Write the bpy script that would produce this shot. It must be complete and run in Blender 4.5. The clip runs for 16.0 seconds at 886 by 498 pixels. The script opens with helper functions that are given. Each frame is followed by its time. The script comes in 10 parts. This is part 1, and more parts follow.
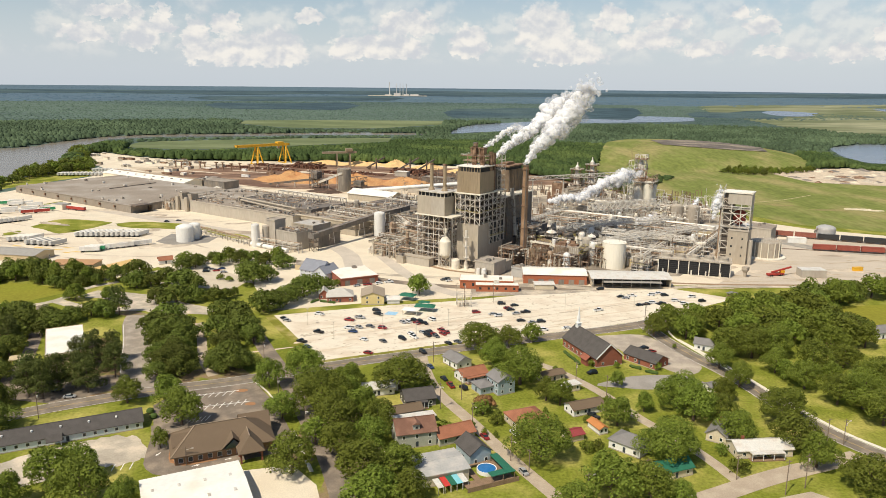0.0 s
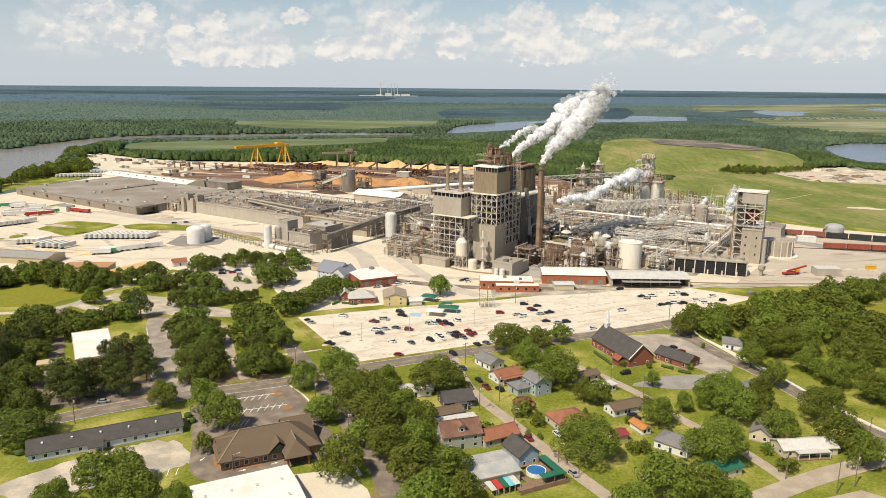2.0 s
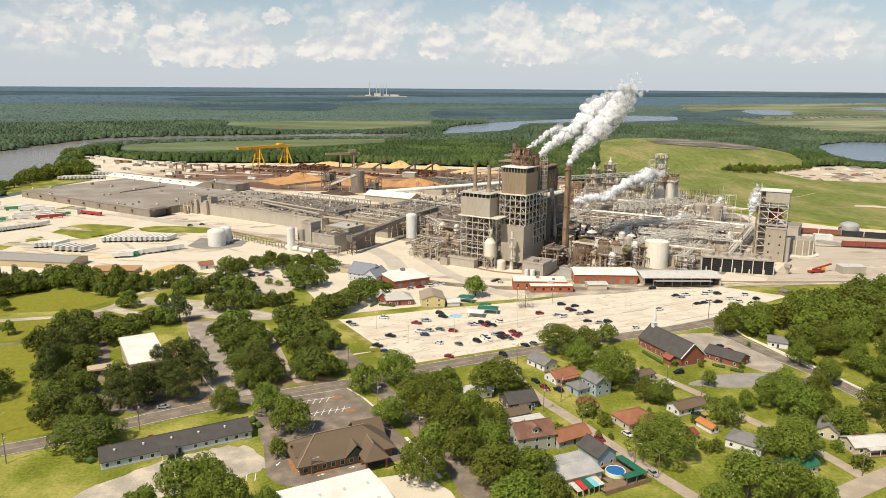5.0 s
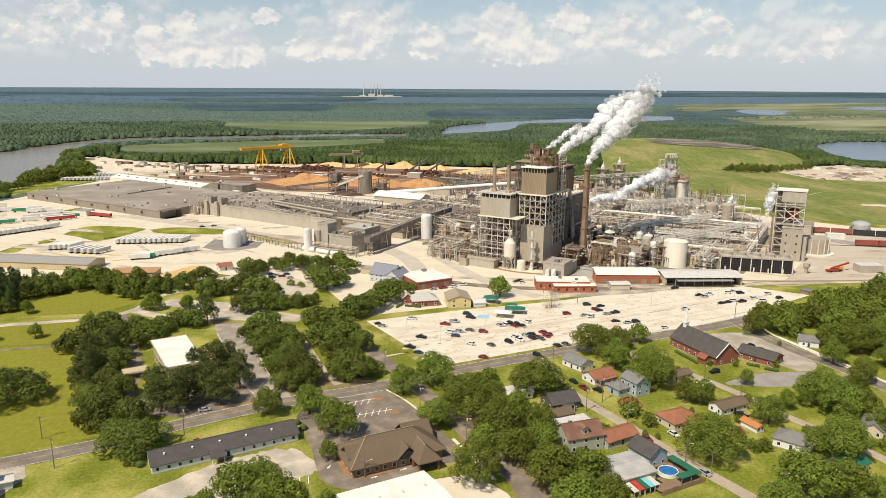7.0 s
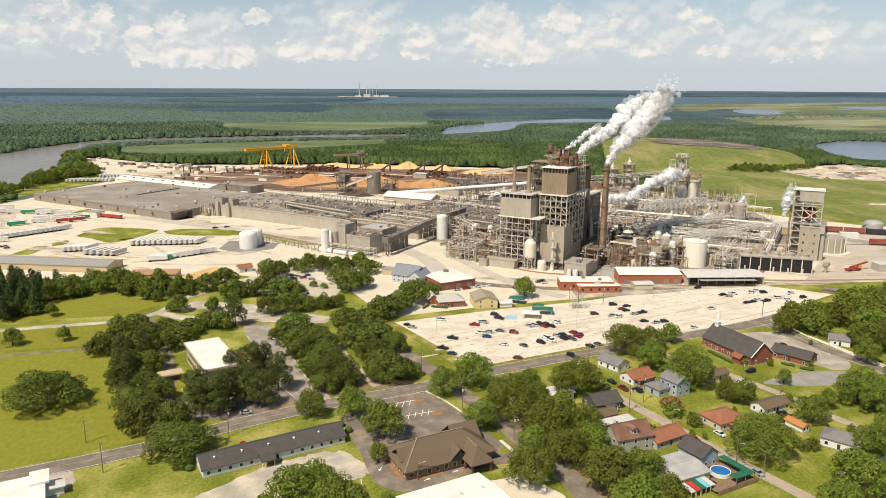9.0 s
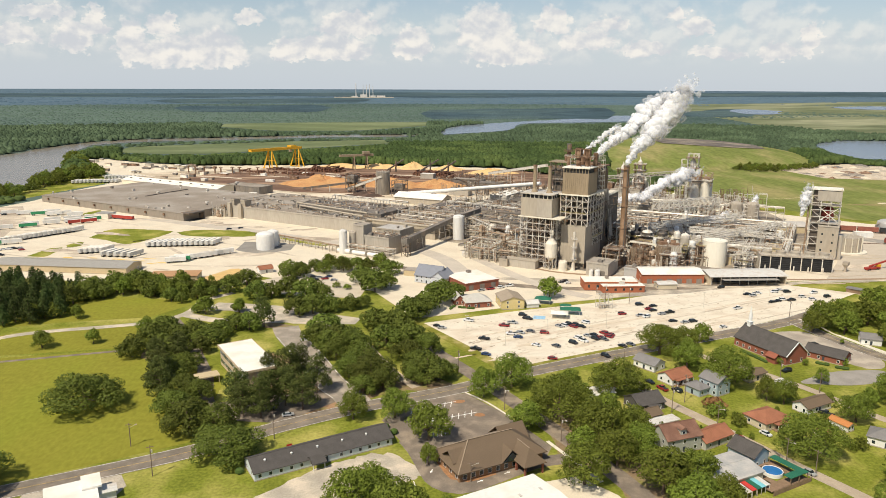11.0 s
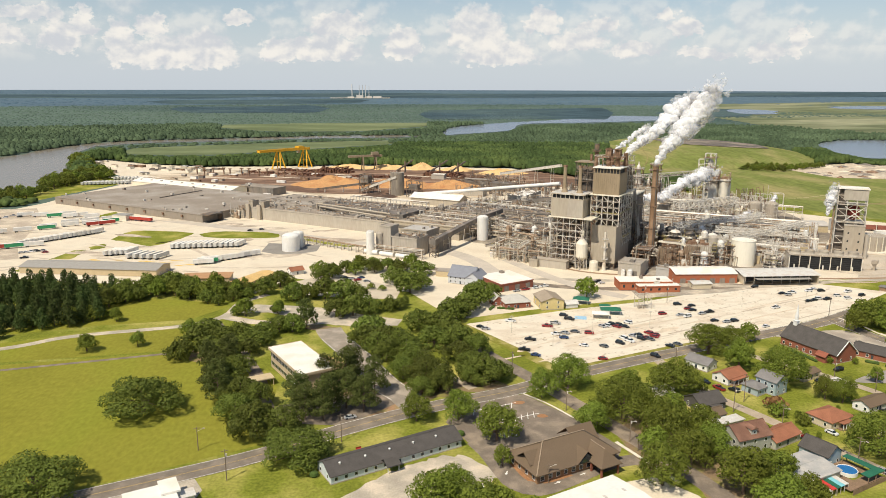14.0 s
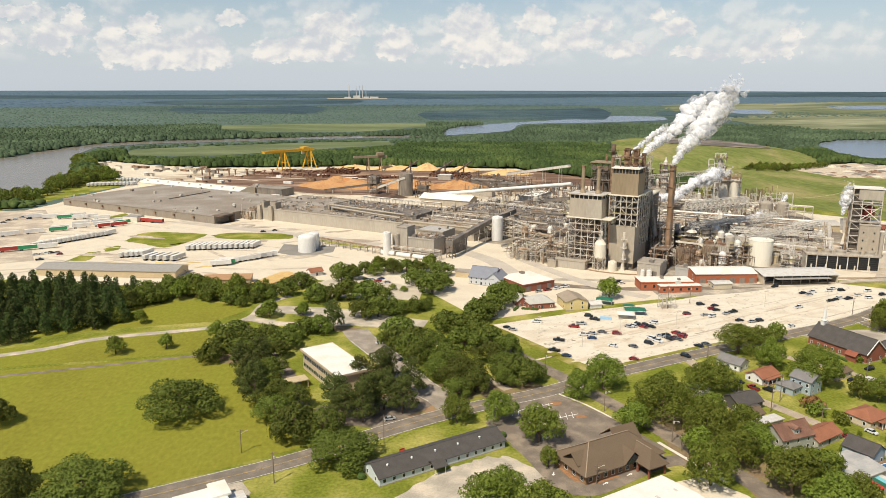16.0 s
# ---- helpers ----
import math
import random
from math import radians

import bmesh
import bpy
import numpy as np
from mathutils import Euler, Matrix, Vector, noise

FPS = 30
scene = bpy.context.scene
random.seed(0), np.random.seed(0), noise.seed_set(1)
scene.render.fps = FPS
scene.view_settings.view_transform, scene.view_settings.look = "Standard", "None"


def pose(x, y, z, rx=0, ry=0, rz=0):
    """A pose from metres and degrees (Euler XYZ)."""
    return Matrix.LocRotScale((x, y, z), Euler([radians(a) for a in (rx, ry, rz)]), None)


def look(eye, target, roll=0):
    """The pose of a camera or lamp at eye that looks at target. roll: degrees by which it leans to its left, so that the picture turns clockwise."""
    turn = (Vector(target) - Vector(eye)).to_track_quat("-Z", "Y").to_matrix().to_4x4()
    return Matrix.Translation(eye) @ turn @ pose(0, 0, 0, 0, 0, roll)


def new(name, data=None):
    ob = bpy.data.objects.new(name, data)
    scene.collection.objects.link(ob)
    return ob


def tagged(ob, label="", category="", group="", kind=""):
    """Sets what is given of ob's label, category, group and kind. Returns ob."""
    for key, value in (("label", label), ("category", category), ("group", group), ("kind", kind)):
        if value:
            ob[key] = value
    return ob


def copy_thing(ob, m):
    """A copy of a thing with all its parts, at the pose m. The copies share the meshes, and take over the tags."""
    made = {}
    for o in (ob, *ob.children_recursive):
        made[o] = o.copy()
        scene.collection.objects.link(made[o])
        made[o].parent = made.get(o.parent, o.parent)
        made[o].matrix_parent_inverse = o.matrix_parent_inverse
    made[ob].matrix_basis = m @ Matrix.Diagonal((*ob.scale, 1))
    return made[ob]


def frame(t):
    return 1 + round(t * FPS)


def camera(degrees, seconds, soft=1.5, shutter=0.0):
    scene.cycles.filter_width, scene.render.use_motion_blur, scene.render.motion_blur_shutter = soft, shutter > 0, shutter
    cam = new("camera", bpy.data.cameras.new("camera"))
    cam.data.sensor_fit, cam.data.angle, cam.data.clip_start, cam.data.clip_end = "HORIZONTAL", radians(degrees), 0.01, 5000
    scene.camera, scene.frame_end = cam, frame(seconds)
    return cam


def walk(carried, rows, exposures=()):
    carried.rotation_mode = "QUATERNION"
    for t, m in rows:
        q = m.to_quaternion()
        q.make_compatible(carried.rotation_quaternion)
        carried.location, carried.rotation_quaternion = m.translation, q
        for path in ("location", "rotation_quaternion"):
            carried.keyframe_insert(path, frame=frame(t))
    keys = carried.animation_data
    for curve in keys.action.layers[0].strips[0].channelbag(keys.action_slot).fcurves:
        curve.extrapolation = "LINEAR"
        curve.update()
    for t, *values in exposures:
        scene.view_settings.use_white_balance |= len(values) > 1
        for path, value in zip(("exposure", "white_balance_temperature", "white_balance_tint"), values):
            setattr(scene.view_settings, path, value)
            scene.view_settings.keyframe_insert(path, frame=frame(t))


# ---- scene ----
cam = camera(62.9, 16.0, soft=0.85)
# seconds, x, y, z, yaw, pitch, roll of the flight
PATH = [
    (0.0, 2.46, -0.40, 124.20, 0.330, -12.861, 0.589),
    (1.0, -7.16, 0.43, 124.17, -0.168, -12.859, 0.553),
    (2.0, -17.29, 0.94, 124.20, -0.652, -12.855, 0.517),
    (3.0, -27.61, 1.32, 124.25, -1.118, -12.850, 0.482),
    (4.0, -37.95, 1.71, 124.31, -1.561, -12.843, 0.448),
    (5.0, -48.19, 2.19, 124.35, -1.978, -12.835, 0.414),
    (6.0, -58.28, 2.83, 124.37, -2.368, -12.825, 0.381),
    (7.0, -68.22, 3.63, 124.36, -2.729, -12.814, 0.349),
    (8.0, -78.00, 4.57, 124.32, -3.062, -12.803, 0.317),
    (9.0, -87.65, 5.64, 124.25, -3.370, -12.791, 0.286),
    (10.0, -97.15, 6.77, 124.16, -3.653, -12.778, 0.256),
    (11.0, -106.51, 7.91, 124.05, -3.916, -12.764, 0.226),
    (12.0, -115.71, 9.03, 123.95, -4.163, -12.751, 0.197),
    (13.0, -124.74, 10.08, 123.87, -4.401, -12.737, 0.169),
    (14.0, -133.57, 11.04, 123.85, -4.636, -12.723, 0.141),
    (15.0, -142.20, 11.91, 123.90, -4.877, -12.710, 0.115),
    (16.0, -150.65, 12.73, 124.07, -5.133, -12.697, 0.088),
]
walk(cam, [(t, pose(x, y, z, 90 + pitch, 0, yaw) @ pose(0, 0, 0, 0, 0, roll)) for t, x, y, z, yaw, pitch, roll in PATH])

# ---------------------------------------------------------------- sky and sun
SUN_DIR = Vector((-0.38, -0.44, 0.82)).normalized()


# cumulus heaps near the horizon: bearing and half width in degrees, base and height in hundredths of the sky's radius
CUMULUS = [
    # bearing, base, half width, height
    (-24.0, 7.7, 2.1, 1.6), (-22.3, 4.6, 1.4, 3.6), (-20.8, 6.4, 0.9, 3.0), (-18.6, 3.7, 1.2, 4.7), (-16.5, 6.5, 1.2, 2.3), (-13.2, 3.1, 2.8, 4.2),
    (-10.6, 7.9, 1.2, 1.5), (-15.9, 3.0, 2.4, 3.4), (-3.2, 6.9, 2.8, 2.9), (-4.9, 4.0, 3.8, 2.6), (1.5, 4.5, 1.7, 3.4), (-7.7, 3.6, 1.7, 2.6),
    (7.1, 6.0, 2.6, 4.7), (8.8, 3.4, 3.6, 3.0), (12.1, 7.4, 1.6, 2.8), (14.7, 5.2, 2.5, 2.2), (16.3, 7.3, 1.8, 1.5), (18.8, 4.1, 2.0, 1.9),
    (21.0, 8.5, 0.9, 1.3), (22.4, 6.8, 1.3, 1.6), (23.9, 3.7, 2.2, 1.4), (27.9, 3.7, 1.6, 1.7), (29.9, 4.5, 0.8, 3.3), (-26.0, 5.2, 2.0, 1.9),
]


def build_world():
    world = bpy.data.worlds.new("world")
    scene.world = world
    world.use_nodes = True
    nt = world.node_tree
    nt.nodes.clear()
    N, L = nt.nodes.new, nt.links.new
    out, bg = N("ShaderNodeOutputWorld"), N("ShaderNodeBackground")
    sky = N("ShaderNodeTexSky")
    sky.sky_type, sky.sun_disc = "NISHITA", False
    sky.sun_elevation = math.asin(SUN_DIR.z)
    sky.sun_rotation = math.atan2(SUN_DIR.x, SUN_DIR.y)
    sky.air_density, sky.dust_density, sky.ozone_density = 1.0, 0.6, 1.2
    gain = N("ShaderNodeVectorMath")
    gain.operation = "SCALE"
    gain.inputs["Scale"].default_value = SKY
    L(sky.outputs[0], gain.inputs[0])
    # cumulus rows low over the horizon, laid out by direction
    tc, sep = N("ShaderNodeTexCoord"), N("ShaderNodeSeparateXYZ")
    L(tc.outputs["Generated"], sep.inputs[0])

    def math_node(op, a, b=None):
        n = N("ShaderNodeMath")
        n.operation = op
        for i, v in enumerate((a, b)):
            if isinstance(v, (int, float)):
                n.inputs[i].default_value = v
            elif v is not None:
                L(v, n.inputs[i])
        return n.outputs[0]

    def ramp(v, a, b, lo=0.0, hi=1.0):
        n = N("ShaderNodeMapRange")
        n.interpolation_type = "SMOOTHSTEP"
        L(v, n.inputs[0])
        for i, x in enumerate((a, b, lo, hi)):
            n.inputs[i + 1].default_value = x
        return n.outputs[0]

    az = math_node("ARCTAN2", sep.outputs[0], sep.outputs[1])
    el = sep.outputs[2]
    vec = N("ShaderNodeCombineXYZ")
    L(math_node("MULTIPLY", az, 15.0), vec.inputs[0])
    L(math_node("MULTIPLY", el, 19.0), vec.inputs[1])
    vec.inputs[2].default_value = 3.7

    def cloud_body(up):
        """Rounded heaps, sampled a little higher up when asked, to tell lit crowns from dull bases."""
        shift = N("ShaderNodeVectorMath")
        L(vec.outputs[0], shift.inputs[0])
        shift.inputs[1].default_value = (-0.35 * up, up, 0)
        warp, fine, bulge = N("ShaderNodeTexNoise"), N("ShaderNodeTexNoise"), N("ShaderNodeTexVoronoi")
        L(shift.outputs[0], warp.inputs["Vector"])
        warp.inputs["Scale"].default_value, warp.inputs["Detail"].default_value = 2.2, 5.0
        bend = N("ShaderNodeVectorMath")
        bend.operation = "MULTIPLY_ADD"
        L(warp.outputs["Color"], bend.inputs[0])
        bend.inputs[1].default_value = (0.8, 0.8, 0)
        L(shift.outputs[0], bend.inputs[2])
        bulge.feature = "SMOOTH_F1"
        L(bend.outputs[0], bulge.inputs["Vector"])
        bulge.inputs["Scale"].default_value, bulge.inputs["Smoothness"].default_value = 1.7, 0.4
        L(shift.outputs[0], fine.inputs["Vector"])
        fine.inputs["Scale"].default_value, fine.inputs["Detail"].default_value = 5.0, 5.0
        group = N("ShaderNodeTexNoise")
        L(shift.outputs[0], group.inputs["Vector"])
        group.inputs["Scale"].default_value, group.inputs["Detail"].default_value = 0.6, 1.0
        heap = math_node("SUBTRACT", 0.95, math_node("MULTIPLY", bulge.outputs["Distance"], 0.85))
        return math_node("ADD", math_node("ADD", math_node("MULTIPLY", heap, 0.5), math_node("MULTIPLY", fine.outputs[0], 0.3)), math_node("MULTIPLY", group.outputs[0], 0.75))

    # the warped direction gives the heaps their ragged, billowing outline
    warp = N("ShaderNodeTexNoise")
    L(vec.outputs[0], warp.inputs["Vector"])
    warp.inputs["Scale"].default_value, warp.inputs["Detail"].default_value, warp.inputs["Roughness"].default_value = 5.4, 6.0, 0.6
    bend = N("ShaderNodeSeparateXYZ")
    L(warp.outputs["Color"], bend.inputs[0])
    waz = math_node("ADD", az, math_node("MULTIPLY", math_node("SUBTRACT", bend.outputs[0], 0.5), 0.042))
    wel = math_node("ADD", el, math_node("MULTIPLY", math_node("SUBTRACT", bend.outputs[1], 0.5), 0.034))
    nearest = 9.0
    for a, b, w, h in CUMULUS:
        u = math_node("DIVIDE", math_node("SUBTRACT", waz, radians(a)), radians(w))
        v = math_node("DIVIDE", math_node("SUBTRACT", wel, b / 100), h / 100)
        v = math_node("MAXIMUM", v, math_node("MULTIPLY", v, -3.0))
        nearest = math_node("MINIMUM", math_node("ADD", math_node("MULTIPLY", u, u), math_node("MULTIPLY", v, v)), nearest)
    body = cloud_body(0.0)
    heap = math_node("MULTIPLY", ramp(nearest, 1.12, 0.5), 0.88)
    # small broken cloud lower down, towards the horizon and outside the great heaps
    band = math_node("MULTIPLY", ramp(el, 0.02, 0.05), ramp(el, 0.125, 0.085, 0.25, 1.0))
    scraps = math_node("MULTIPLY", ramp(body, 0.67, 0.9), math_node("MULTIPLY", band, 0.45))
    cover = math_node("MAXIMUM", heap, scraps)
    lit = ramp(math_node("SUBTRACT", body, cloud_body(0.13)), -0.13, 0.13)

    def blend(fac, a, c):
        n = N("ShaderNodeMix")
        n.data_type = "RGBA"
        L(fac, n.inputs[0])
        for i, v in ((6, a), (7, c)):
            if isinstance(v, tuple):
                n.inputs[i].default_value = (*v, 1)
            else:
                L(v, n.inputs[i])
        return n.outputs[2]

    # a pale veil of far cloud lies along the horizon
    veil = math_node("MULTIPLY", ramp(el, 0.17, 0.0), 0.85)
    base = blend(veil, gain.outputs[0], (CLOUD * 0.75, CLOUD * 0.825, CLOUD * 0.91))
    cloud = blend(lit, (CLOUD * 0.8, CLOUD * 0.82, CLOUD * 0.86), (CLOUD * 1.18, CLOUD * 1.12, CLOUD * 1.03))
    L(blend(cover, base, cloud), bg.inputs[0])
    bg.inputs[1].default_value = 1.0
    L(bg.outputs[0], out.inputs[0])


SKY, CLOUD = 0.095, 0.8
build_world()
sun_data = bpy.data.lights.new("sun", "SUN")
sun_data.energy, sun_data.angle, sun_data.color = 5.0, radians(0.5), (1.0, 0.9, 0.74)
sun = new("sun", sun_data)
sun.matrix_world = look((0, 0, 400), Vector((0, 0, 400)) - SUN_DIR)
scene.view_settings.exposure = 0.0

# ---------------------------------------------------------------- materials
MATS = {}


def mat(name, color, rough=0.8, metal=0.0, vary=0.18, scale=0.5, fine=6.0, bump=0.0, second=None, rand=0.0, stretch=None, leaf=0.0, spec=0.3):
    """A surface with two scales of mottling; second: a stain colour that shows through in patches; rand: change from object to object."""
    if name in MATS:
        return MATS[name]
    m = bpy.data.materials.new(name)
    m.use_nodes = True
    nt = m.node_tree
    N, L = nt.nodes.new, nt.links.new
    b = nt.nodes["Principled BSDF"]
    b.inputs["Roughness"].default_value, b.inputs["Metallic"].default_value = rough, metal
    b.inputs["Specular IOR Level"].default_value = spec
    geo = N("ShaderNodeNewGeometry")
    src = geo.outputs["Position"]
    if stretch:
        mp = N("ShaderNodeMapping")
        mp.inputs["Scale"].default_value = stretch
        L(src, mp.inputs[0])
        src = mp.outputs[0]

    def tex(s, d):
        n = N("ShaderNodeTexNoise")
        L(src, n.inputs["Vector"])
        n.inputs["Scale"].default_value, n.inputs["Detail"].default_value = s, d
        return n.outputs[0]

    def mixer(kind, fac, a, c):
        n = N("ShaderNodeMix")
        n.data_type, n.blend_type = "RGBA", kind
        for i, v in ((0, fac), (6, a), (7, c)):
            if isinstance(v, (int, float)):
                n.inputs[i].default_value = v
            elif isinstance(v, tuple):
                n.inputs[i].default_value = (*v[:3], 1)
            else:
                L(v, n.inputs[i])
        return n.outputs[2]

    def remap(v, a, c, lo, hi):
        n = N("ShaderNodeMapRange")
        L(v, n.inputs[0])
        for i, x in enumerate((a, c, lo, hi)):
            n.inputs[i + 1].default_value = x
        return n.outputs[0]

    big, small = tex(scale, 4.0), tex(fine, 3.0)
    col = mixer("MIX", remap(big, 0.46, 0.64, 0, 1), color, second) if second else mixer("MIX", 0.0, color, color)
    both = N("ShaderNodeMath")
    both.operation = "ADD"
    L(remap(big, 0.3, 0.7, -vary * 0.6, vary * 0.6), both.inputs[0])
    L(remap(small, 0.3, 0.7, 1 - vary * 0.6, 1 + vary * 0.6), both.inputs[1])
    gain = both.outputs[0]
    if rand:
        info, mul = N("ShaderNodeObjectInfo"), N("ShaderNodeMath")
        mul.operation = "MULTIPLY"
        L(gain, mul.inputs[0])
        L(remap(info.outputs["Random"], 0, 1, 1 - rand, 1 + rand), mul.inputs[1])
        gain = mul.outputs[0]
        if leaf:
            hsv = N("ShaderNodeHueSaturation")
            L(col, hsv.inputs["Color"])
            L(remap(info.outputs["Random"], 0, 1, 0.484, 0.512), hsv.inputs["Hue"])
            col = hsv.outputs[0]
    if leaf:
        mul = N("ShaderNodeMath")
        mul.operation = "MULTIPLY"
        L(gain, mul.inputs[0])
        L(remap(geo.outputs["Random Per Island"], 0, 1, 0.82, 1.18), mul.inputs[1])
        gain = mul.outputs[0]
    sc = N("ShaderNodeVectorMath")
    sc.operation = "SCALE"
    L(col, sc.inputs[0])
    L(gain, sc.inputs["Scale"])
    L(sc.outputs[0], b.inputs["Base Color"])
    if bump:
        bp = N("ShaderNodeBump")
        bp.inputs["Strength"].default_value, bp.inputs["Distance"].default_value = bump, 0.3
        L(small, bp.inputs["Height"])
        L(bp.outputs[0], b.inputs["Normal"])
    if leaf:
        tr, mx = N("ShaderNodeBsdfTranslucent"), N("ShaderNodeMixShader")
        L(sc.outputs[0], tr.inputs[0])
        mx.inputs[0].default_value = leaf
        L(b.outputs[0], mx.inputs[1])
        L(tr.outputs[0], mx.inputs[2])
        L(mx.outputs[0], nt.nodes["Material Output"].inputs[0])
    MATS[name] = m
    return m


def vapour(name, clear):
    """Bright white vapour that lets light through; clear: how little its thin shells cover."""
    m = mat(name, (0.98, 0.98, 0.985), 1.0, 0, 0.02, 0.05, 0.3, spec=0.0)
    nt = m.node_tree
    N, L = nt.nodes.new, nt.links.new
    tr, clearer, a, c = N("ShaderNodeBsdfTranslucent"), N("ShaderNodeBsdfTransparent"), N("ShaderNodeMixShader"), N("ShaderNodeMixShader")
    tr.inputs[0].default_value = (0.98, 0.98, 0.985, 1)
    a.inputs[0].default_value, c.inputs[0].default_value = 0.35, clear
    L(nt.nodes["Principled BSDF"].outputs[0], a.inputs[1])
    L(tr.outputs[0], a.inputs[2])
    L(a.outputs[0], c.inputs[1])
    L(clearer.outputs[0], c.inputs[2])
    L(c.outputs[0], nt.nodes["Material Output"].inputs[0])
    return m


def glass(name, color=(0.02, 0.03, 0.035), rough=0.08):
    if name not in MATS:
        m = mat(name, color, rough, 0.0, 0.1, 0.3, 2.0)
        m.node_tree.nodes["Principled BSDF"].inputs["Specular IOR Level"].default_value = 0.8
    return MATS[name]


# ---------------------------------------------------------------- mesh tools
class Geo:
    """Collects boxes, tubes and plates into one mesh."""

    def __init__(self):
        self.v, self.f = [], []

    def add(self, vs, fs):
        n = len(self.v)
        self.v.extend(vs)
        self.f.extend([tuple(i + n for i in f) for f in fs])
        return self

    def box(self, x0, x1, y0, y1, z0, z1):
        return self.add([(x0, y0, z0), (x1, y0, z0), (x1, y1, z0), (x0, y1, z0), (x0, y0, z1), (x1, y0, z1), (x1, y1, z1), (x0, y1, z1)],
                        [(3, 2, 1, 0), (4, 5, 6, 7), (0, 1, 5, 4), (1, 2, 6, 5), (2, 3, 7, 6), (3, 0, 4, 7)])

    def beam(self, a, b, w, h=None):
        h = w if h is None else h
        a, b = Vector(a), Vector(b)
        d = (b - a).normalized()
        s = d.cross(Vector((0, 0, 1)))
        s = (s.normalized() if s.length > 1e-3 else Vector((1, 0, 0))) * (w / 2)
        u = s.cross(d).normalized() * (h / 2)
        vs = [tuple(p + i * s + j * u) for p in (a, b) for i, j in ((-1, -1), (1, -1), (1, 1), (-1, 1))]
        return self.add(vs, [(3, 2, 1, 0), (4, 5, 6, 7), (0, 1, 5, 4), (1, 2, 6, 5), (2, 3, 7, 6), (3, 0, 4, 7)])

    def tube(self, a, b, r0, r1=None, n=12, caps=True):
        r1 = r0 if r1 is None else r1
        a, b = Vector(a), Vector(b)
        d = (b - a).normalized()
        s = d.cross(Vector((0, 0, 1)))
        s = s.normalized() if s.length > 1e-3 else Vector((1, 0, 0))
        u = s.cross(d)
        vs = [tuple(p + r * (math.cos(k * 2 * math.pi / n) * s + math.sin(k * 2 * math.pi / n) * u)) for p, r in ((a, r0), (b, r1)) for k in range(n)]
        fs = [(k, (k + 1) % n, n + (k + 1) % n, n + k) for k in range(n)]
        if caps:
            fs += [tuple(range(n))[::-1], tuple(range(n, 2 * n))]
        return self.add(vs, fs)

    def lathe(self, rings, n=20, x=0.0, y=0.0):
        """rings: (radius, z) from the bottom up."""
        vs = [(x + r * math.cos(k * 2 * math.pi / n), y + r * math.sin(k * 2 * math.pi / n), z) for r, z in rings for k in range(n)]
        fs = [(i * n + k, i * n + (k + 1) % n, (i + 1) * n + (k + 1) % n, (i + 1) * n + k) for i in range(len(rings) - 1) for k in range(n)]
        fs += [tuple(range(n))[::-1], tuple(range((len(rings) - 1) * n, len(rings) * n))]
        return self.add(vs, fs)

    def gable(self, L, W, z, rise, over=0.5, thick=0.25, cx=0.0, cy=0.0):
        """A pitched roof of two slabs, ridge along x."""
        l, w = L / 2 + over, W / 2 + over
        drop = over * rise / (W / 2)
        for s in (1, -1):
            p = [(-l, s * w, z - drop), (l, s * w, z - drop), (l, 0, z + rise), (-l, 0, z + rise)]
            vs = [(cx + a, cy + b, c) for a, b, c in p] + [(cx + a, cy + b, c + thick) for a, b, c in p]
            fs = [(0, 1, 2, 3), (7, 6, 5, 4), (0, 4, 5, 1), (1, 5, 6, 2), (2, 6, 7, 3), (3, 7, 4, 0)]
            self.add(vs, fs if s > 0 else [f[::-1] for f in fs])
        return self

    def hip(self, L, W, z, rise, over=0.5, thick=0.2, cx=0.0, cy=0.0, ridge=None):
        l, w = L / 2 + over, W / 2 + over
        k = max((L - W) / 2, 0.05) if ridge is None else ridge / 2
        vs = [(cx + a, cy + b, c) for a, b, c in ((-l, -w, z - thick), (l, -w, z - thick), (l, w, z - thick), (-l, w, z - thick),
              (-l, -w, z), (l, -w, z), (l, w, z), (-l, w, z), (-k, 0, z + rise), (k, 0, z + rise))]
        return self.add(vs, [(3, 2, 1, 0), (0, 1, 5, 4), (1, 2, 6, 5), (2, 3, 7, 6), (3, 0, 4, 7), (4, 5, 9, 8), (6, 7, 8, 9), (5, 6, 9), (7, 4, 8)])

    def house_walls(self, L, W, h, rise):
        """Walls with gable ends, ridge along x."""
        l, w = L / 2, W / 2
        vs = [(-l, -w, 0), (l, -w, 0), (l, w, 0), (-l, w, 0), (-l, -w, h), (l, -w, h), (l, w, h), (-l, w, h), (-l, 0, h + rise), (l, 0, h + rise)]
        return self.add(vs, [(3, 2, 1, 0), (0, 1, 5, 4), (2, 3, 7, 6), (1, 2, 6, 9, 5), (3, 0, 4, 8, 7), (4, 5, 9, 8), (6, 7, 8, 9)])

    def mesh(self, name, material, smooth=False):
        me = bpy.data.meshes.new(name)
        me.from_pydata(self.v, [], self.f)
        me.materials.append(material)
        if smooth:
            me.polygons.foreach_set("use_smooth", [True] * len(me.polygons))
            me.update()
        return me


def part(name, geo, material, parent, label="", smooth=False):
    """One mesh object under a thing or under a part."""
    ob = new(name, geo.mesh(name, material, smooth))
    ob.parent = parent
    return tagged(ob, label)


def thing(name, x, y, yaw=0.0, label="", category="", group="", kind="", z=0.0):
    ob = new(name)
    ob.empty_display_size = 0.5
    ob.matrix_basis = pose(x, y, z, 0, 0, yaw)
    return tagged(ob, label, category, group, kind)


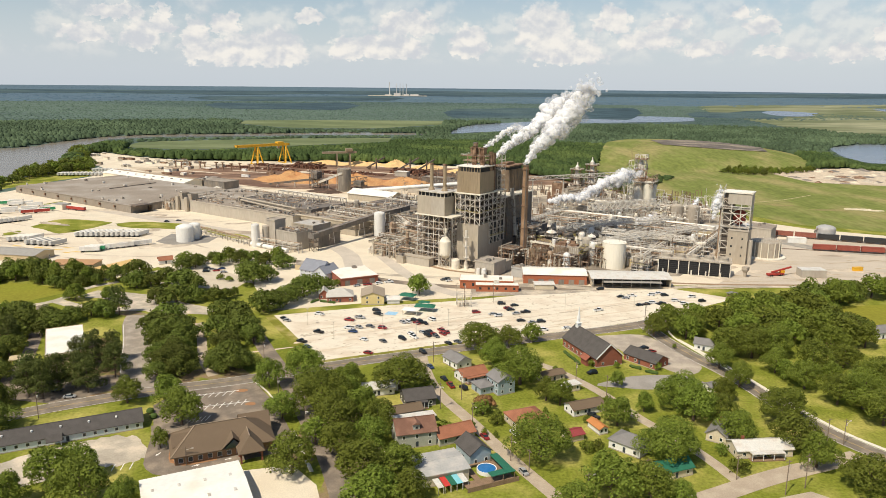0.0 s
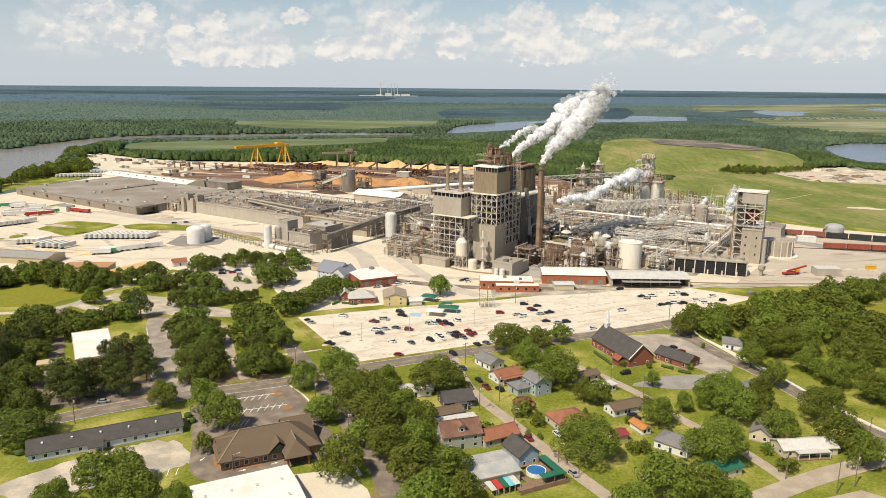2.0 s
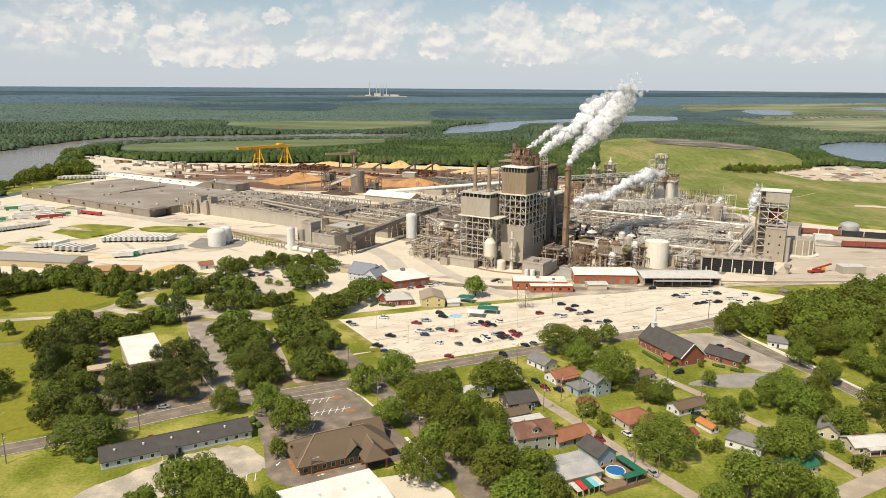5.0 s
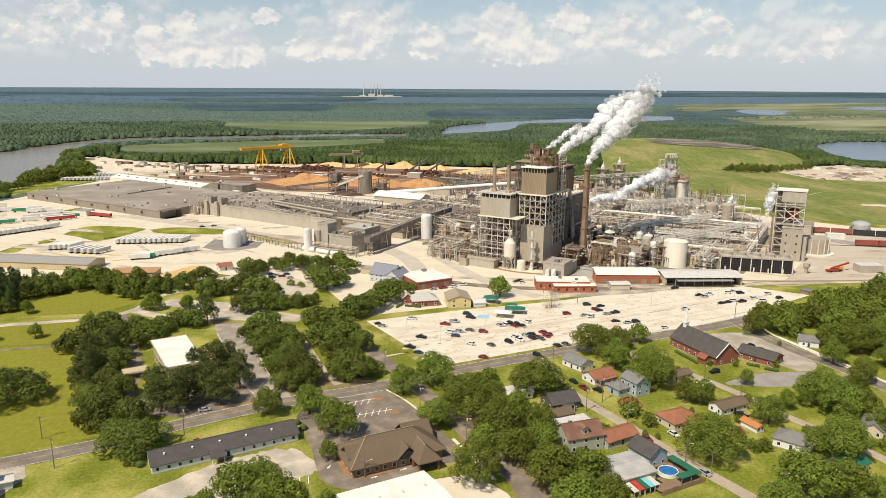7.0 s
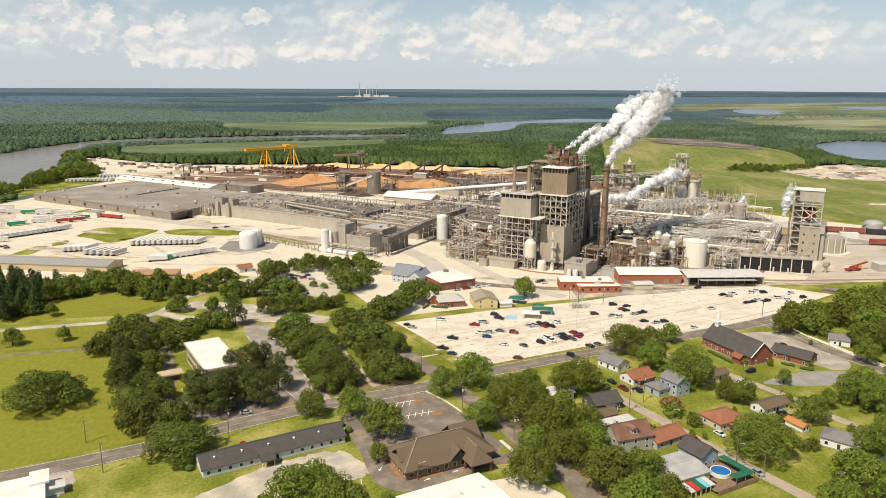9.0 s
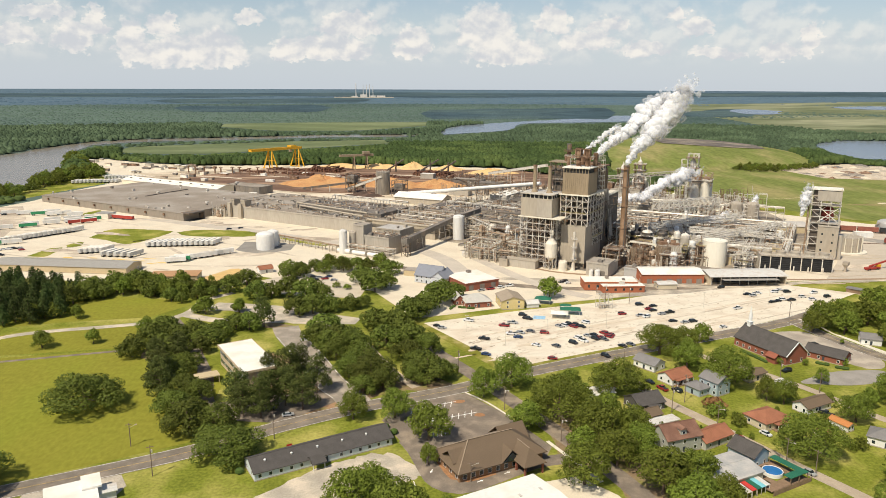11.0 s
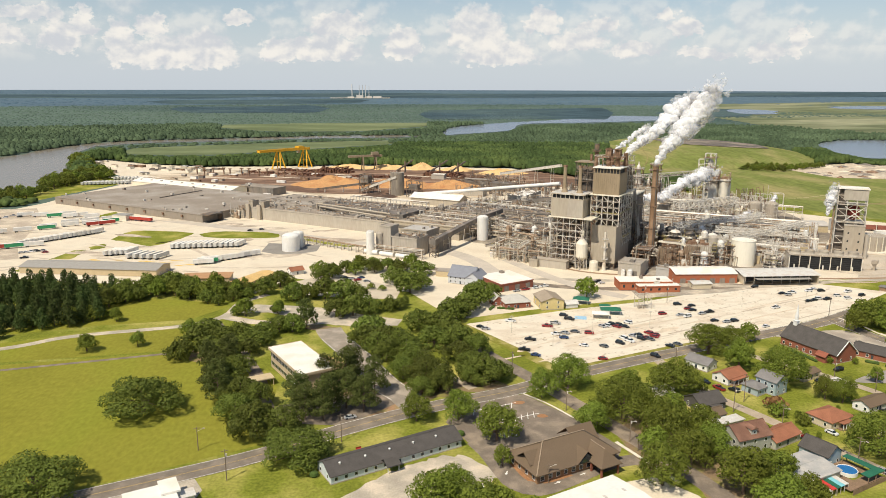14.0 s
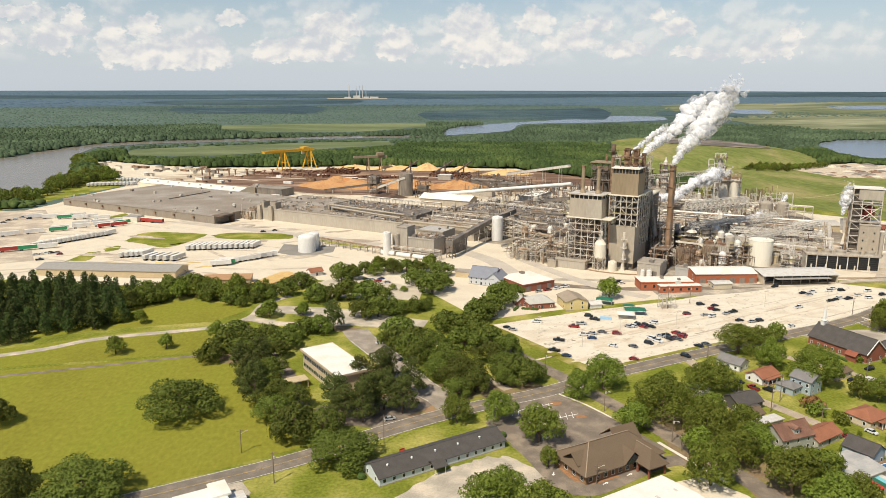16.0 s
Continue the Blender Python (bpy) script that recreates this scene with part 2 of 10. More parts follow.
def solid(name, geo, material, x=0.0, y=0.0, yaw=0.0, label="", category="", group="", kind="", z=0.0, smooth=False):
    """A thing of one mesh."""
    ob = new(name, geo.mesh(name, material, smooth))
    ob.matrix_basis = pose(x, y, z, 0, 0, yaw)
    return tagged(ob, label, category, group, kind)


# ---------------------------------------------------------------- lie of the land
HUB = (-75.0, 6.0)


def land_z(x, y):
    """Flat round the mill, then rising slowly towards the far uplands."""
    r = math.hypot(x - HUB[0], y - HUB[1])
    if r < 1500:
        return 0.0
    far = 1500 * (20000 / 1500) ** ((r - 1500) / 3350)
    return 124 * (1 - r / far)


def settle(x, y, z=0.0):
    """Lays a point of the level plain onto the land: beyond 1500 m the plain is drawn in towards the horizon."""
    d = math.hypot(x - HUB[0], y - HUB[1])
    r = d if d < 1500 else 1500 + 3350 * math.log(d / 1500) / math.log(20000 / 1500)
    k = r / d
    px, py = HUB[0] + (x - HUB[0]) * k, HUB[1] + (y - HUB[1]) * k
    return px, py, land_z(px, py) + z


def hill_rise(x, y):
    """The capped landfill hill behind the mill."""
    return 20.0 * max(0.0, 1 - ((x - 430) / 220) ** 2 - ((y - 1370) / 290) ** 2) ** 0.7


def plain_patch(pts, z, step=30.0, rows=7):
    """A patch with a soft outline on the far land: rows of quads between its near and far shore, given left to right."""
    near, far = pts
    a, b = catmull(near, step), catmull(far, step)
    n = max(len(a), len(b), 12)

    def at(line, f):
        i = min(int(f * (len(line) - 1)), len(line) - 2)
        t = f * (len(line) - 1) - i
        return line[i] * (1 - t) + line[i + 1] * t

    m = rows
    vs = []
    for i in range(n + 1):
        p, q = at(a, i / n), at(b, i / n)
        for j in range(m + 1):
            c = p + (q - p) * j / m
            vs.append(settle(c[0], c[1], z + hill_rise(c[0], c[1])))
    fs = [(i * (m + 1) + j, (i + 1) * (m + 1) + j, (i + 1) * (m + 1) + j + 1, i * (m + 1) + j + 1) for i in range(n) for j in range(m)]
    return Geo().add(vs, fs)


def catmull(pts, step):
    """Points at even steps along a smooth line through pts (any number of coordinates)."""
    P = [np.array(p, float) for p in pts]
    P = [2 * P[0] - P[1]] + P + [2 * P[-1] - P[-2]]
    out = []
    for i in range(1, len(P) - 2):
        n = max(1, int(np.linalg.norm(P[i + 1][:2] - P[i][:2]) / step))
        for k in range(n):
            t = k / n
            out.append(0.5 * (2 * P[i] + (P[i + 1] - P[i - 1]) * t + (2 * P[i - 1] - 5 * P[i] + 4 * P[i + 1] - P[i + 2]) * t * t
                              + (3 * P[i] - P[i - 1] - 3 * P[i + 1] + P[i + 2]) * t ** 3))
    out.append(P[-2])
    return out


def strip_geo(pts, width, z, step=8.0, shift=0.0, geo=None, thick=0.0):
    """A band along a smooth line; each point is (x, y) or (x, y, own width)."""
    line = catmull([p if len(p) > 2 else (*p, width) for p in pts], step)
    g = geo or Geo()
    vs = []
    for i, p in enumerate(line):
        a, b = line[max(i - 1, 0)], line[min(i + 1, len(line) - 1)]
        d = (b - a)[:2]
        d = d / (np.linalg.norm(d) + 1e-9)
        nx, ny = d[1], -d[0]
        for s in (-0.5, 0.5):
            x, y = p[0] + nx * (s * p[2] + shift), p[1] + ny * (s * p[2] + shift)
            vs.append((x, y, land_z(x, y) + hill_rise(x, y) + z))
    n = len(line)
    fs = [(2 * i, 2 * i + 1, 2 * i + 3, 2 * i + 2) for i in range(n - 1)]
    if thick:
        vs += [(x, y, c - thick) for x, y, c in vs]
        m = 2 * n
        for i in range(n - 1):
            fs += [(2 * i, 2 * i + 2, m + 2 * i + 2, m + 2 * i), (2 * i + 3, 2 * i + 1, m + 2 * i + 1, m + 2 * i + 3)]
        fs += [(1, 0, m, m + 1), (2 * n - 2, 2 * n - 1, m + 2 * n - 1, m + 2 * n - 2)]
    return g.add(vs, fs)


def zone_geo(pts, z, thick=0.0, geo=None):
    """A flat patch with the given corners, anticlockwise."""
    g = geo or Geo()
    area = sum(a[0] * b[1] - b[0] * a[1] for a, b in zip(pts, pts[1:] + pts[:1]))
    pts = pts if area > 0 else pts[::-1]
    n = len(pts)
    vs = [(x, y, z) for x, y in pts]
    fs = [tuple(range(n))]
    if thick:
        vs += [(x, y, z - thick) for x, y in pts]
        fs += [(i, n + i, n + (i + 1) % n, (i + 1) % n) for i in range(n)]
    return g.add(vs, fs)


def inside(x, y, poly):
    hit = False
    for (x0, y0), (x1, y1) in zip(poly, poly[1:] + poly[:1]):
        if (y0 > y) != (y1 > y) and x < (x1 - x0) * (y - y0) / (y1 - y0) + x0:
            hit = not hit
    return hit


def ring(x, y, rx, ry, n=24, wob=0.1, seed=1, yaw=0.0):
    """Corners of an uneven round patch."""
    rng = random.Random(seed)
    ph = [rng.uniform(0, 6.28) for _ in range(4)]
    out = []
    c, s = math.cos(radians(yaw)), math.sin(radians(yaw))
    for k in range(n):
        a = 2 * math.pi * k / n
        w = 1 + wob * (math.sin(2 * a + ph[0]) * 0.5 + math.sin(3 * a + ph[1]) * 0.4 + math.sin(5 * a + ph[2]) * 0.3)
        px, py = rx * w * math.cos(a), ry * w * math.sin(a)
        out.append((x + px * c - py * s, y + px * s + py * c))
    return out


MILL_YAW = -34.0
MU = (math.cos(radians(MILL_YAW)), math.sin(radians(MILL_YAW)))


def ml(u, v):
    """Mill grid to world: u along its fronts, v towards its back."""
    return 24 + u * MU[0] - v * MU[1], 485 + u * MU[1] + v * MU[0]

# ---------------------------------------------------------------- palette
GRASS = mat("grass", (0.188, 0.21, 0.03), 0.95, 0, 0.4, 0.05, 0.9, 0.2, second=(0.3, 0.272, 0.072), spec=0.05)
LAWN = mat("mown_grass", (0.23, 0.221, 0.033), 0.95, 0, 0.2, 0.022, 0.5, 0.2, second=(0.2, 0.207, 0.028), stretch=(1.2, 0.7, 1), spec=0.05)
VERGE = mat("verge_grass", (0.21, 0.205, 0.035), 0.95, 0, 0.3, 0.12, 1.5, 0.2, second=(0.32, 0.27, 0.1), spec=0.05)
MEADOW = mat("meadow", (0.178, 0.205, 0.056), 0.95, 0, 0.3, 0.014, 0.12, 0.0, second=(0.25, 0.222, 0.092), stretch=(1.5, 0.55, 1), spec=0.05)
FAR_GREEN = mat("far_meadow", (0.125, 0.155, 0.065), 0.95, 0, 0.3, 0.01, 0.1, 0.0, second=(0.16, 0.18, 0.085), stretch=(0.4, 1.5, 1))
# far land: haze tint and cloud-shadow streaks (second) put into the base colour
FARLAND = mat("hazed_wooded_land", (0.094, 0.136, 0.106), 0.95, 0, 0.2, 0.0013, 0.03, 0.0, second=(0.045, 0.072, 0.068), stretch=(0.3, 1.0, 1.0))
HORIZON = mat("hazed_horizon_land", (0.085, 0.135, 0.165), 0.95, 0, 0.2, 0.0013, 0.03, second=(0.066, 0.106, 0.145), stretch=(0.3, 1.0, 1.0))
MARSH = mat("marsh", (0.13, 0.15, 0.07), 0.95, 0, 0.4, 0.004, 0.03, second=(0.22, 0.22, 0.13), stretch=(0.5, 1.8, 1))
SAND = mat("pale_yard", (0.68, 0.6, 0.46), 0.95, 0, 0.18, 0.05, 2.5, 0.1, second=(0.57, 0.49, 0.37))
CONCRETE = mat("pale_concrete", (0.71, 0.64, 0.51), 0.9, 0, 0.16, 0.09, 2.5, 0.05, second=(0.57, 0.485, 0.37), stretch=(0.7, 1.3, 1))
ASPHALT = mat("worn_asphalt", (0.2, 0.165, 0.13), 0.95, 0, 0.22, 0.15, 2.5, 0.1, second=(0.27, 0.22, 0.165), spec=0.1)
ROADMAT = mat("road_asphalt", (0.2, 0.17, 0.135), 0.95, 0, 0.2, 0.2, 2.5, 0.1, second=(0.245, 0.205, 0.16), spec=0.1)
GRAVEL = mat("gravel", (0.42, 0.37, 0.29), 0.95, 0, 0.25, 0.12, 2.0, 0.2, second=(0.54, 0.46, 0.35))
LANE = mat("lane_surface", (0.4, 0.325, 0.24), 0.92, 0, 0.15, 0.2, 2.0, 0.1, second=(0.42, 0.35, 0.26))
PAINT = mat("road_paint", (0.78, 0.76, 0.7), 0.7, 0, 0.2, 1.0, 4.0)
YELLOWP = mat("yellow_paint", (0.55, 0.38, 0.12), 0.7, 0, 0.2, 1.0, 4.0)
BLUEP = mat("blue_paint", (0.3, 0.5, 0.66), 0.7, 0, 0.2, 1.0, 4.0)
KERB = mat("kerb", (0.68, 0.63, 0.53), 0.9, 0, 0.15, 0.5, 3.0)
MULCH = mat("orange_mulch", (0.33, 0.17, 0.08), 0.95, 0, 0.3, 1.0, 5.0)
DIRT = mat("red_dirt", (0.36, 0.22, 0.12), 0.95, 0, 0.3, 0.2, 2.0, second=(0.2, 0.2, 0.06))
WATER = mat("river_water", (0.21, 0.18, 0.14), 0.25, 0, 0.12, 0.01, 0.2, 0.03, spec=0.5)
LAKE = mat("lake_water", (0.18, 0.205, 0.24), 0.25, 0, 0.12, 0.01, 0.2, 0.03, spec=0.5)
RAILMAT = mat("rusty_rail", (0.2, 0.13, 0.09), 0.7, 0.4, 0.2, 1.0, 6.0)


# ---------------------------------------------------------------- ground
def build_ground():
    g = Geo()
    rings = [0, 60, 150, 300, 500, 700, 900, 1100, 1300, 1500] + [1500 + 70 * k for k in range(1, 48)] + [4850]
    n = 120
    vs = [(HUB[0], HUB[1], 0.0)]
    for r in rings[1:]:
        for k in range(n):
            a = 2 * math.pi * k / n
            x, y = HUB[0] + r * math.cos(a), HUB[1] + r * math.sin(a)
            vs.append((x, y, land_z(x, y)))
    fs = [(0, 1 + k, 1 + (k + 1) % n) for k in range(n)]
    for i in range(len(rings) - 2):
        a, b = 1 + i * n, 1 + (i + 1) * n
        fs += [(a + k, b + k, b + (k + 1) % n, a + (k + 1) % n) for k in range(n)]
    g.add(vs, fs)
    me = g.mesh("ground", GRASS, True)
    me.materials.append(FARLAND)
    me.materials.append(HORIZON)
    # distance picks the haze-tinted land materials
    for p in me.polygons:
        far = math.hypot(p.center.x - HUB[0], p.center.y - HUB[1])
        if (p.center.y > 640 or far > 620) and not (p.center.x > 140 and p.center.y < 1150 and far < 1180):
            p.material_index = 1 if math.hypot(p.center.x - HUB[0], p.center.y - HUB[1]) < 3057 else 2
    return tagged(new("ground", me), "grassy ground that turns to dark wooded lowland tinted for haze", "ground", kind="structure")


def structure(name, geo, material, label, category="ground"):
    return solid(name, geo, material, label=label, category=category, kind="structure")


def worn_edge(poly, step=3.0, jitter=1.6):
    """The corners rounded off, with a ragged edge."""
    pts = [tuple(q) for q in catmull(poly + poly[:1], step)[:-1]]
    return [(x + jitter * noise.noise(Vector((x * 0.3, y * 0.3, 1))), y + jitter * noise.noise(Vector((x * 0.3, y * 0.3, 9)))) for x, y in pts]


build_ground()

# mill yard
YARD = [(-300, 372), (-300, 470), (-420, 500), (-520, 640), (-520, 740), (-496, 812), (-489, 880), (-467, 952), (-508, 956), (-522, 1000), (-500, 1050), (-560, 1120), (-604, 1210), (-612, 1262), (-590, 1268), (-525, 1215), (-418, 1160), (-180, 1165), (60, 1110), (190, 900), (250, 720),
        (330, 640), (520, 545), (520, 440), (330, 430), (196, 452), (140, 446), (60, 425), (-40, 402), (-96, 384), (-120, 440), (-195, 478), (-215, 440), (-225, 470), (-290, 470)]
YARD = YARD[1:]
structure("mill_yard", zone_geo(YARD, 0.03), SAND, "bleached sandy mill yard with tracks and stains")
structure("dirty_yard", zone_geo([ml(*q) for q in ((-125, 30), (-52, 30), (-50, -3), (24, -3), (60, 22), (120, 62), (126, 215), (90, 300), (60, 350), (-90, 360), (-200, 200), (-205, 56))], 0.05), mat("dirty_paving", (0.2, 0.17, 0.135), 0.95, 0, 0.3, 0.06, 0.7, second=(0.33, 0.28, 0.21)), "grimy paved ground between the mill's plant")
structure("worn_yard", zone_geo([(-470, 1060), (-400, 985), (-300, 912), (-210, 850), (-60, 800), (40, 850), (90, 1000), (-60, 1105), (-330, 1120)], 0.042), mat("trodden_ground", (0.46, 0.37, 0.26), 0.95, 0, 0.3, 0.03, 0.4, 0.1, second=(0.6, 0.51, 0.38), stretch=(0.5, 1.6, 1)), "trodden tan ground behind the halls")
structure("log_yard_ground", zone_geo(ring(-110, 990, 260, 135, 34, 0.2, 7), 0.05), mat("bark_ground", (0.17, 0.1, 0.065), 0.95, 0, 0.35, 0.03, 0.4, second=(0.3, 0.2, 0.13), stretch=(0.5, 1.5, 1)), "bark-strewn brown ground of the log yard")
for poly in ([(-358, 611), (-350, 647), (-304, 638), (-298, 626), (-316, 585), (-341, 601)], [(-293, 630), (-275, 640), (-231, 631), (-226, 610), (-276, 613)], [(-209, 619), (-161, 581), (-166, 570), (-209, 607)],
             [(-378, 543), (-366, 574), (-361, 564), (-364, 532), (-370, 529)], [(-364, 582), (-358, 595), (-352, 584), (-357, 572)], [(-410, 730), (-402, 747), (-395, 733), (-405, 720)], [(-140, 566), (-100, 548), (-98, 552), (-136, 572)]):
    structure("yard_grass", zone_geo(worn_edge(poly), 0.07), GRASS, "patch of rough grass in the mill yard")
for i in range(22):
    x, y = -380 + 20 * i + 9 * math.sin(i * 2.7), 1050 - 5 * i + 45 * math.sin(i * 1.9)
    structure("haul_track", strip_geo([(x - 34, y + 14), (x, y + 3 * math.sin(i)), (x + 36, y - 16)], 4 + 3 * abs(math.sin(i * 1.3)), 0.06 + 0.001 * i, 6), SAND if i % 3 else mat("bark_ground", (0.28, 0.18, 0.11)), "pale haul track across the log yard", "track")
structure("tank_apron", zone_geo([(-228, 558), (-227, 589), (-185, 577), (-186, 557), (-208, 542)], 0.08), mat("dark_apron", (0.25, 0.23, 0.2), 0.95, 0, 0.2, 0.1, 1.0), "grey asphalt apron beside a white tank")

# staff car park
LOT = [(-92, 376), (-55, 311), (2, 335), (74, 359), (112, 376), (176, 418), (142, 440), (74, 431), (16, 409), (-33, 396)]
structure("car_park", zone_geo(LOT, 0.06), CONCRETE, "sun-bleached concrete staff car park with faint stains")
structure("east_yard", zone_geo([(178, 452), (330, 433), (519, 441), (519, 540), (330, 596), (262, 596), (214, 498)], 0.045), mat("tan_yard", (0.52, 0.45, 0.355), 0.95, 0, 0.22, 0.05, 1.5, 0.1, second=(0.4, 0.34, 0.265), stretch=(0.6, 1.5, 1)), "dirty tan yard east of the mill")
structure("disabled_bay", zone_geo([(-32, 380), (-25.5, 378.5), (-24, 384), (-30, 385.5)], 0.09), BLUEP, "faded blue painted parking bay")
structure("verge_west", zone_geo([(-98, 378), (-92, 377), (-54, 310), (-51, 303), (-58, 304)], 0.075), VERGE, "dry mown verge beside the car park")
structure("verge_south", zone_geo([(-55, 311), (-52, 306.5), (0, 328.5), (60, 352.5), (108, 370.5), (111, 375), (74, 359), (2, 335)], 0.08), VERGE, "dry mown verge beside the road")

# roads
ROAD_MAIN = [(-300, 190), (-211, 227), (-176, 243), (-150, 259), (-118, 275), (-84, 288), (-53, 303.5), (-2, 325), (61, 349.5), (102, 366), (140, 388)]
ROAD_SIDE = [(-96, 352), (-84, 326), (-68, 294), (-43.6, 239), (-33, 212), (-20, 170)]
ROAD_EAST = [(108, 367), (112, 345), (119, 322), (129, 297), (136, 270), (144, 246), (156, 226), (180, 190)]
STREET = [(-9, 320), (-7, 304), (-1, 279), (12.6, 250.7), (25, 224), (37, 201), (50, 175)]
LANE1 = [(29, 336), (40, 316), (54, 300), (68, 277), (77, 256), (90, 232), (98, 209)]
CROSS = [(60, 190), (84, 201.5), (112, 215.5), (146, 229)]
structure("main_road", strip_geo(ROAD_MAIN, 9.5, 0.10, 6), ROADMAT, "worn two-lane asphalt road with faded lines", "road")
structure("side_road", strip_geo(ROAD_SIDE, 7.5, 0.11, 6), ASPHALT, "grey side road under trees", "road")
structure("east_road", strip_geo(ROAD_EAST, 8.5, 0.12, 6), ROADMAT, "dark curving two-lane road", "road")
structure("street", strip_geo(STREET, 5.2, 0.09, 6), LANE, "narrow pale residential street", "road")
structure("lane", strip_geo(LANE1, 4.6, 0.09, 6), LANE, "narrow pale lane behind the church", "road")
structure("cross_street", strip_geo(CROSS, 7.5, 0.10, 6), LANE, "pale cross street", "road")
for road, w, z, nm in ((ROAD_MAIN, 9.5, 0.10, "main"), (ROAD_EAST, 8.5, 0.12, "east")):
    for s in (-1, 1):
        structure("edge_line", strip_geo(road, 0.18, z + 0.03, 6, s * (w / 2 - 0.35)), PAINT, "white painted edge line", "road marking")
    for s in (-0.16, 0.16):
        structure("centre_line", strip_geo(road, 0.1, z + 0.03, 6, s), YELLOWP, "double yellow centre line", "road marking")
structure("east_walk", strip_geo([(119, 345), (126, 324), (133.5, 300), (141, 272), (149, 248), (160, 230)], 1.6, 0.2, 5, thick=0.2), KERB, "pale concrete walk beside the road", "pavement")
structure("east_kerb", strip_geo([(113, 371), (117.5, 360), (118, 347), (124, 325), (131, 300)], 1.0, 0.24, 4, thick=0.24), KERB, "pale concrete kerb at the junction", "kerb")
structure("side_walk", strip_geo([(-52.8, 242), (-48.2, 231), (-41, 214)], 1.3, 0.16, 5, thick=0.16), KERB, "concrete footpath beside the side road", "pavement")
structure("rail_spur", strip_geo([(-70, 470), (-20, 462), (40, 452), (100, 436), (180, 446), (300, 445), (520, 425)], 6.0, 0.09, 8), GRAVEL, "gravelly track along the mill front", "road")
structure("mill_road", strip_geo([(-150, 520), (-90, 490), (-40, 452), (10, 437), (70, 436), (145, 446)], 8.0, 0.08, 8), ASPHALT, "grey road along the mill front", "road")
structure("front_asphalt", zone_geo([(18, 445), (49, 480), (65, 482), (92, 443), (148, 459), (143, 448), (72, 424), (17, 416)], 0.066), mat("front_paving", (0.34, 0.3, 0.24), 0.92, 0, 0.3, 0.08, 0.8, second=(0.5, 0.43, 0.33)), "greyish worn paving round the brick buildings")
structure("siding_road", strip_geo([(262, 616), (276, 590), (290, 566), (330, 545), (420, 528)], 15.0, 0.06, 10), mat("siding_asphalt", (0.27, 0.25, 0.22), 0.92, 0, 0.2, 0.1, 1.0, second=(0.36, 0.32, 0.26)), "grey asphalt beside the rail siding", "road")
structure("rail_curve", strip_geo([(-52, 560), (-24, 513), (0, 481), (35, 468), (66, 461.5), (98, 462)], 3.2, 0.12, 6), mat("rusty_ballast", (0.3, 0.2, 0.12), 0.95, 0, 0.25, 0.5, 3.0), "rust-brown rail track curving along the mill", "track")
structure("gate_road", strip_geo([(-46, 520), (-25, 468), (-7, 437), (10, 419)], 9.0, 0.097, 6), mat("pale_road", (0.5, 0.44, 0.36), 0.92, 0, 0.15, 0.1, 1.0), "grey asphalt road from the gate into the mill", "road")
structure("mill_avenue", strip_geo([(-44, 440), (-60, 480), (-70, 520), (-92, 560)], 13.0, 0.07, 8), mat("pale_road", (0.5, 0.44, 0.36), 0.92, 0, 0.15, 0.1, 1.0), "pale worn mill road", "road")
structure("pathway_mill", strip_geo([(-340, 700), (-230, 632), (-150, 580)], 14.0, 0.06, 8), mat("pale_road", (0.5, 0.44, 0.36)), "pale worn haul road", "road")

# field and lawns in the west
structure("west_field", zone_geo([(-420, 240), (-300, 196), (-212, 233), (-178, 250), (-180, 300), (-205, 340), (-238, 344), (-420, 318)], 0.04), LAWN, "wide mown lawn")
structure("west_lawn", zone_geo([(-420, 322), (-237, 347), (-236, 380), (-300, 370), (-420, 336)], 0.045), LAWN, "mown lawn between two tracks")
structure("north_field", zone_geo([(-340, 372), (-283, 388), (-240, 394), (-224, 416), (-226, 424), (-274, 436), (-292, 425), (-297, 405)], 0.045), LAWN, "bright mown field ringed by trees")
structure("west_track", strip_geo([(-460, 318), (-330, 351), (-292, 371), (-240, 384), (-222, 400), (-218, 424), (-205, 440)], 5.0, 0.08, 6), GRAVEL, "pale gravel drive across the lawn", "road")
structure("west_path", strip_geo([(-460, 296), (-317, 325), (-285, 332), (-237, 343)], 2.4, 0.08, 6), ASPHALT, "narrow worn path across the lawn", "path")
structure("loop_drive", strip_geo([(-222, 398), (-205, 388), (-185, 384), (-160, 384), (-140, 372)], 7.0, 0.085, 6), GRAVEL, "pale drive under trees", "road")
structure("loop_court", zone_geo([(-215, 405), (-209, 420), (-188, 416), (-161, 408), (-148, 397), (-125, 386), (-128, 376), (-161, 379), (-176, 389), (-199, 404)], 0.078), GRAVEL, "pale paved forecourt under the oaks")
structure("office_drive", strip_geo([(-164, 374), (-160, 360), (-148, 333), (-135, 300), (-127, 287), (-122, 276)], 13.5, 0.09, 5), mat("worn_drive", (0.29, 0.25, 0.2), 0.92, 0, 0.2, 0.15, 2.0, second=(0.36, 0.31, 0.25)), "grey office drive with parking along it", "road")
structure("inner_drive", strip_geo([(-128, 362), (-121, 345), (-108, 310), (-98, 292)], 4.5, 0.08, 5), LANE, "narrow drive between rows of trees", "road")
structure("dirt_court", zone_geo(ring(-150, 300, 16, 38, 24, 0.2, 9, 25), 0.05), DIRT, "bare reddish ground under pines")
structure("rear_drive", strip_geo([(-226, 390), (-215, 369), (-200, 336), (-188.6, 308), (-184, 288), (-176, 268)], 6.0, 0.07, 5), ASPHALT, "shaded asphalt drive beside the office", "road")
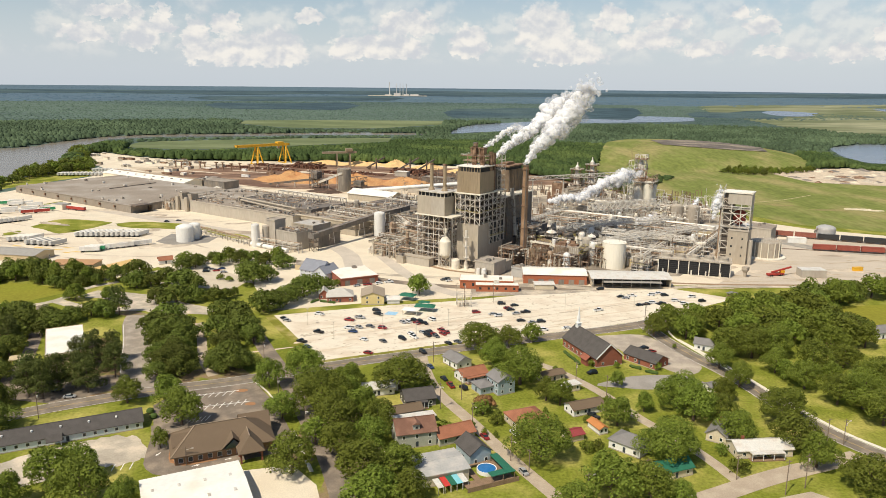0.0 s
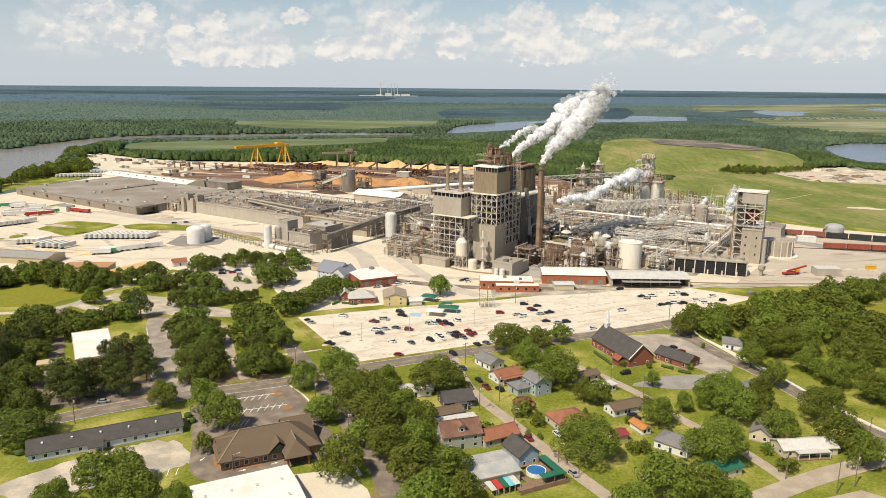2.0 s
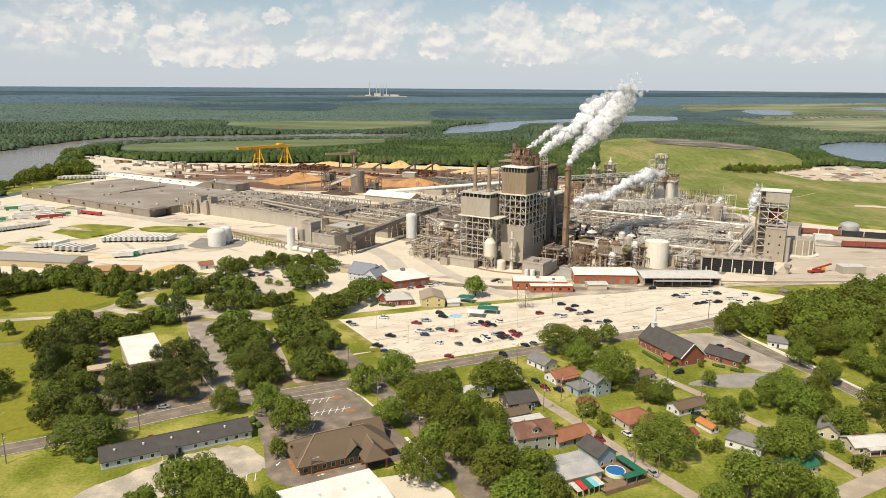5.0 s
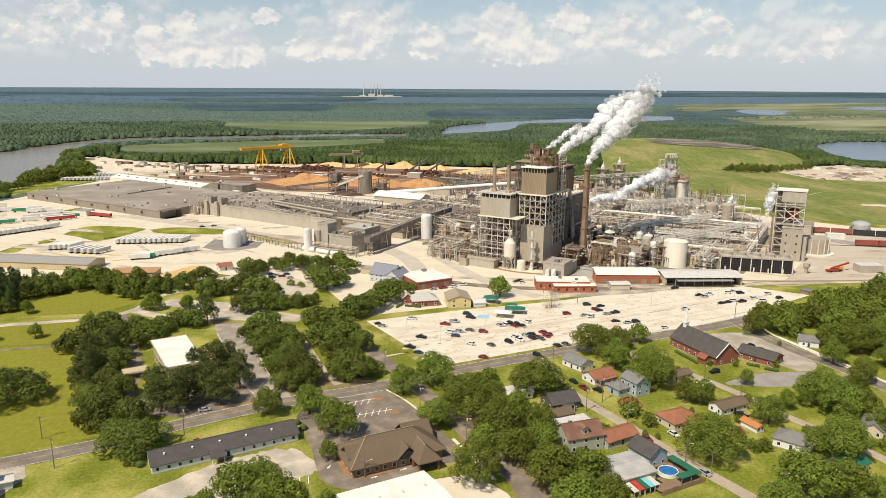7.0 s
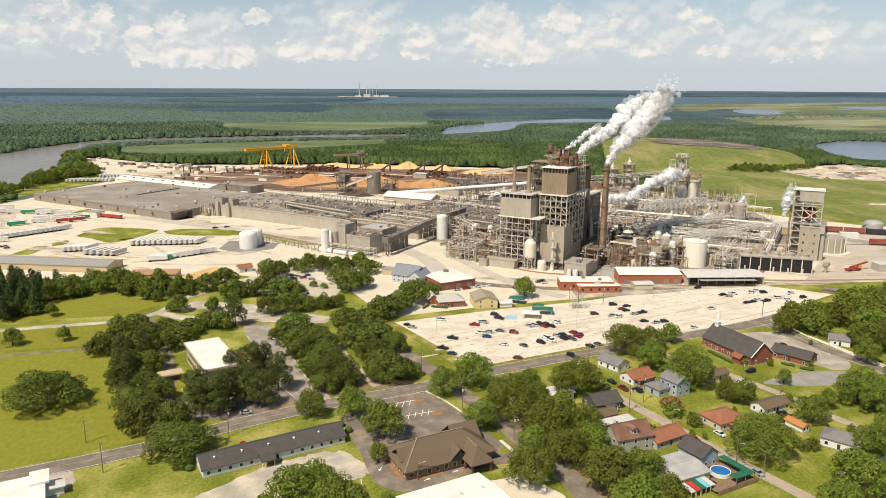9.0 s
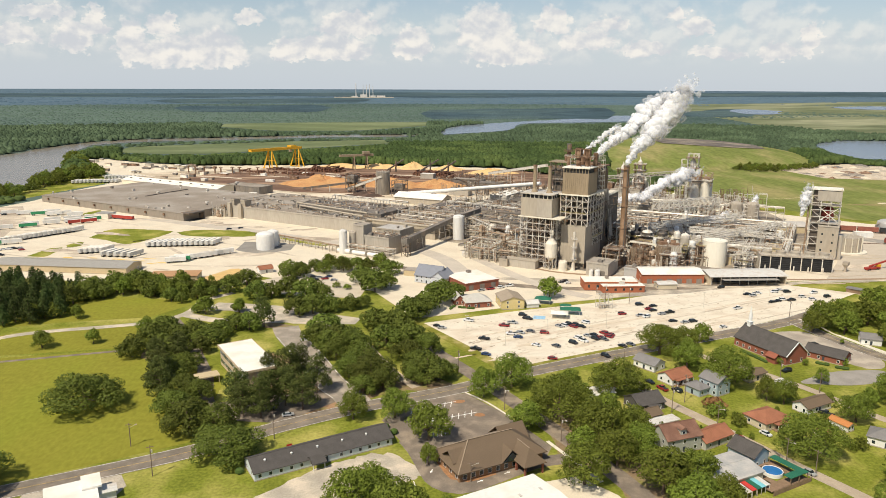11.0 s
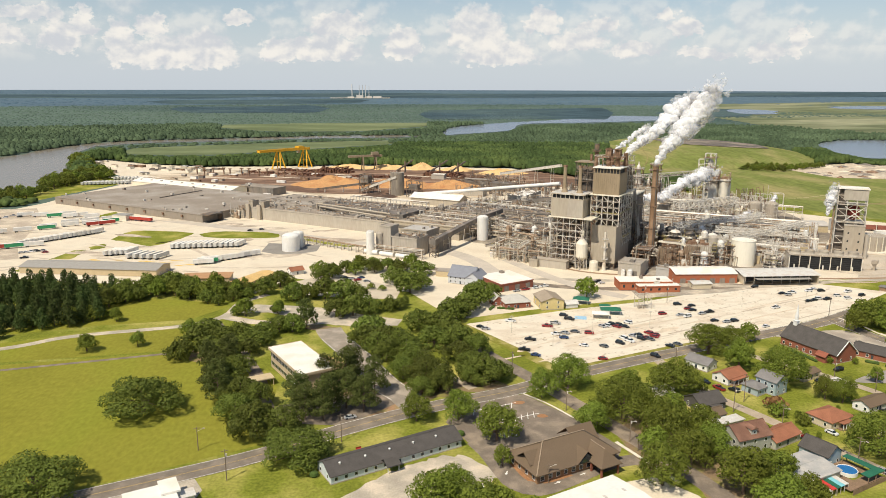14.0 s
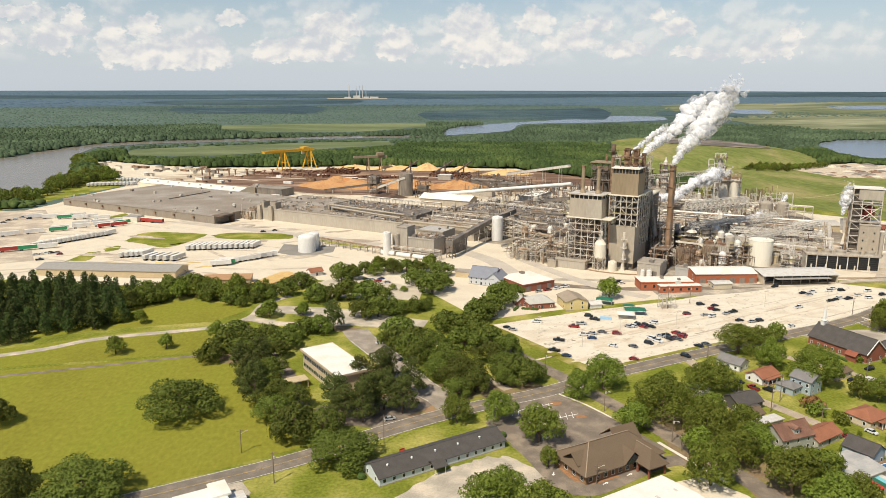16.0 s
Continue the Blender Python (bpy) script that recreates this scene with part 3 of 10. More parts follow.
structure("pine_court", zone_geo([(-186, 268), (-150, 262), (-128, 282), (-140, 292), (-176, 282)], 0.075), ASPHALT, "asphalt parking strip under pines")
structure("visitor_lot", zone_geo([(-195, 466), (-172, 486), (-140, 463), (-124, 448), (-128, 424), (-158, 430), (-190, 440)], 0.065), mat("visitor_gravel", (0.55, 0.48, 0.37), 0.95, 0, 0.2, 0.12, 2.0, second=(0.44, 0.375, 0.28)), "pale gravel car park between trees")

for s_ in (-6.3, 6.3):
    structure("drive_line", strip_geo([(-160, 360), (-148, 333), (-135, 300), (-127, 287)], 0.22, 0.12, 5, s_), PAINT, "pale painted edge of the office drive", "road marking")
# brown ground patches beneath the tree rows
for x_, y_, a_, b_, seed_ in ((-118, 291, 14, 9, 31), (-96, 296, 12, 8, 32), (-172, 377, 16, 4, 35), (-40, 245, 10, 26, 36), (-26, 212, 12, 20, 37), (-215, 345, 12, 14, 38)):
    structure("leaf_litter", zone_geo(ring(x_, y_, a_, b_, 26, 0.3, seed_, -20), 0.058 + 0.001 * seed_ / 31), mat("leaf_litter", (0.25, 0.175, 0.1), 0.95, 0, 0.35, 0.2, 1.5, 0.1, second=(0.19, 0.17, 0.05)), "brown ground under trees")
structure("brown_yard", zone_geo([(-429, 536), (-547, 769), (-489, 775), (-450, 700), (-437, 646), (-421, 590), (-400, 547)], 0.062), mat("brown_yard", (0.45, 0.375, 0.285), 0.95, 0, 0.25, 0.06, 0.8, 0.1, second=(0.56, 0.48, 0.36)), "trodden brown yard with parked vehicles")
structure("yard_verge", strip_geo([(-382, 508), (-373.6, 537), (-367, 572)], 9.0, 0.071, 5), GRASS, "strip of rough grass in the mill yard")

# bank court
structure("bank_lot", zone_geo([(-108, 272), (-104, 277), (-78, 285), (-64, 264), (-52, 238), (-58, 226), (-80, 213), (-92, 214), (-99, 226), (-104, 242), (-112, 262)], 0.07), ASPHALT, "asphalt court of a low brown-roofed building")
structure("gravel_court", zone_geo(worn_edge([(-156, 203), (-146, 216), (-134, 227), (-112, 237), (-101, 229), (-98, 222), (-112, 213), (-138, 200)], 2.0, 2.2), 0.07), GRAVEL, "rutted pale gravel court")
structure("corner_lot", zone_geo([(-222, 206), (-196, 200), (-192, 221), (-196, 228), (-222, 220)], 0.07), GRAVEL, "pale concrete forecourt")
structure("sand_court", zone_geo([(-64, 214), (-48, 218), (-38, 206), (-30, 180), (-58, 184)], 0.065), SAND, "bleached sandy court behind a warehouse")
structure("mulch_bed", zone_geo(ring(-81.5, 277, 2.6, 1.6, 14, 0.1, 2), 0.1), MULCH, "bed of orange mulch")
structure("mulch_bed", zone_geo(ring(-74.5, 264.5, 2.0, 1.6, 14, 0.1, 3), 0.1), MULCH, "bed of orange mulch")
structure("mulch_bed", strip_geo([(-92.5, 231), (-88.6, 219.5), (-84, 217.6), (-74.5, 221.6)], 2.2, 0.125, 3), MULCH, "bed of orange mulch along a wall")
structure("bank_drive", strip_geo([(-103, 246), (-99.6, 237.7), (-95.7, 222.5), (-93.2, 216.5), (-86.9, 213.0), (-77.1, 217.4), (-69.4, 222), (-59.5, 227.3), (-49, 229.5)], 6.6, 0.082, 3), ASPHALT, "dark asphalt drive round a brown-roofed building", "road")
for x_, y_, a_ in ((-95.2, 224, 160), (-80, 216.8, -60), (-70.5, 221.4, -60)):
    structure("direction_arrow", Geo().add([(-0.18, -1.2, 0), (0.18, -1.2, 0), (0.18, 0.3, 0), (0.6, 0.3, 0), (0, 1.4, 0), (-0.6, 0.3, 0), (-0.18, 0.3, 0)], [(0, 1, 2, 3, 4, 5, 6)]), PAINT, "white painted arrow on the drive", "road marking").matrix_basis = pose(x_, y_, 0.115, 0, 0, a_)
for p_, q_ in (((-99.5, 271.0), (-82.6, 277.1)), ((-93.5, 260.6), (-75.2, 266.9))):
    structure("stall_base_line", strip_geo([p_, q_], 0.35, 0.112, 3), PAINT, "white painted line at the head of the bays", "road marking")
structure("lot_kerb", strip_geo([(-78, 285.5), (-70, 275), (-63, 262)], 0.7, 0.22, 3, thick=0.2), KERB, "pale kerb along the court", "kerb")


def stall_lines(x, y, yaw, n, pitch, length, slant, z=0.1):
    g = Geo()
    for k in range(n):
        g.add([(k * pitch, 0, 0), (k * pitch + 0.28, 0, 0), (k * pitch + 0.28 + slant, length, 0), (k * pitch + slant, length, 0)], [(0, 1, 2, 3)])
    ob = structure("stall_lines", g, PAINT, "white painted parking bay lines", "road marking")
    ob.matrix_basis = pose(x, y, z, 0, 0, yaw)


stall_lines(-101, 267, 18, 7, 2.75, 4.6, 2.4)
stall_lines(-96, 256.5, 21, 8, 2.75, 4.6, 2.4)
stall_lines(-93.5, 247, 21, 5, 1.6, 4.0, 2.0)
stall_lines(-109, 212, 12, 4, 2.8, 4.5, 0.3)

# church court
structure("church_lot", zone_geo(worn_edge([(62, 345), (98, 352), (108, 343), (119, 312), (108, 300), (94, 316), (84, 332), (72, 340)], 2.0, 1.0), 0.065), mat("pale_asphalt", (0.36, 0.31, 0.25), 0.92, 0, 0.2, 0.15, 2.0, second=(0.43, 0.37, 0.29)), "pale asphalt car park behind the church")
structure("church_drive", zone_geo(ring(92, 291, 24, 7, 24, 0.2, 5, 10), 0.075), mat("grey_gravel", (0.3, 0.275, 0.24), 0.95, 0, 0.2, 0.2, 2.0), "grey gravel turning ground")
structure("east_meadow", zone_geo(worn_edge([(214, 376), (219, 402), (262, 409), (330, 418), (330, 380), (262, 372)]), 0.05), LAWN, "bright mown field among trees")
structure("front_yard", zone_geo([(118, 206), (128, 198), (128, 190), (112, 186), (100, 200)], 0.08), LANE, "pale driveway")

structure("bank_meadow", zone_geo(worn_edge([(-556, 872), (-590, 812), (-540, 770), (-520, 806), (-502, 866), (-491, 902), (-474, 950), (-472, 990), (-530, 1040), (-545, 950)], 3.0, 2.0), 0.053), GRASS, "rough green grass on the river bank")
# landfill meadow and distance, east
structure("landfill_meadow", zone_geo([(255, 860), (275, 760), (305, 700), (330, 660), (380, 635), (640, 560), (900, 700), (640, 980), (560, 1050), (500, 1112), (420, 1104), (330, 1068), (236, 1034), (222, 960)], 0.06), MEADOW, "wide capped landfill meadow, green and straw-coloured")
QUARRY = [(478, 1062), (489, 970), (568, 942), (700, 880), (860, 860), (900, 900), (760, 1010), (625, 1150), (515, 1108)]
structure("quarry_sand", zone_geo(QUARRY, 0.1), mat("spoil_sand", (0.6, 0.5, 0.37), 0.95, 0, 0.35, 0.03, 0.3, second=(0.38, 0.31, 0.22)), "pale worked sand and spoil ground")

# rivers, lakes and far fields: near shore, far shore
FAR = {
    "river_bend": ([(-760, 560), (-567, 902), (-541, 953), (-571, 1058), (-637, 1213), (-695, 1385), (-723, 1540)], [(-1500, 900), (-1000, 1240), (-798, 1340), (-796, 1458), (-785, 1520), (-779, 1560), (-760, 1640)]),
    "river_channel": ([(-735, 1535), (-652, 1640), (-483, 1690), (-288, 1768), (-100, 1792), (-20, 1840)], [(-765, 1630), (-682, 1716), (-502, 1767), (-298, 1852), (-101, 1868), (20, 1900)]),
    "river_reach": ([(10, 1860), (46, 1890), (216, 2060), (320, 2400), (568, 2490), (754, 2575), (911, 2665)], [(30, 2080), (60, 2180), (106, 2294), (300, 2520), (560, 2760), (800, 3060), (1010, 2960)]),
    "lake": ([(808, 1547), (732, 1349), (714, 1233), (750, 1213), (830, 1200)], [(937, 1650), (1018, 1640), (1150, 1640), (1300, 1560), (1400, 1400)]),
    "far_pool": ([(1480, 3290), (1500, 3170), (1640, 3244), (1700, 3400)], [(1560, 3600), (1700, 3840), (1804, 3850), (1850, 3610)]),
    "marsh_pool": ([(2400, 3990), (2508, 3840), (2640, 3900)], [(2526, 4330), (2940, 4480), (3100, 4300)]),
    "river_meadow": ([(-624, 1386), (-540, 1360), (-455, 1353), (-297, 1463), (-110, 1594)], [(-634, 1513), (-520, 1570), (-372, 1638), (-250, 1670), (-125, 1693)]),
    "far_field": ([(-640, 2240), (-444, 2043), (-320, 2035), (-197, 2052), (0, 2289)], [(-649, 2390), (-520, 2440), (-371, 2477), (-200, 2490), (7, 2498)]),
    "hill_meadow": ([(216, 1089), (255, 1018), (341, 1052), (426, 1088), (497, 1087), (586, 1151)], [(316, 1444), (352, 1490), (442, 1590), (600, 1640), (660, 1480), (622, 1283)]),
    "marsh": ([(1060, 2200), (1050, 1960), (1130, 1780), (1300, 1500), (1700, 1300)], [(1300, 3600), (1736, 4814), (2700, 5300), (3802, 5768), (4600, 4800)]),
}
for nm, material, lab, cat, z in (("river_bend", WATER, "broad muddy brown river bend", "river", 0.35), ("river_channel", WATER, "narrow far channel of the river", "river", 0.5), ("river_reach", LAKE, "distant pale river reach", "river", 0.6),
                                  ("lake", LAKE, "dark blue lake beyond the landfill", "lake", 0.45), ("far_pool", LAKE, "distant pale pool", "lake", 1.0), ("marsh_pool", LAKE, "distant pale marsh pool", "lake", 1.0),
                                  ("river_meadow", FAR_GREEN, "green riverside meadow", "field", 0.25), ("far_field", FAR_GREEN, "distant green field", "field", 0.5), ("hill_meadow", MEADOW, "green landfill hill behind the mill", "field", 0.2),
                                  ("marsh", MARSH, "wide distant marsh", "marsh", 0.3)):
    structure(nm, plain_patch(FAR[nm], z, rows=24 if nm == "hill_meadow" else 7), material, lab, cat)

# yard wear: wheel tracks, damp stains and yellow storage marks
TRACK = mat("track_stain", (0.5, 0.42, 0.32), 0.95, 0, 0.25, 0.1, 1.0, second=(0.6, 0.52, 0.4))
DAMP = mat("damp_stain", (0.4, 0.33, 0.25), 0.95, 0, 0.3, 0.08, 0.8, second=(0.55, 0.46, 0.35))
STAIN_RNG = random.Random(3)
for k in range(26):
    x_, y_ = STAIN_RNG.uniform(-430, -170), STAIN_RNG.uniform(505, 720)
    a_ = STAIN_RNG.uniform(-60, 40)
    L_ = STAIN_RNG.uniform(25, 80)
    c_, s_ = math.cos(radians(a_)) * L_, math.sin(radians(a_)) * L_
    structure("wheel_track", strip_geo([(x_ - c_ / 2, y_ - s_ / 2), (x_ + STAIN_RNG.uniform(-6, 6), y_ + STAIN_RNG.uniform(-6, 6)), (x_ + c_ / 2, y_ + s_ / 2)], STAIN_RNG.uniform(1.5, 4), 0.055 + 0.001 * k, 6), TRACK, "worn vehicle track in the sandy yard", "track")
for k in range(34):
    x_, y_ = (STAIN_RNG.uniform(-430, -170), STAIN_RNG.uniform(505, 720)) if k % 2 else (STAIN_RNG.uniform(180, 420), STAIN_RNG.uniform(450, 560))
    structure("ground_stain", zone_geo(ring(x_, y_, STAIN_RNG.uniform(5, 22), STAIN_RNG.uniform(3, 8), 18, 0.35, k, STAIN_RNG.uniform(-30, 30)), 0.085 + 0.001 * k), DAMP if k % 3 else TRACK, "damp brownish stain on the yard", "stain")
for k in range(12):
    x0_, y0_ = -80 + 13 * k, 372 - 20 * (k % 3)
    structure("oil_stains", zone_geo(ring(x0_, 352 + 9 * math.sin(k * 2.2) + 0.35 * x0_, STAIN_RNG.uniform(4, 12), STAIN_RNG.uniform(0.8, 2.2), 16, 0.4, 50 + k, 24), 0.075 + 0.001 * k), mat("faint_stain", (0.6, 0.5, 0.37), 0.95, 0, 0.2, 0.2, 1.5), "faint brownish stain on the car park", "stain")
for k in range(24):
    x_ = -70 + 9.5 * k + STAIN_RNG.uniform(-4, 4)
    y_ = 352 + 0.36 * x_ + STAIN_RNG.uniform(-16, 26)
    L_ = STAIN_RNG.uniform(12, 34)
    pts_ = [(x_ - 0.91 * L_, y_ - 0.41 * L_), (x_, y_ + 0.5), (x_ + 0.91 * L_, y_ + 0.41 * L_)]
    if all(inside(px_, py_, LOT) for px_, py_ in pts_):
        structure("tyre_marks", strip_geo(pts_, STAIN_RNG.uniform(0.5, 1.8), 0.07 + 0.001 * k, 5), TRACK if k % 2 else mat("faint_stain", (0.6, 0.5, 0.37)), "faint tyre marks on the car park", "stain")
# oil spots and cracks in the bays of the car park
SPOT_RNG = random.Random(19)
g_, c_ = Geo(), Geo()
for row_ in range(9):
    for k in range(110):
        u_, v_ = SPOT_RNG.uniform(-40, 230), 5 + 10.5 * row_ + SPOT_RNG.gauss(0, 1.6)
        x_, y_ = -55 + 0.93 * u_ - 0.36 * v_, 311 + 0.36 * u_ + 0.93 * v_
        if inside(x_, y_, LOT):
            zone_geo(ring(x_, y_, SPOT_RNG.uniform(0.25, 1.0), SPOT_RNG.uniform(0.2, 0.55), 7, 0.3, k, 21), 0.118, geo=g_)
    u_, v_ = -40, 10.5 * row_
    for k in range(16):
        a_ = (-55 + 0.93 * u_ - 0.36 * v_, 311 + 0.36 * u_ + 0.93 * v_)
        u_, w_ = u_ + SPOT_RNG.uniform(9, 19), v_ + SPOT_RNG.gauss(0, 1.2)
        b_ = (-55 + 0.93 * u_ - 0.36 * w_, 311 + 0.36 * u_ + 0.93 * w_)
        if inside(*a_, LOT) and inside(*b_, LOT) and SPOT_RNG.random() < 0.75:
            strip_geo([a_, b_], SPOT_RNG.uniform(0.12, 0.3), 0.121, 6, geo=c_)
tagged(solid("oil_spot", g_, mat("oil_spot", (0.44, 0.36, 0.26), 0.9, 0, 0.3, 0.5, 3.0), label="dark oil spots scattered over the parking bays", category="stain"), kind="stuff")
tagged(solid("slab_crack", c_, mat("weedy_crack", (0.52, 0.45, 0.32), 0.95, 0, 0.3, 0.5, 3.0), label="weedy cracks between the slabs of the car park", category="crack"), kind="stuff")
RUT = mat("rutted_earth", (0.43, 0.34, 0.235), 0.95, 0, 0.25, 0.15, 1.5, second=(0.54, 0.45, 0.33))
for k in range(30):
    x_, y_ = STAIN_RNG.uniform(140, 430), STAIN_RNG.uniform(438, 520)
    L_, a_ = STAIN_RNG.uniform(10, 34), radians(STAIN_RNG.uniform(-14, 16))
    structure("rut", strip_geo([(x_ - L_ * math.cos(a_), y_ - L_ * math.sin(a_)), (x_, y_ + STAIN_RNG.uniform(-2, 2)), (x_ + L_ * math.cos(a_), y_ + L_ * math.sin(a_))], STAIN_RNG.uniform(0.8, 3.0), 0.125 + 0.001 * k, 5), RUT, "rutted brownish wheel track in the yard", "track")
structure("front_track", strip_geo([(105, 462), (150, 452), (210, 450), (300, 452), (420, 440)], 3.0, 0.121, 8), mat("rusty_ballast", (0.3, 0.2, 0.12)), "rust-brown rail track along the yard", "track")
YELLOW_SAND = mat("yellow_spill", (0.66, 0.46, 0.12), 0.95, 0, 0.2, 0.2, 1.5)
for k in range(14):
    structure("yellow_spill", zone_geo(ring(-350 + 6.0 * k, 531 - 0.6 * k + 9 * math.sin(k * 1.9), STAIN_RNG.uniform(2, 5), STAIN_RNG.uniform(0.8, 1.8), 14, 0.4, 80 + k, -10), 0.14 + 0.001 * k), YELLOW_SAND, "yellow spill of sand in the yard", "stain")
for k in range(7):
    structure("bare_patch", zone_geo(ring(360 + 40 * k + 12 * math.sin(k * 3), 760 + 16 * math.cos(k * 2.3) - 4 * k, 14 + 5 * math.sin(k), 7, 18, 0.4, 120 + k, -10), 0.09 + 0.002 * k), mat("pale_earth", (0.62, 0.54, 0.38), 0.95, 0, 0.25, 0.1, 1.0) if k in (2, 3, 4) else mat("brown_meadow", (0.24, 0.2, 0.075), 0.95, 0, 0.3, 0.05, 0.4), "bare patch in the landfill meadow", "patch")
structure("hill_track", strip_geo([(250, 1080), (300, 1180), (330, 1290), (400, 1400), (500, 1500)], 1.6, 0.5, 20), mat("brown_meadow", (0.24, 0.2, 0.075)), "pale track over the landfill hill", "road")
structure("meadow_track", strip_geo([(292, 830), (300, 800), (330, 790), (380, 812), (430, 850)], 2.0, 0.12, 12), mat("worn_meadow", (0.4, 0.34, 0.18), 0.95, 0, 0.3, 0.1, 1.0), "pale track through the meadow", "road")
structure("spoil_ground", plain_patch(([(392, 1330), (440, 1285), (500, 1262), (560, 1275)], [(400, 1440), (470, 1470), (545, 1455), (600, 1400)]), 1.0, 15.0, 16), mat("dark_spoil", (0.14, 0.12, 0.1), 0.95, 0, 0.4, 0.03, 0.3, second=(0.24, 0.2, 0.15)), "dark spoil on the landfill hill")

# ---------------------------------------------------------------- mill materials
PANEL = mat("weathered_panel", (0.43, 0.375, 0.295), 0.7, 0.1, 0.12, 0.08, 0.7, stretch=(1, 1, 0.25), second=(0.38, 0.325, 0.25))
PANEL_D = mat("dark_panel", (0.2, 0.18, 0.155), 0.7, 0.1, 0.2, 0.1, 0.8, stretch=(1, 1, 0.3), second=(0.25, 0.21, 0.17))
PANEL_B = mat("bronze_panel", (0.32, 0.25, 0.165), 0.65, 0.1, 0.14, 0.1, 0.8, stretch=(1, 1, 0.25), second=(0.27, 0.21, 0.135))
GREYW = mat("grey_cladding", (0.45, 0.405, 0.335), 0.75, 0.1, 0.12, 0.07, 0.7, stretch=(1, 1, 0.3), second=(0.38, 0.335, 0.275))
ROOFG = mat("grey_membrane_roof", (0.285, 0.24, 0.19), 0.9, 0, 0.2, 0.04, 0.8, second=(0.32, 0.285, 0.24))
ROOFD = mat("dark_roof", (0.15, 0.135, 0.12), 0.9, 0, 0.25, 0.08, 1.0, second=(0.24, 0.2, 0.165))
WHITER = mat("white_roof", (0.78, 0.75, 0.68), 0.7, 0, 0.08, 0.1, 0.8, second=(0.7, 0.64, 0.53))
STEEL = mat("galvanised_steel", (0.64, 0.6, 0.53), 0.6, 0.2, 0.22, 0.25, 3.0, second=(0.42, 0.36, 0.28))
STEEL_D = mat("dark_steel", (0.16, 0.14, 0.12), 0.7, 0.3, 0.25, 0.3, 3.0, second=(0.24, 0.16, 0.1))
PIPEW = mat("lagged_pipe", (0.74, 0.7, 0.62), 0.55, 0.1, 0.22, 0.3, 3.0, second=(0.53, 0.47, 0.38))
PIPER = mat("rusty_pipe", (0.33, 0.23, 0.15), 0.8, 0.2, 0.3, 0.4, 3.0, second=(0.42, 0.33, 0.24))
RUST = mat("rust", (0.2, 0.12, 0.075), 0.85, 0.15, 0.3, 0.3, 2.0, second=(0.3, 0.2, 0.13))
CREAM = mat("cream_tank", (0.72, 0.67, 0.55), 0.5, 0, 0.08, 0.2, 1.5, stretch=(1, 1, 0.2), second=(0.66, 0.6, 0.48))
WHITET = mat("white_tank", (0.72, 0.71, 0.67), 0.5, 0, 0.08, 0.2, 1.5, stretch=(1, 1, 0.2), second=(0.62, 0.6, 0.55))
CONC_T = mat("concrete_tank", (0.4, 0.35, 0.28), 0.85, 0, 0.2, 0.15, 1.0, stretch=(1, 1, 0.2), second=(0.33, 0.28, 0.22))
BRICK_O = mat("orange_brick", (0.4, 0.135, 0.065), 0.9, 0, 0.18, 0.3, 3.0, second=(0.34, 0.12, 0.065))
BRICK = mat("red_brick", (0.29, 0.1, 0.06), 0.9, 0, 0.2, 0.3, 3.0, second=(0.24, 0.09, 0.06))
RAIL_Y = mat("dull_yellow_rail", (0.5, 0.42, 0.14), 0.6, 0.1, 0.2, 0.4, 3.0)
YELLOW = mat("crane_yellow", (0.72, 0.4, 0.03), 0.5, 0.1, 0.12, 0.2, 2.0)
DRUM = mat("brown_drum", (0.27, 0.215, 0.155), 0.8, 0.1, 0.25, 0.2, 1.5, stretch=(1, 1, 0.2), second=(0.19, 0.14, 0.095))
# black of the louvres, also painted where open bays lie in shade
BLACKL = mat("dark_louvre_and_shade", (0.035, 0.035, 0.035), 0.7, 0, 0.2, 0.5, 4.0)
CHIPS = mat("wood_chips", (0.5, 0.28, 0.12), 0.95, 0, 0.3, 0.06, 0.7, 0.3, second=(0.36, 0.17, 0.07))
CHIPS_P = mat("pale_wood_chips", (0.68, 0.47, 0.22), 0.95, 0, 0.2, 0.06, 1.0, 0.3, second=(0.6, 0.38, 0.17))
LOGM = mat("stacked_logs", (0.15, 0.07, 0.045), 0.95, 0, 0.4, 0.3, 2.5, second=(0.22, 0.115, 0.07))
GLASS = glass("window_glass")
TAN = mat("tan_wall", (0.52, 0.42, 0.26), 0.85, 0, 0.12, 0.1, 1.0)
STEAM, WISP = vapour("steam", 0.3), vapour("steam_wisp", 0.8)
METALW_ROOF = mat("pale_sheet_roof", (0.5, 0.47, 0.42), 0.6, 0.1, 0.12, 0.2, 1.5, second=(0.42, 0.38, 0.33))
RNG = random.Random(5)


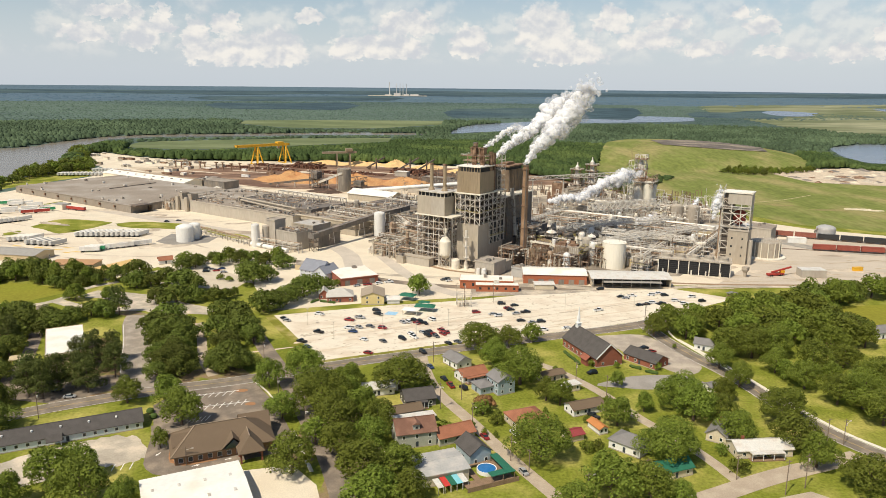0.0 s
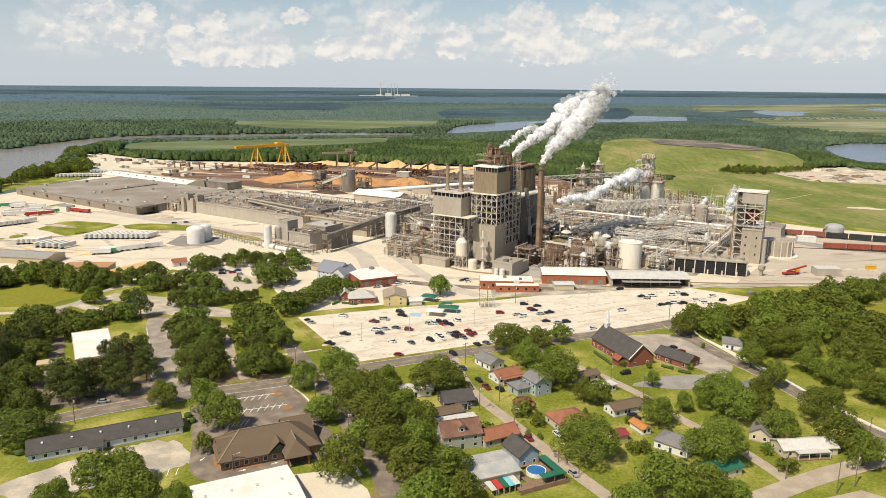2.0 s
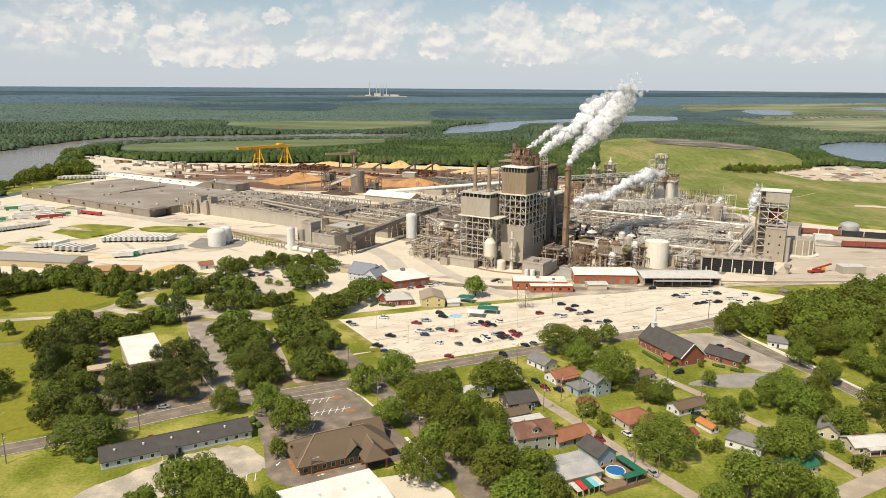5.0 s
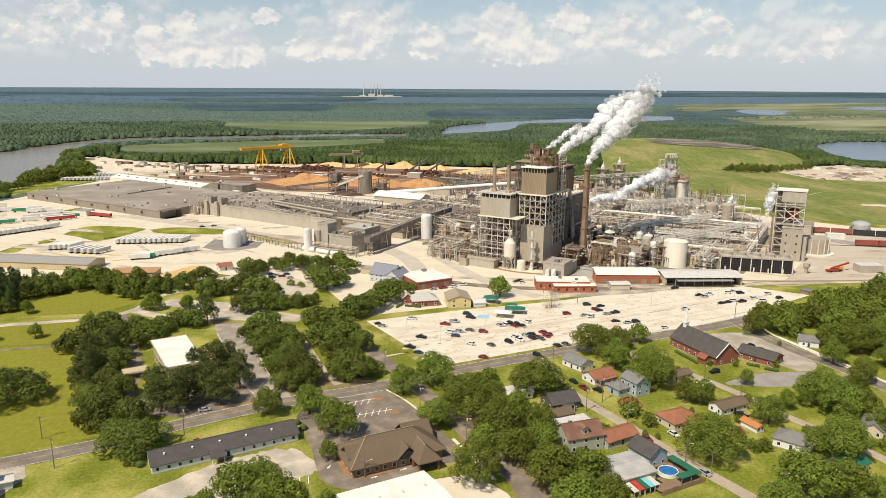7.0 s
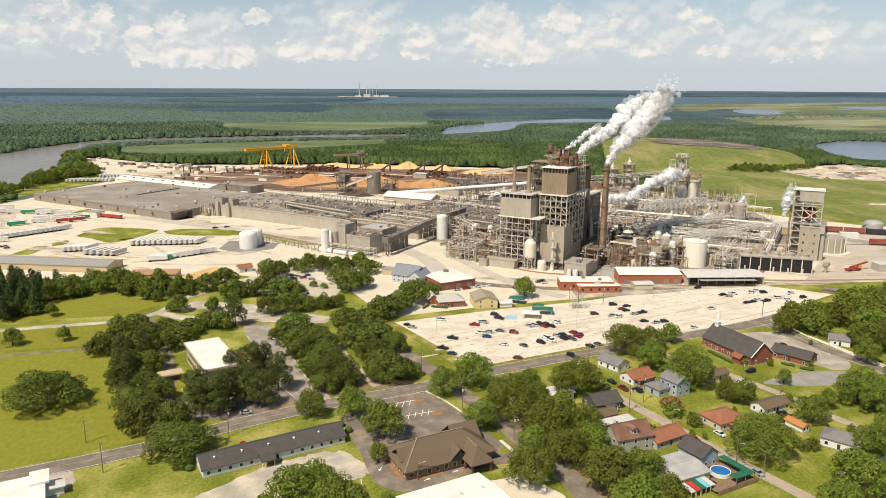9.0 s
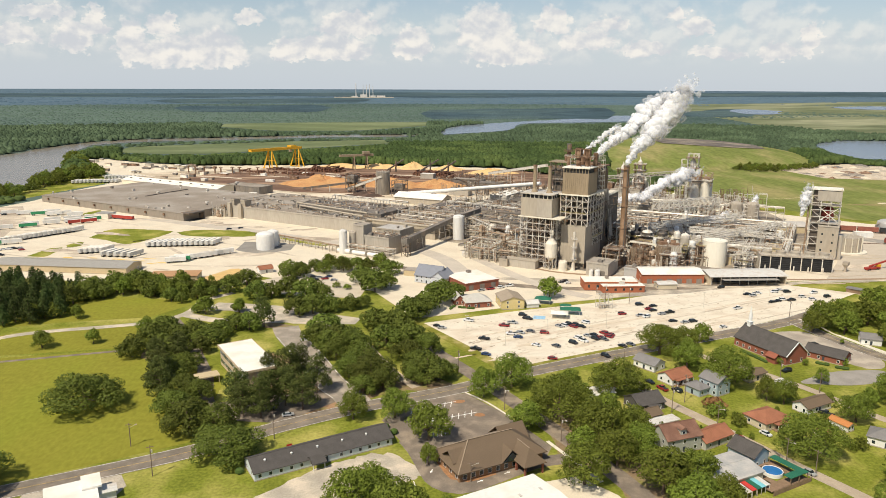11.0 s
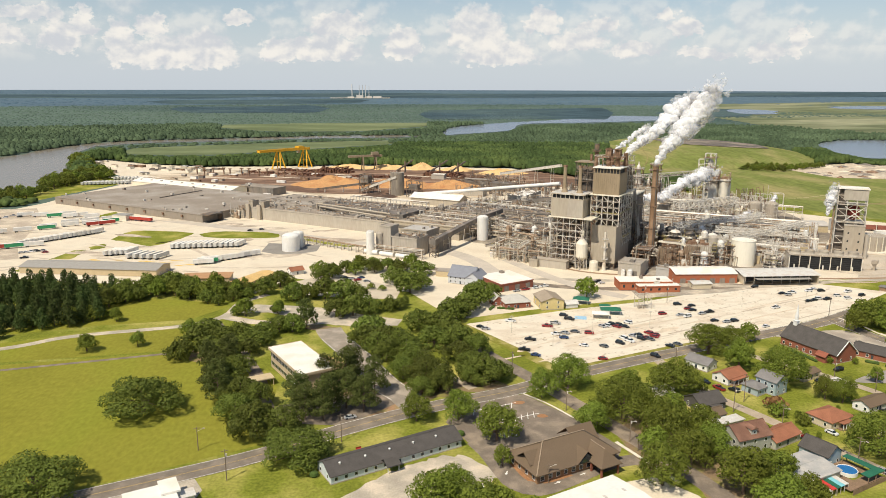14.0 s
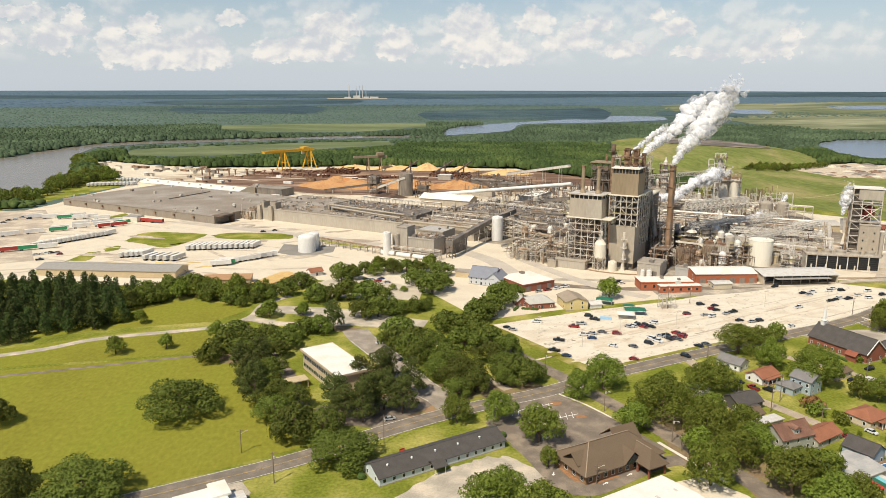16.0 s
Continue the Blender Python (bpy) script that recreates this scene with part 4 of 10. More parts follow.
# ---------------------------------------------------------------- mill builders
def building(name, u0, u1, v0, v1, h, wall, roof, label, units=0, seed=1, z=0.0, parapet=0.8, xy=None, yaw=MILL_YAW, category="building", doors=0, bands=0, windows=0, clutter=0):
    """A flat-roofed block on the mill grid, or at xy with its own yaw."""
    rng = random.Random(seed)
    cx, cy = xy or ml((u0 + u1) / 2, (v0 + v1) / 2)
    L, W = abs(u1 - u0), abs(v1 - v0)
    t = thing(name, cx, cy, yaw, label, category, z=z)
    part("wall", Geo().box(-L / 2, L / 2, -W / 2, W / 2, 0, h), wall, t)
    part("roof", Geo().box(-L / 2 - 0.1, L / 2 + 0.1, -W / 2 - 0.1, W / 2 + 0.1, h + 0.02, h + 0.35), roof, t)
    if parapet:
        p = Geo()
        for s in (-1, 1):
            p.box(-L / 2 - 0.25, L / 2 + 0.25, s * (W / 2 + 0.2) - 0.12, s * (W / 2 + 0.2) + 0.12, h - 0.3, h + parapet)
            p.box(s * (L / 2 + 0.2) - 0.12, s * (L / 2 + 0.2) + 0.12, -W / 2, W / 2, h - 0.3, h + parapet - 0.02)
        part("parapet", p, wall, t)
    for k in range(units):
        a, b, c = rng.uniform(1.2, 3.5), rng.uniform(1.2, 3.0), rng.uniform(0.8, 2.2)
        x, y = rng.uniform(-L / 2 + 3, L / 2 - 3), rng.uniform(-W / 2 + 2, W / 2 - 2)
        if k % 4 == 3:
            part("roof_vent", Geo().tube((x, y, h + 0.3), (x, y, h + 0.3 + c), 0.7, 0.7, 10).tube((x, y, h + 0.3 + c), (x, y, h + 0.8 + c), 1.0, 0.6, 10), STEEL, t)
        else:
            part("roof_unit", Geo().box(x - a / 2, x + a / 2, y - b / 2, y + b / 2, h + 0.3, h + 0.3 + c).box(x - a * 0.3, x + a * 0.3, y - b * 0.3, y + b * 0.3, h + 0.3 + c, h + 0.5 + c), rng.choice((GREYW, STEEL, PANEL_D)), t)
    for material, share in ((STEEL, 0.14), (PIPER, 0.36), (PANEL_D, 0.28), (PANEL, 0.22)) if clutter else ():
        g = Geo()
        for k in range(int(clutter * share)):
            x, y, c = rng.uniform(-L / 2 + 1, L / 2 - 1), rng.uniform(-W / 2 + 1, W / 2 - 1), rng.uniform(0.4, 1.6)
            kind = rng.random()
            if kind < 0.45:
                a, b = rng.uniform(0.6, 2.4), rng.uniform(0.6, 2.0)
                g.box(x - a / 2, x + a / 2, y - b / 2, y + b / 2, h + 0.3, h + 0.3 + c)
            elif kind < 0.75:
                e = max(-L / 2 + 1, min(L / 2 - 1, x + rng.uniform(-22, 22)))
                g.beam((x, y, h + 0.4 + c), (e, y, h + 0.4 + c), 0.45).beam((x, y, h), (x, y, h + 0.4 + c), 0.3).beam((e, y, h), (e, y, h + 0.4 + c), 0.3)
            elif kind < 0.9:
                e = max(-W / 2 + 1, min(W / 2 - 1, y + rng.uniform(-16, 16)))
                g.beam((x, y, h + 0.4 + c), (x, e, h + 0.4 + c), 0.45)
                g.beam((x, y, h), (x, y, h + 0.4 + c), 0.3)
            else:
                g.tube((x, y, h), (x, y, h + 1 + 2 * c), 0.4, 0.4, 7)
        tagged(part("roof_clutter", g, material, t), kind="stuff")
    for k in range(doors):
        x = -L / 2 + L * (k + 0.5) / doors
        part("door", Geo().box(x - 1.7, x + 1.7, -W / 2 - 0.08, -W / 2 + 0.05, 0, min(4.2, h * 0.7)), PANEL_D, t)
    for k in range(windows):
        x = -L / 2 + L * (k + 0.5) / windows
        part("window", Geo().box(x - 0.7, x + 0.7, -W / 2 - 0.06, -W / 2 + 0.05, h * 0.35, h * 0.7), GLASS, t)
    for k in range(bands):
        zz = h * (k + 1) / (bands + 1)
        part("wall_band", Geo().box(-L / 2 - 0.07, L / 2 + 0.07, -W / 2 - 0.07, W / 2 + 0.07, zz - 0.2, zz + 0.2), PANEL_D, t)
    return t


def steel_frame(g, x0, x1, y0, y1, z0, z1, nx, ny, nz, w=0.5, brace=True, inner=False):
    xs = [x0 + (x1 - x0) * i / nx for i in range(nx + 1)]
    ys = [y0 + (y1 - y0) * i / ny for i in range(ny + 1)]
    zs = [z0 + (z1 - z0) * i / nz for i in range(nz + 1)]
    for i, x in enumerate(xs):
        for j, y in enumerate(ys):
            if inner or i in (0, nx) or j in (0, ny):
                g.box(x - w / 2, x + w / 2, y - w / 2, y + w / 2, z0, z1)
    for z in zs[1:]:
        for x in xs if inner else (x0, x1):
            g.beam((x, y0, z), (x, y1, z), w * 0.8, w)
        for y in ys if inner else (y0, y1):
            g.beam((x0, y, z), (x1, y, z), w * 0.8, w)
    if brace:
        for k in range(nz):
            for i in range(nx):
                if (i + k) % 2 == 0:
                    a, b = (xs[i], xs[i + 1]) if k % 2 else (xs[i + 1], xs[i])
                    for y in (y0, y1):
                        g.beam((a, y, zs[k]), (b, y, zs[k + 1]), w * 0.55)
            for j in range(ny):
                if (j + k) % 2 == 0:
                    a, b = (ys[j], ys[j + 1]) if k % 2 else (ys[j + 1], ys[j])
                    for x in (x0, x1):
                        g.beam((x, a, zs[k]), (x, b, zs[k + 1]), w * 0.55)
    return g


def railing(g, x0, x1, y0, y1, z, h=1.1, w=0.09):
    for a, b in (((x0, y0), (x1, y0)), ((x1, y0), (x1, y1)), ((x1, y1), (x0, y1)), ((x0, y1), (x0, y0))):
        for k in (0.55, 1.0):
            g.beam((*a, z + h * k), (*b, z + h * k), w)
        n = max(1, int(math.dist(a, b) / 2.5))
        for i in range(n):
            p = (a[0] + (b[0] - a[0]) * i / n, a[1] + (b[1] - a[1]) * i / n)
            g.beam((*p, z), (*p, z + h), w)
    return g


def tank(x, y, r, h, material, label, roof="cone", name="storage_tank", group="", stair=True, z=0.0, bands=2, n=28):
    t = thing(name, x, y, RNG.uniform(0, 360), label, "tank", group, z=z)
    g = Geo().lathe([(r, 0), (r, h)], n)
    part("shell", g, material, t, smooth=False)
    for k in range(bands):
        zz = h * (k + 1) / (bands + 1)
        part("hoop", Geo().lathe([(r + 0.03, zz), (r + 0.1, zz + 0.05), (r + 0.1, zz + 0.2), (r + 0.03, zz + 0.25)], n), material, t)
    if roof == "cone":
        part("roof", Geo().lathe([(r + 0.15, h), (r + 0.15, h + 0.15), (0.5, h + r * 0.16)], n), material, t)
    elif roof == "dome":
        part("roof", Geo().lathe([(r * math.cos(a), h + r * 0.42 * math.sin(a)) for a in (0, 0.3, 0.6, 0.9, 1.2, 1.5)], n), material, t)
    else:
        part("roof", Geo().lathe([(r * 0.98, h - 0.5), (r * 0.98, h - 0.3)], n), STEEL_D, t)
    rl = Geo()
    m = max(10, int(r * 2.2))
    pts = [((r - 0.1) * math.cos(2 * math.pi * k / m), (r - 0.1) * math.sin(2 * math.pi * k / m)) for k in range(m)]
    for a, b in zip(pts, pts[1:] + pts[:1]):
        rl.beam((*a, h + 1.1), (*b, h + 1.1), 0.08)
        rl.beam((*a, h), (*a, h + 1.1), 0.08)
    part("railing", rl, STEEL, t)
    if stair:
        s = Geo()
        n_, turn_ = 24, 1.5 * min(1.6, 9 / r)
        sv = []
        for k in range(n_ + 1):
            a = -2.0 + turn_ * k / n_
            for rr, dz in ((r + 0.1, -0.2), (r + 1.0, -0.2), (r + 1.0, 0.9), (r + 0.1, 0.0)):
                sv.append((rr * math.cos(a), rr * math.sin(a), max(0, h * k / n_ + dz)))
        s.add(sv, [(4 * k + j, 4 * k + (j + 1) % 4, 4 * k + 4 + (j + 1) % 4, 4 * k + 4 + j) for k in range(n_) for j in range(4)])
        part("stair", s, STEEL, t)
    part("nozzle", Geo().tube((r * 0.4, 0, h), (r * 0.4, 0, h + 1.4), 0.35, 0.35, 8), STEEL, t)
    return t


def pipe_rack(u0, v0, u1, v1, h, w, tiers, label, seed, mats=(STEEL, PIPEW, PIPEW, PIPER), pipes=5, z=0.0, truss=False):
    """Legs, cross beams and pipes on tiers, from one point of the mill grid to another."""
    rng = random.Random(seed)
    x0, y0 = ml(u0, v0)
    x1, y1 = ml(u1, v1)
    L = math.hypot(x1 - x0, y1 - y0)
    t = thing("pipe_rack", x0, y0, math.degrees(math.atan2(y1 - y0, x1 - x0)), label, "pipe rack", "pipe racks", z=z)
    g = Geo()
    n = max(2, int(L / 7))
    levels = [h * (k + 1.6) / (tiers + 0.6) for k in range(tiers)]
    for i in range(n + 1):
        x = L * i / n
        for s in (-1, 1):
            g.box(x - 0.22, x + 0.22, s * w / 2 - 0.22, s * w / 2 + 0.22, 0, h + 0.6)
        for zz in levels:
            g.beam((x, -w / 2, zz), (x, w / 2, zz), 0.35, 0.45)
        if i < n and i % 2 == 0:
            for s in (-1, 1):
                g.beam((x, s * w / 2, 0.2), (L * (i + 1) / n, s * w / 2, levels[0]), 0.22)
    for zz in levels:
        for s in (-1, 1):
            g.beam((0, s * w / 2, zz), (L, s * w / 2, zz), 0.3, 0.4)
    if truss:
        for s in (-1, 1):
            g.beam((0, s * w / 2, h + 3), (L, s * w / 2, h + 3), 0.35)
            for i in range(n):
                a, b = L * i / n, L * (i + 1) / n
                g.beam((a, s * w / 2, h), ((a + b) / 2, s * w / 2, h + 3), 0.22)
                g.beam(((a + b) / 2, s * w / 2, h + 3), (b, s * w / 2, h), 0.22)
    part("rack_frame", g, mats[0], t)
    for zz in levels:
        for k in range(pipes):
            if rng.random() < 0.2:
                continue
            r = rng.choice((0.14, 0.18, 0.25, 0.32, 0.45))
            y = -w / 2 + w * (k + 0.5) / pipes
            a, b = (0, L) if rng.random() < 0.6 else sorted((rng.uniform(0, L), rng.uniform(0, L)))
            if b - a < 4:
                a, b = 0, L
            pg = Geo().tube((a, y, zz + 0.25 + r), (b, y, zz + 0.25 + r), r, r, 6)
            if rng.random() < 0.5:
                e = rng.choice((a, b))
                pg.tube((e, y, zz + 0.25 + r), (e, y, max(0.2, zz - rng.uniform(2, 5))), r, r, 6)
            part("pipe", pg, rng.choice(mats[1:]), t)
    return t


def vessel_group(kind, seed):
    """One process unit with its platforms and pipes, standing at the origin."""
    rng = random.Random(seed)
    t = thing("process_unit", 0, 0, 0, "grimy process unit with vessels, platforms and pipes", "process unit", "process units")
    w, d, h = rng.uniform(7, 12), rng.uniform(6, 10), rng.uniform(7, 15)
    part("steel_frame", steel_frame(Geo(), -w / 2, w / 2, -d / 2, d / 2, 0, h, 2, 2, rng.choice((2, 3)), 0.32, True), rng.choice((STEEL, PIPEW, STEEL, STEEL_D)), t)
    for k in range(rng.choice((2, 3))):
        zz = h * (k + 1) / 3
        part("platform", Geo().box(-w / 2 - 0.8, w / 2 + 0.8, -d / 2 - 0.8, d / 2 + 0.8, zz - 0.12, zz + 0.1), rng.choice((STEEL_D, STEEL, ROOFD)), t)
    part("railing", railing(Geo(), -w / 2 - 0.8, w / 2 + 0.8, -d / 2 - 0.8, d / 2 + 0.8, h + 0.1), rng.choice((STEEL, RAIL_Y, STEEL)), t)
    for k in range(rng.choice((2, 3, 4))):
        x, y, r, hh = rng.uniform(-w / 3, w / 3), rng.uniform(-d / 3, d / 3), rng.uniform(1.0, 2.4), h * rng.uniform(0.6, 1.35)
        part("vessel", Geo().lathe([(r * 0.7, 0.3), (r, 0.9), (r, hh), (r * 0.75, hh + r * 0.4), (0.25, hh + r * 0.6)], 14, x, y), rng.choice((PIPEW, CONC_T, GREYW, PANEL_D, CREAM)), t)
    for material in (PIPEW, PIPER):
        g = Geo()
        for k in range(5):
            a = Vector((rng.uniform(-w / 2, w / 2), rng.uniform(-d / 2, d / 2), rng.uniform(1, h)))
            b = a + Vector(rng.choice(((1, 0, 0), (0, 1, 0), (0, 0, 1), (1, 0, 0)))) * rng.uniform(4, 9)
            r = rng.uniform(0.15, 0.45)
            g.tube(a, b, r, r, 6).tube(b, b + Vector((0, 0, -min(3.0, b.z - 0.3))), r, r, 6)
        tagged(part("pipework", g, material, t), kind="stuff")
    return t


def conveyor(a, b, w, material, label, posts=4, tube=False, name="conveyor"):
    a, b = Vector(a), Vector(b)
    t = thing(name, a.x, a.y, 0, label, "conveyor")
    d = b - a
    o = Vector((0, 0, a.z))
    if tube:
        part("gallery", Geo().tube(o, o + d, w / 2, w / 2, 14), material, t)
    else:
        part("gallery", Geo().beam(o, o + d, w, w * 1.05), material, t)
        part("gallery_roof", Geo().beam(o + Vector((0, 0, w * 0.56)), o + d + Vector((0, 0, w * 0.56)), w * 1.15, 0.15), ROOFD, t)
    side = Vector((-d.y, d.x, 0)).normalized() * w * 0.55
    for k in range(posts):
        p = o + d * ((k + 0.5) / posts)
        g = Geo()
        for s in (-1, 1):
            g.beam(p + side * s - Vector((0, 0, w * 0.4)), Vector((p.x + side.x * s * 1.8, p.y + side.y * s * 1.8, 0)), 0.4)
        if p.z > 6:
            g.beam(p - side - Vector((0, 0, p.z * 0.5)), p + side - Vector((0, 0, p.z * 0.5)), 0.3)
        part("trestle", g, STEEL, t)
    return t


# ---------------------------------------------------------------- boiler houses
def boiler_house():
    x, y = ml(0, 0)
    t = thing("boiler_house", x, y, MILL_YAW, "tall grey-brown boiler house with open steelwork and bronze upper cladding", "boiler house")
    part("lower_wall", Geo().box(-18, -0.6, 0.3, 34, 4, 30), PANEL, t, "plain weathered grey-tan cladding")
    part("plinth", steel_frame(Geo(), -17.5, -1, 0.8, 33, 0, 4, 5, 6, 1, 0.5, False), STEEL_D, t)
    part("plinth_plant", Geo().box(-16, -2, 2.5, 32, 0, 3.9), PANEL_D, t)
    for k in range(9):
        part("panel_seam", Geo().box(-18 + 17.4 * (k + 0.5) / 9 - 0.06, -18 + 17.4 * (k + 0.5) / 9 + 0.06, 0.24, 0.32, 4, 30), PANEL, t)
    # closed black panel: the bay's inner shade is put into its colour
    part("louvre_bay", Geo().box(-0.62, -0.3, 14, 33.8, 15, 29.6), BLACKL, t, "black panel standing in for the shade of an open bay in the side wall")
    part("bay_frame", steel_frame(Geo(), -0.3, 0.5, 14, 34, 14.6, 30, 1, 4, 3, 0.4), STEEL, t, "braced steelwork across the open bay")
    part("bay_rail", railing(Geo(), -0.2, 0.9, 14, 34, 20, 1.1, 0.1), RAIL_Y, t)
    # dark brown casing, set against the pale frame
    part("boiler_casing", Geo().box(-15, -4, 4, 30, 30, 50), mat("dark_casing", (0.12, 0.1, 0.082), 0.85, 0.1, 0.3, 0.2, 1.5), t)
    part("steel_frame", steel_frame(Geo(), -19, 0.6, -0.3, 34, 30, 51, 5, 6, 5, 0.55), STEEL, t, "grey braced steelwork")
    for k in range(1, 5):
        z = 30 + 4.2 * k
        part("gallery_floor", Geo().box(-19.3, 0.9, -0.6, 34.3, z - 0.1, z + 0.08), STEEL_D, t)
        part("gallery_rail", railing(Geo(), -19.3, 0.9, -0.6, 34.3, z, 1.1, 0.08), RAIL_Y if k == 2 else STEEL, t)
    part("deck", Geo().box(-20.5, 1.2, -1.2, 35, 50.8, 51.5), CREAM, t, "pale concrete deck edge")
    part("upper_wall", Geo().box(-18.5, -0.2, 0.6, 19, 51.5, 66), PANEL_B, t, "bronze-brown ribbed cladding")
    for k in range(13):
        xx = -18.5 + 18.3 * (k + 0.5) / 13
        part("rib", Geo().box(xx - 0.1, xx + 0.1, 0.45, 0.62, 51.5, 66), PANEL_B, t)
    part("vent_band", Geo().box(-17.6, -1.2, 1.4, 18.2, 66, 69), BLACKL, t, "dark open vent band")
    for k in range(9):
        xx = -18.2 + 17.7 * k / 8
        part("post", Geo().box(xx - 0.2, xx + 0.2, 0.8, 1.2, 66, 69.2), PANEL_B, t)
    part("cap_roof", Geo().box(-19, 0.3, 0.1, 19.4, 69.2, 69.9), WHITER, t, "pale flat cap roof")
    for u, v, r, z0, h in ((-11.5, 11, 1.7, 69.9, 12.5), (-5.5, 12, 1.7, 69.9, 12), (-1.2, 16, 1.3, 66, 13), (-13, 24, 1.5, 51.5, 29), (-3, 23, 1.3, 51.5, 26)):
        part("exhaust_pipe", Geo().tube((u, v, z0), (u, v, z0 + h), r, r, 14).tube((u, v, z0 + h - 1.2), (u, v, z0 + h), r + 0.25, r + 0.25, 14).tube((u, v, z0 + h * 0.45), (u, v, z0 + h * 0.45 + 0.6), r + 0.2, r + 0.2, 14), RUST, t, "rust-brown exhaust pipe")
    for u, v in ((-11.5, 11), (-5.5, 12)):
        part("exhaust_head", Geo().box(u - 2.3, u + 2.3, v - 2.3, v + 2.3, 77.2, 77.5).box(u - 2.0, u - 1.2, v - 2.0, v + 2.0, 77.5, 81.2).box(u + 1.2, u + 2.0, v - 2.0, v + 2.0, 77.5, 81.2).box(u - 2.4, u + 2.4, v - 2.4, v + 2.4, 81.2, 81.7), RUST, t, "rust-stained boxed exhaust head")
    part("crown_rail", railing(Geo(), -21, -1, 8.2, 17, 76, 1.1, 0.12), STEEL, t)
    part("crown_deck", Geo().box(-21, -1, 8.2, 17, 75.7, 76), RUST, t)
    part("top_frame", steel_frame(Geo(), -15, -2, 8, 24, 69.8, 77, 2, 2, 2, 0.35), RUST, t, "rusty steelwork round the exhausts")
    part("rear_house", Geo().box(-15, -3, 20, 33, 51.5, 66), mat("soot_panel", (0.13, 0.11, 0.09), 0.8, 0.1, 0.25, 0.2, 1.0), t, "dark sooty casing round the exhausts")
    part("stair_tower", steel_frame(Geo(), -2.5, 0.8, 28, 32.5, 51, 76, 1, 1, 7, 0.26), STEEL, t, "slim grey stair tower")
    part("corner_pipe", Geo().tube((-20.8, -1.2, 0), (-20.8, -1.2, 36), 0.5, 0.5, 10), PIPEW, t)
    # rear precipitator block
    dark = mat("dark_casing", (0.12, 0.1, 0.082))
    part("rear_wall", Geo().box(-27, -13.6, 64, 86, 40, 61), mat("sooty_brick", (0.17, 0.125, 0.085), 0.85, 0.1, 0.3, 0.15, 1.0, stretch=(1, 1, 0.3), second=(0.24, 0.17, 0.11)), t, "brown sooty cladding of the rear tower")
    for k in range(6):
        part("rear_rib", Geo().box(-13.6, -13.3, 65 + 4 * k - 0.2, 65 + 4 * k + 0.2, 40, 61), STEEL_D, t)
    part("rear_vent", Geo().box(-26, -14.4, 65, 85, 61, 63.2), BLACKL, t)
    part("rear_crown", Geo().box(-28, -12.8, 63, 87, 63.2, 64.2).box(-24, -18, 68, 80, 64.2, 66), RUST, t, "rust-stained cap of the rear tower")
    part("rear_casing", Geo().box(-22, -4.4, 46, 85, 0, 43.5), mat("grimy_wall", (0.23, 0.2, 0.165), 0.85, 0.1, 0.3, 0.1, 0.8, stretch=(1, 1, 0.2), second=(0.16, 0.135, 0.11)), t, "grimy grey lower wall behind the stack")
    part("rear_deck", Geo().box(-24, -3.6, 34.5, 86, 43.6, 44.3), CREAM, t, "pale concrete deck edge")
    part("rear_rail", railing(Geo(), -24, -3.8, 34.5, 86, 44.3), STEEL, t)
    part("rear_frame", steel_frame(Geo(), -18, 2, 35, 62, 0, 43, 3, 3, 7, 0.4), STEEL_D, t)
    part("rear_duct", Geo().beam((-3, 50, 50), (-1, 50, 36), 2.2).beam((-1, 50, 36), (3, 46, 16), 2.4), mat("pale_duct", (0.36, 0.33, 0.28), 0.7, 0.15, 0.2, 0.3, 2.0), t, "grey duct sloping down the rear")
    # black slab on the solid wall, coloured as the shade of an opening
    part("side_opening", Geo().box(-4.42, -4.2, 56, 66, 12, 26), BLACKL, t)
    return t


boiler_house()


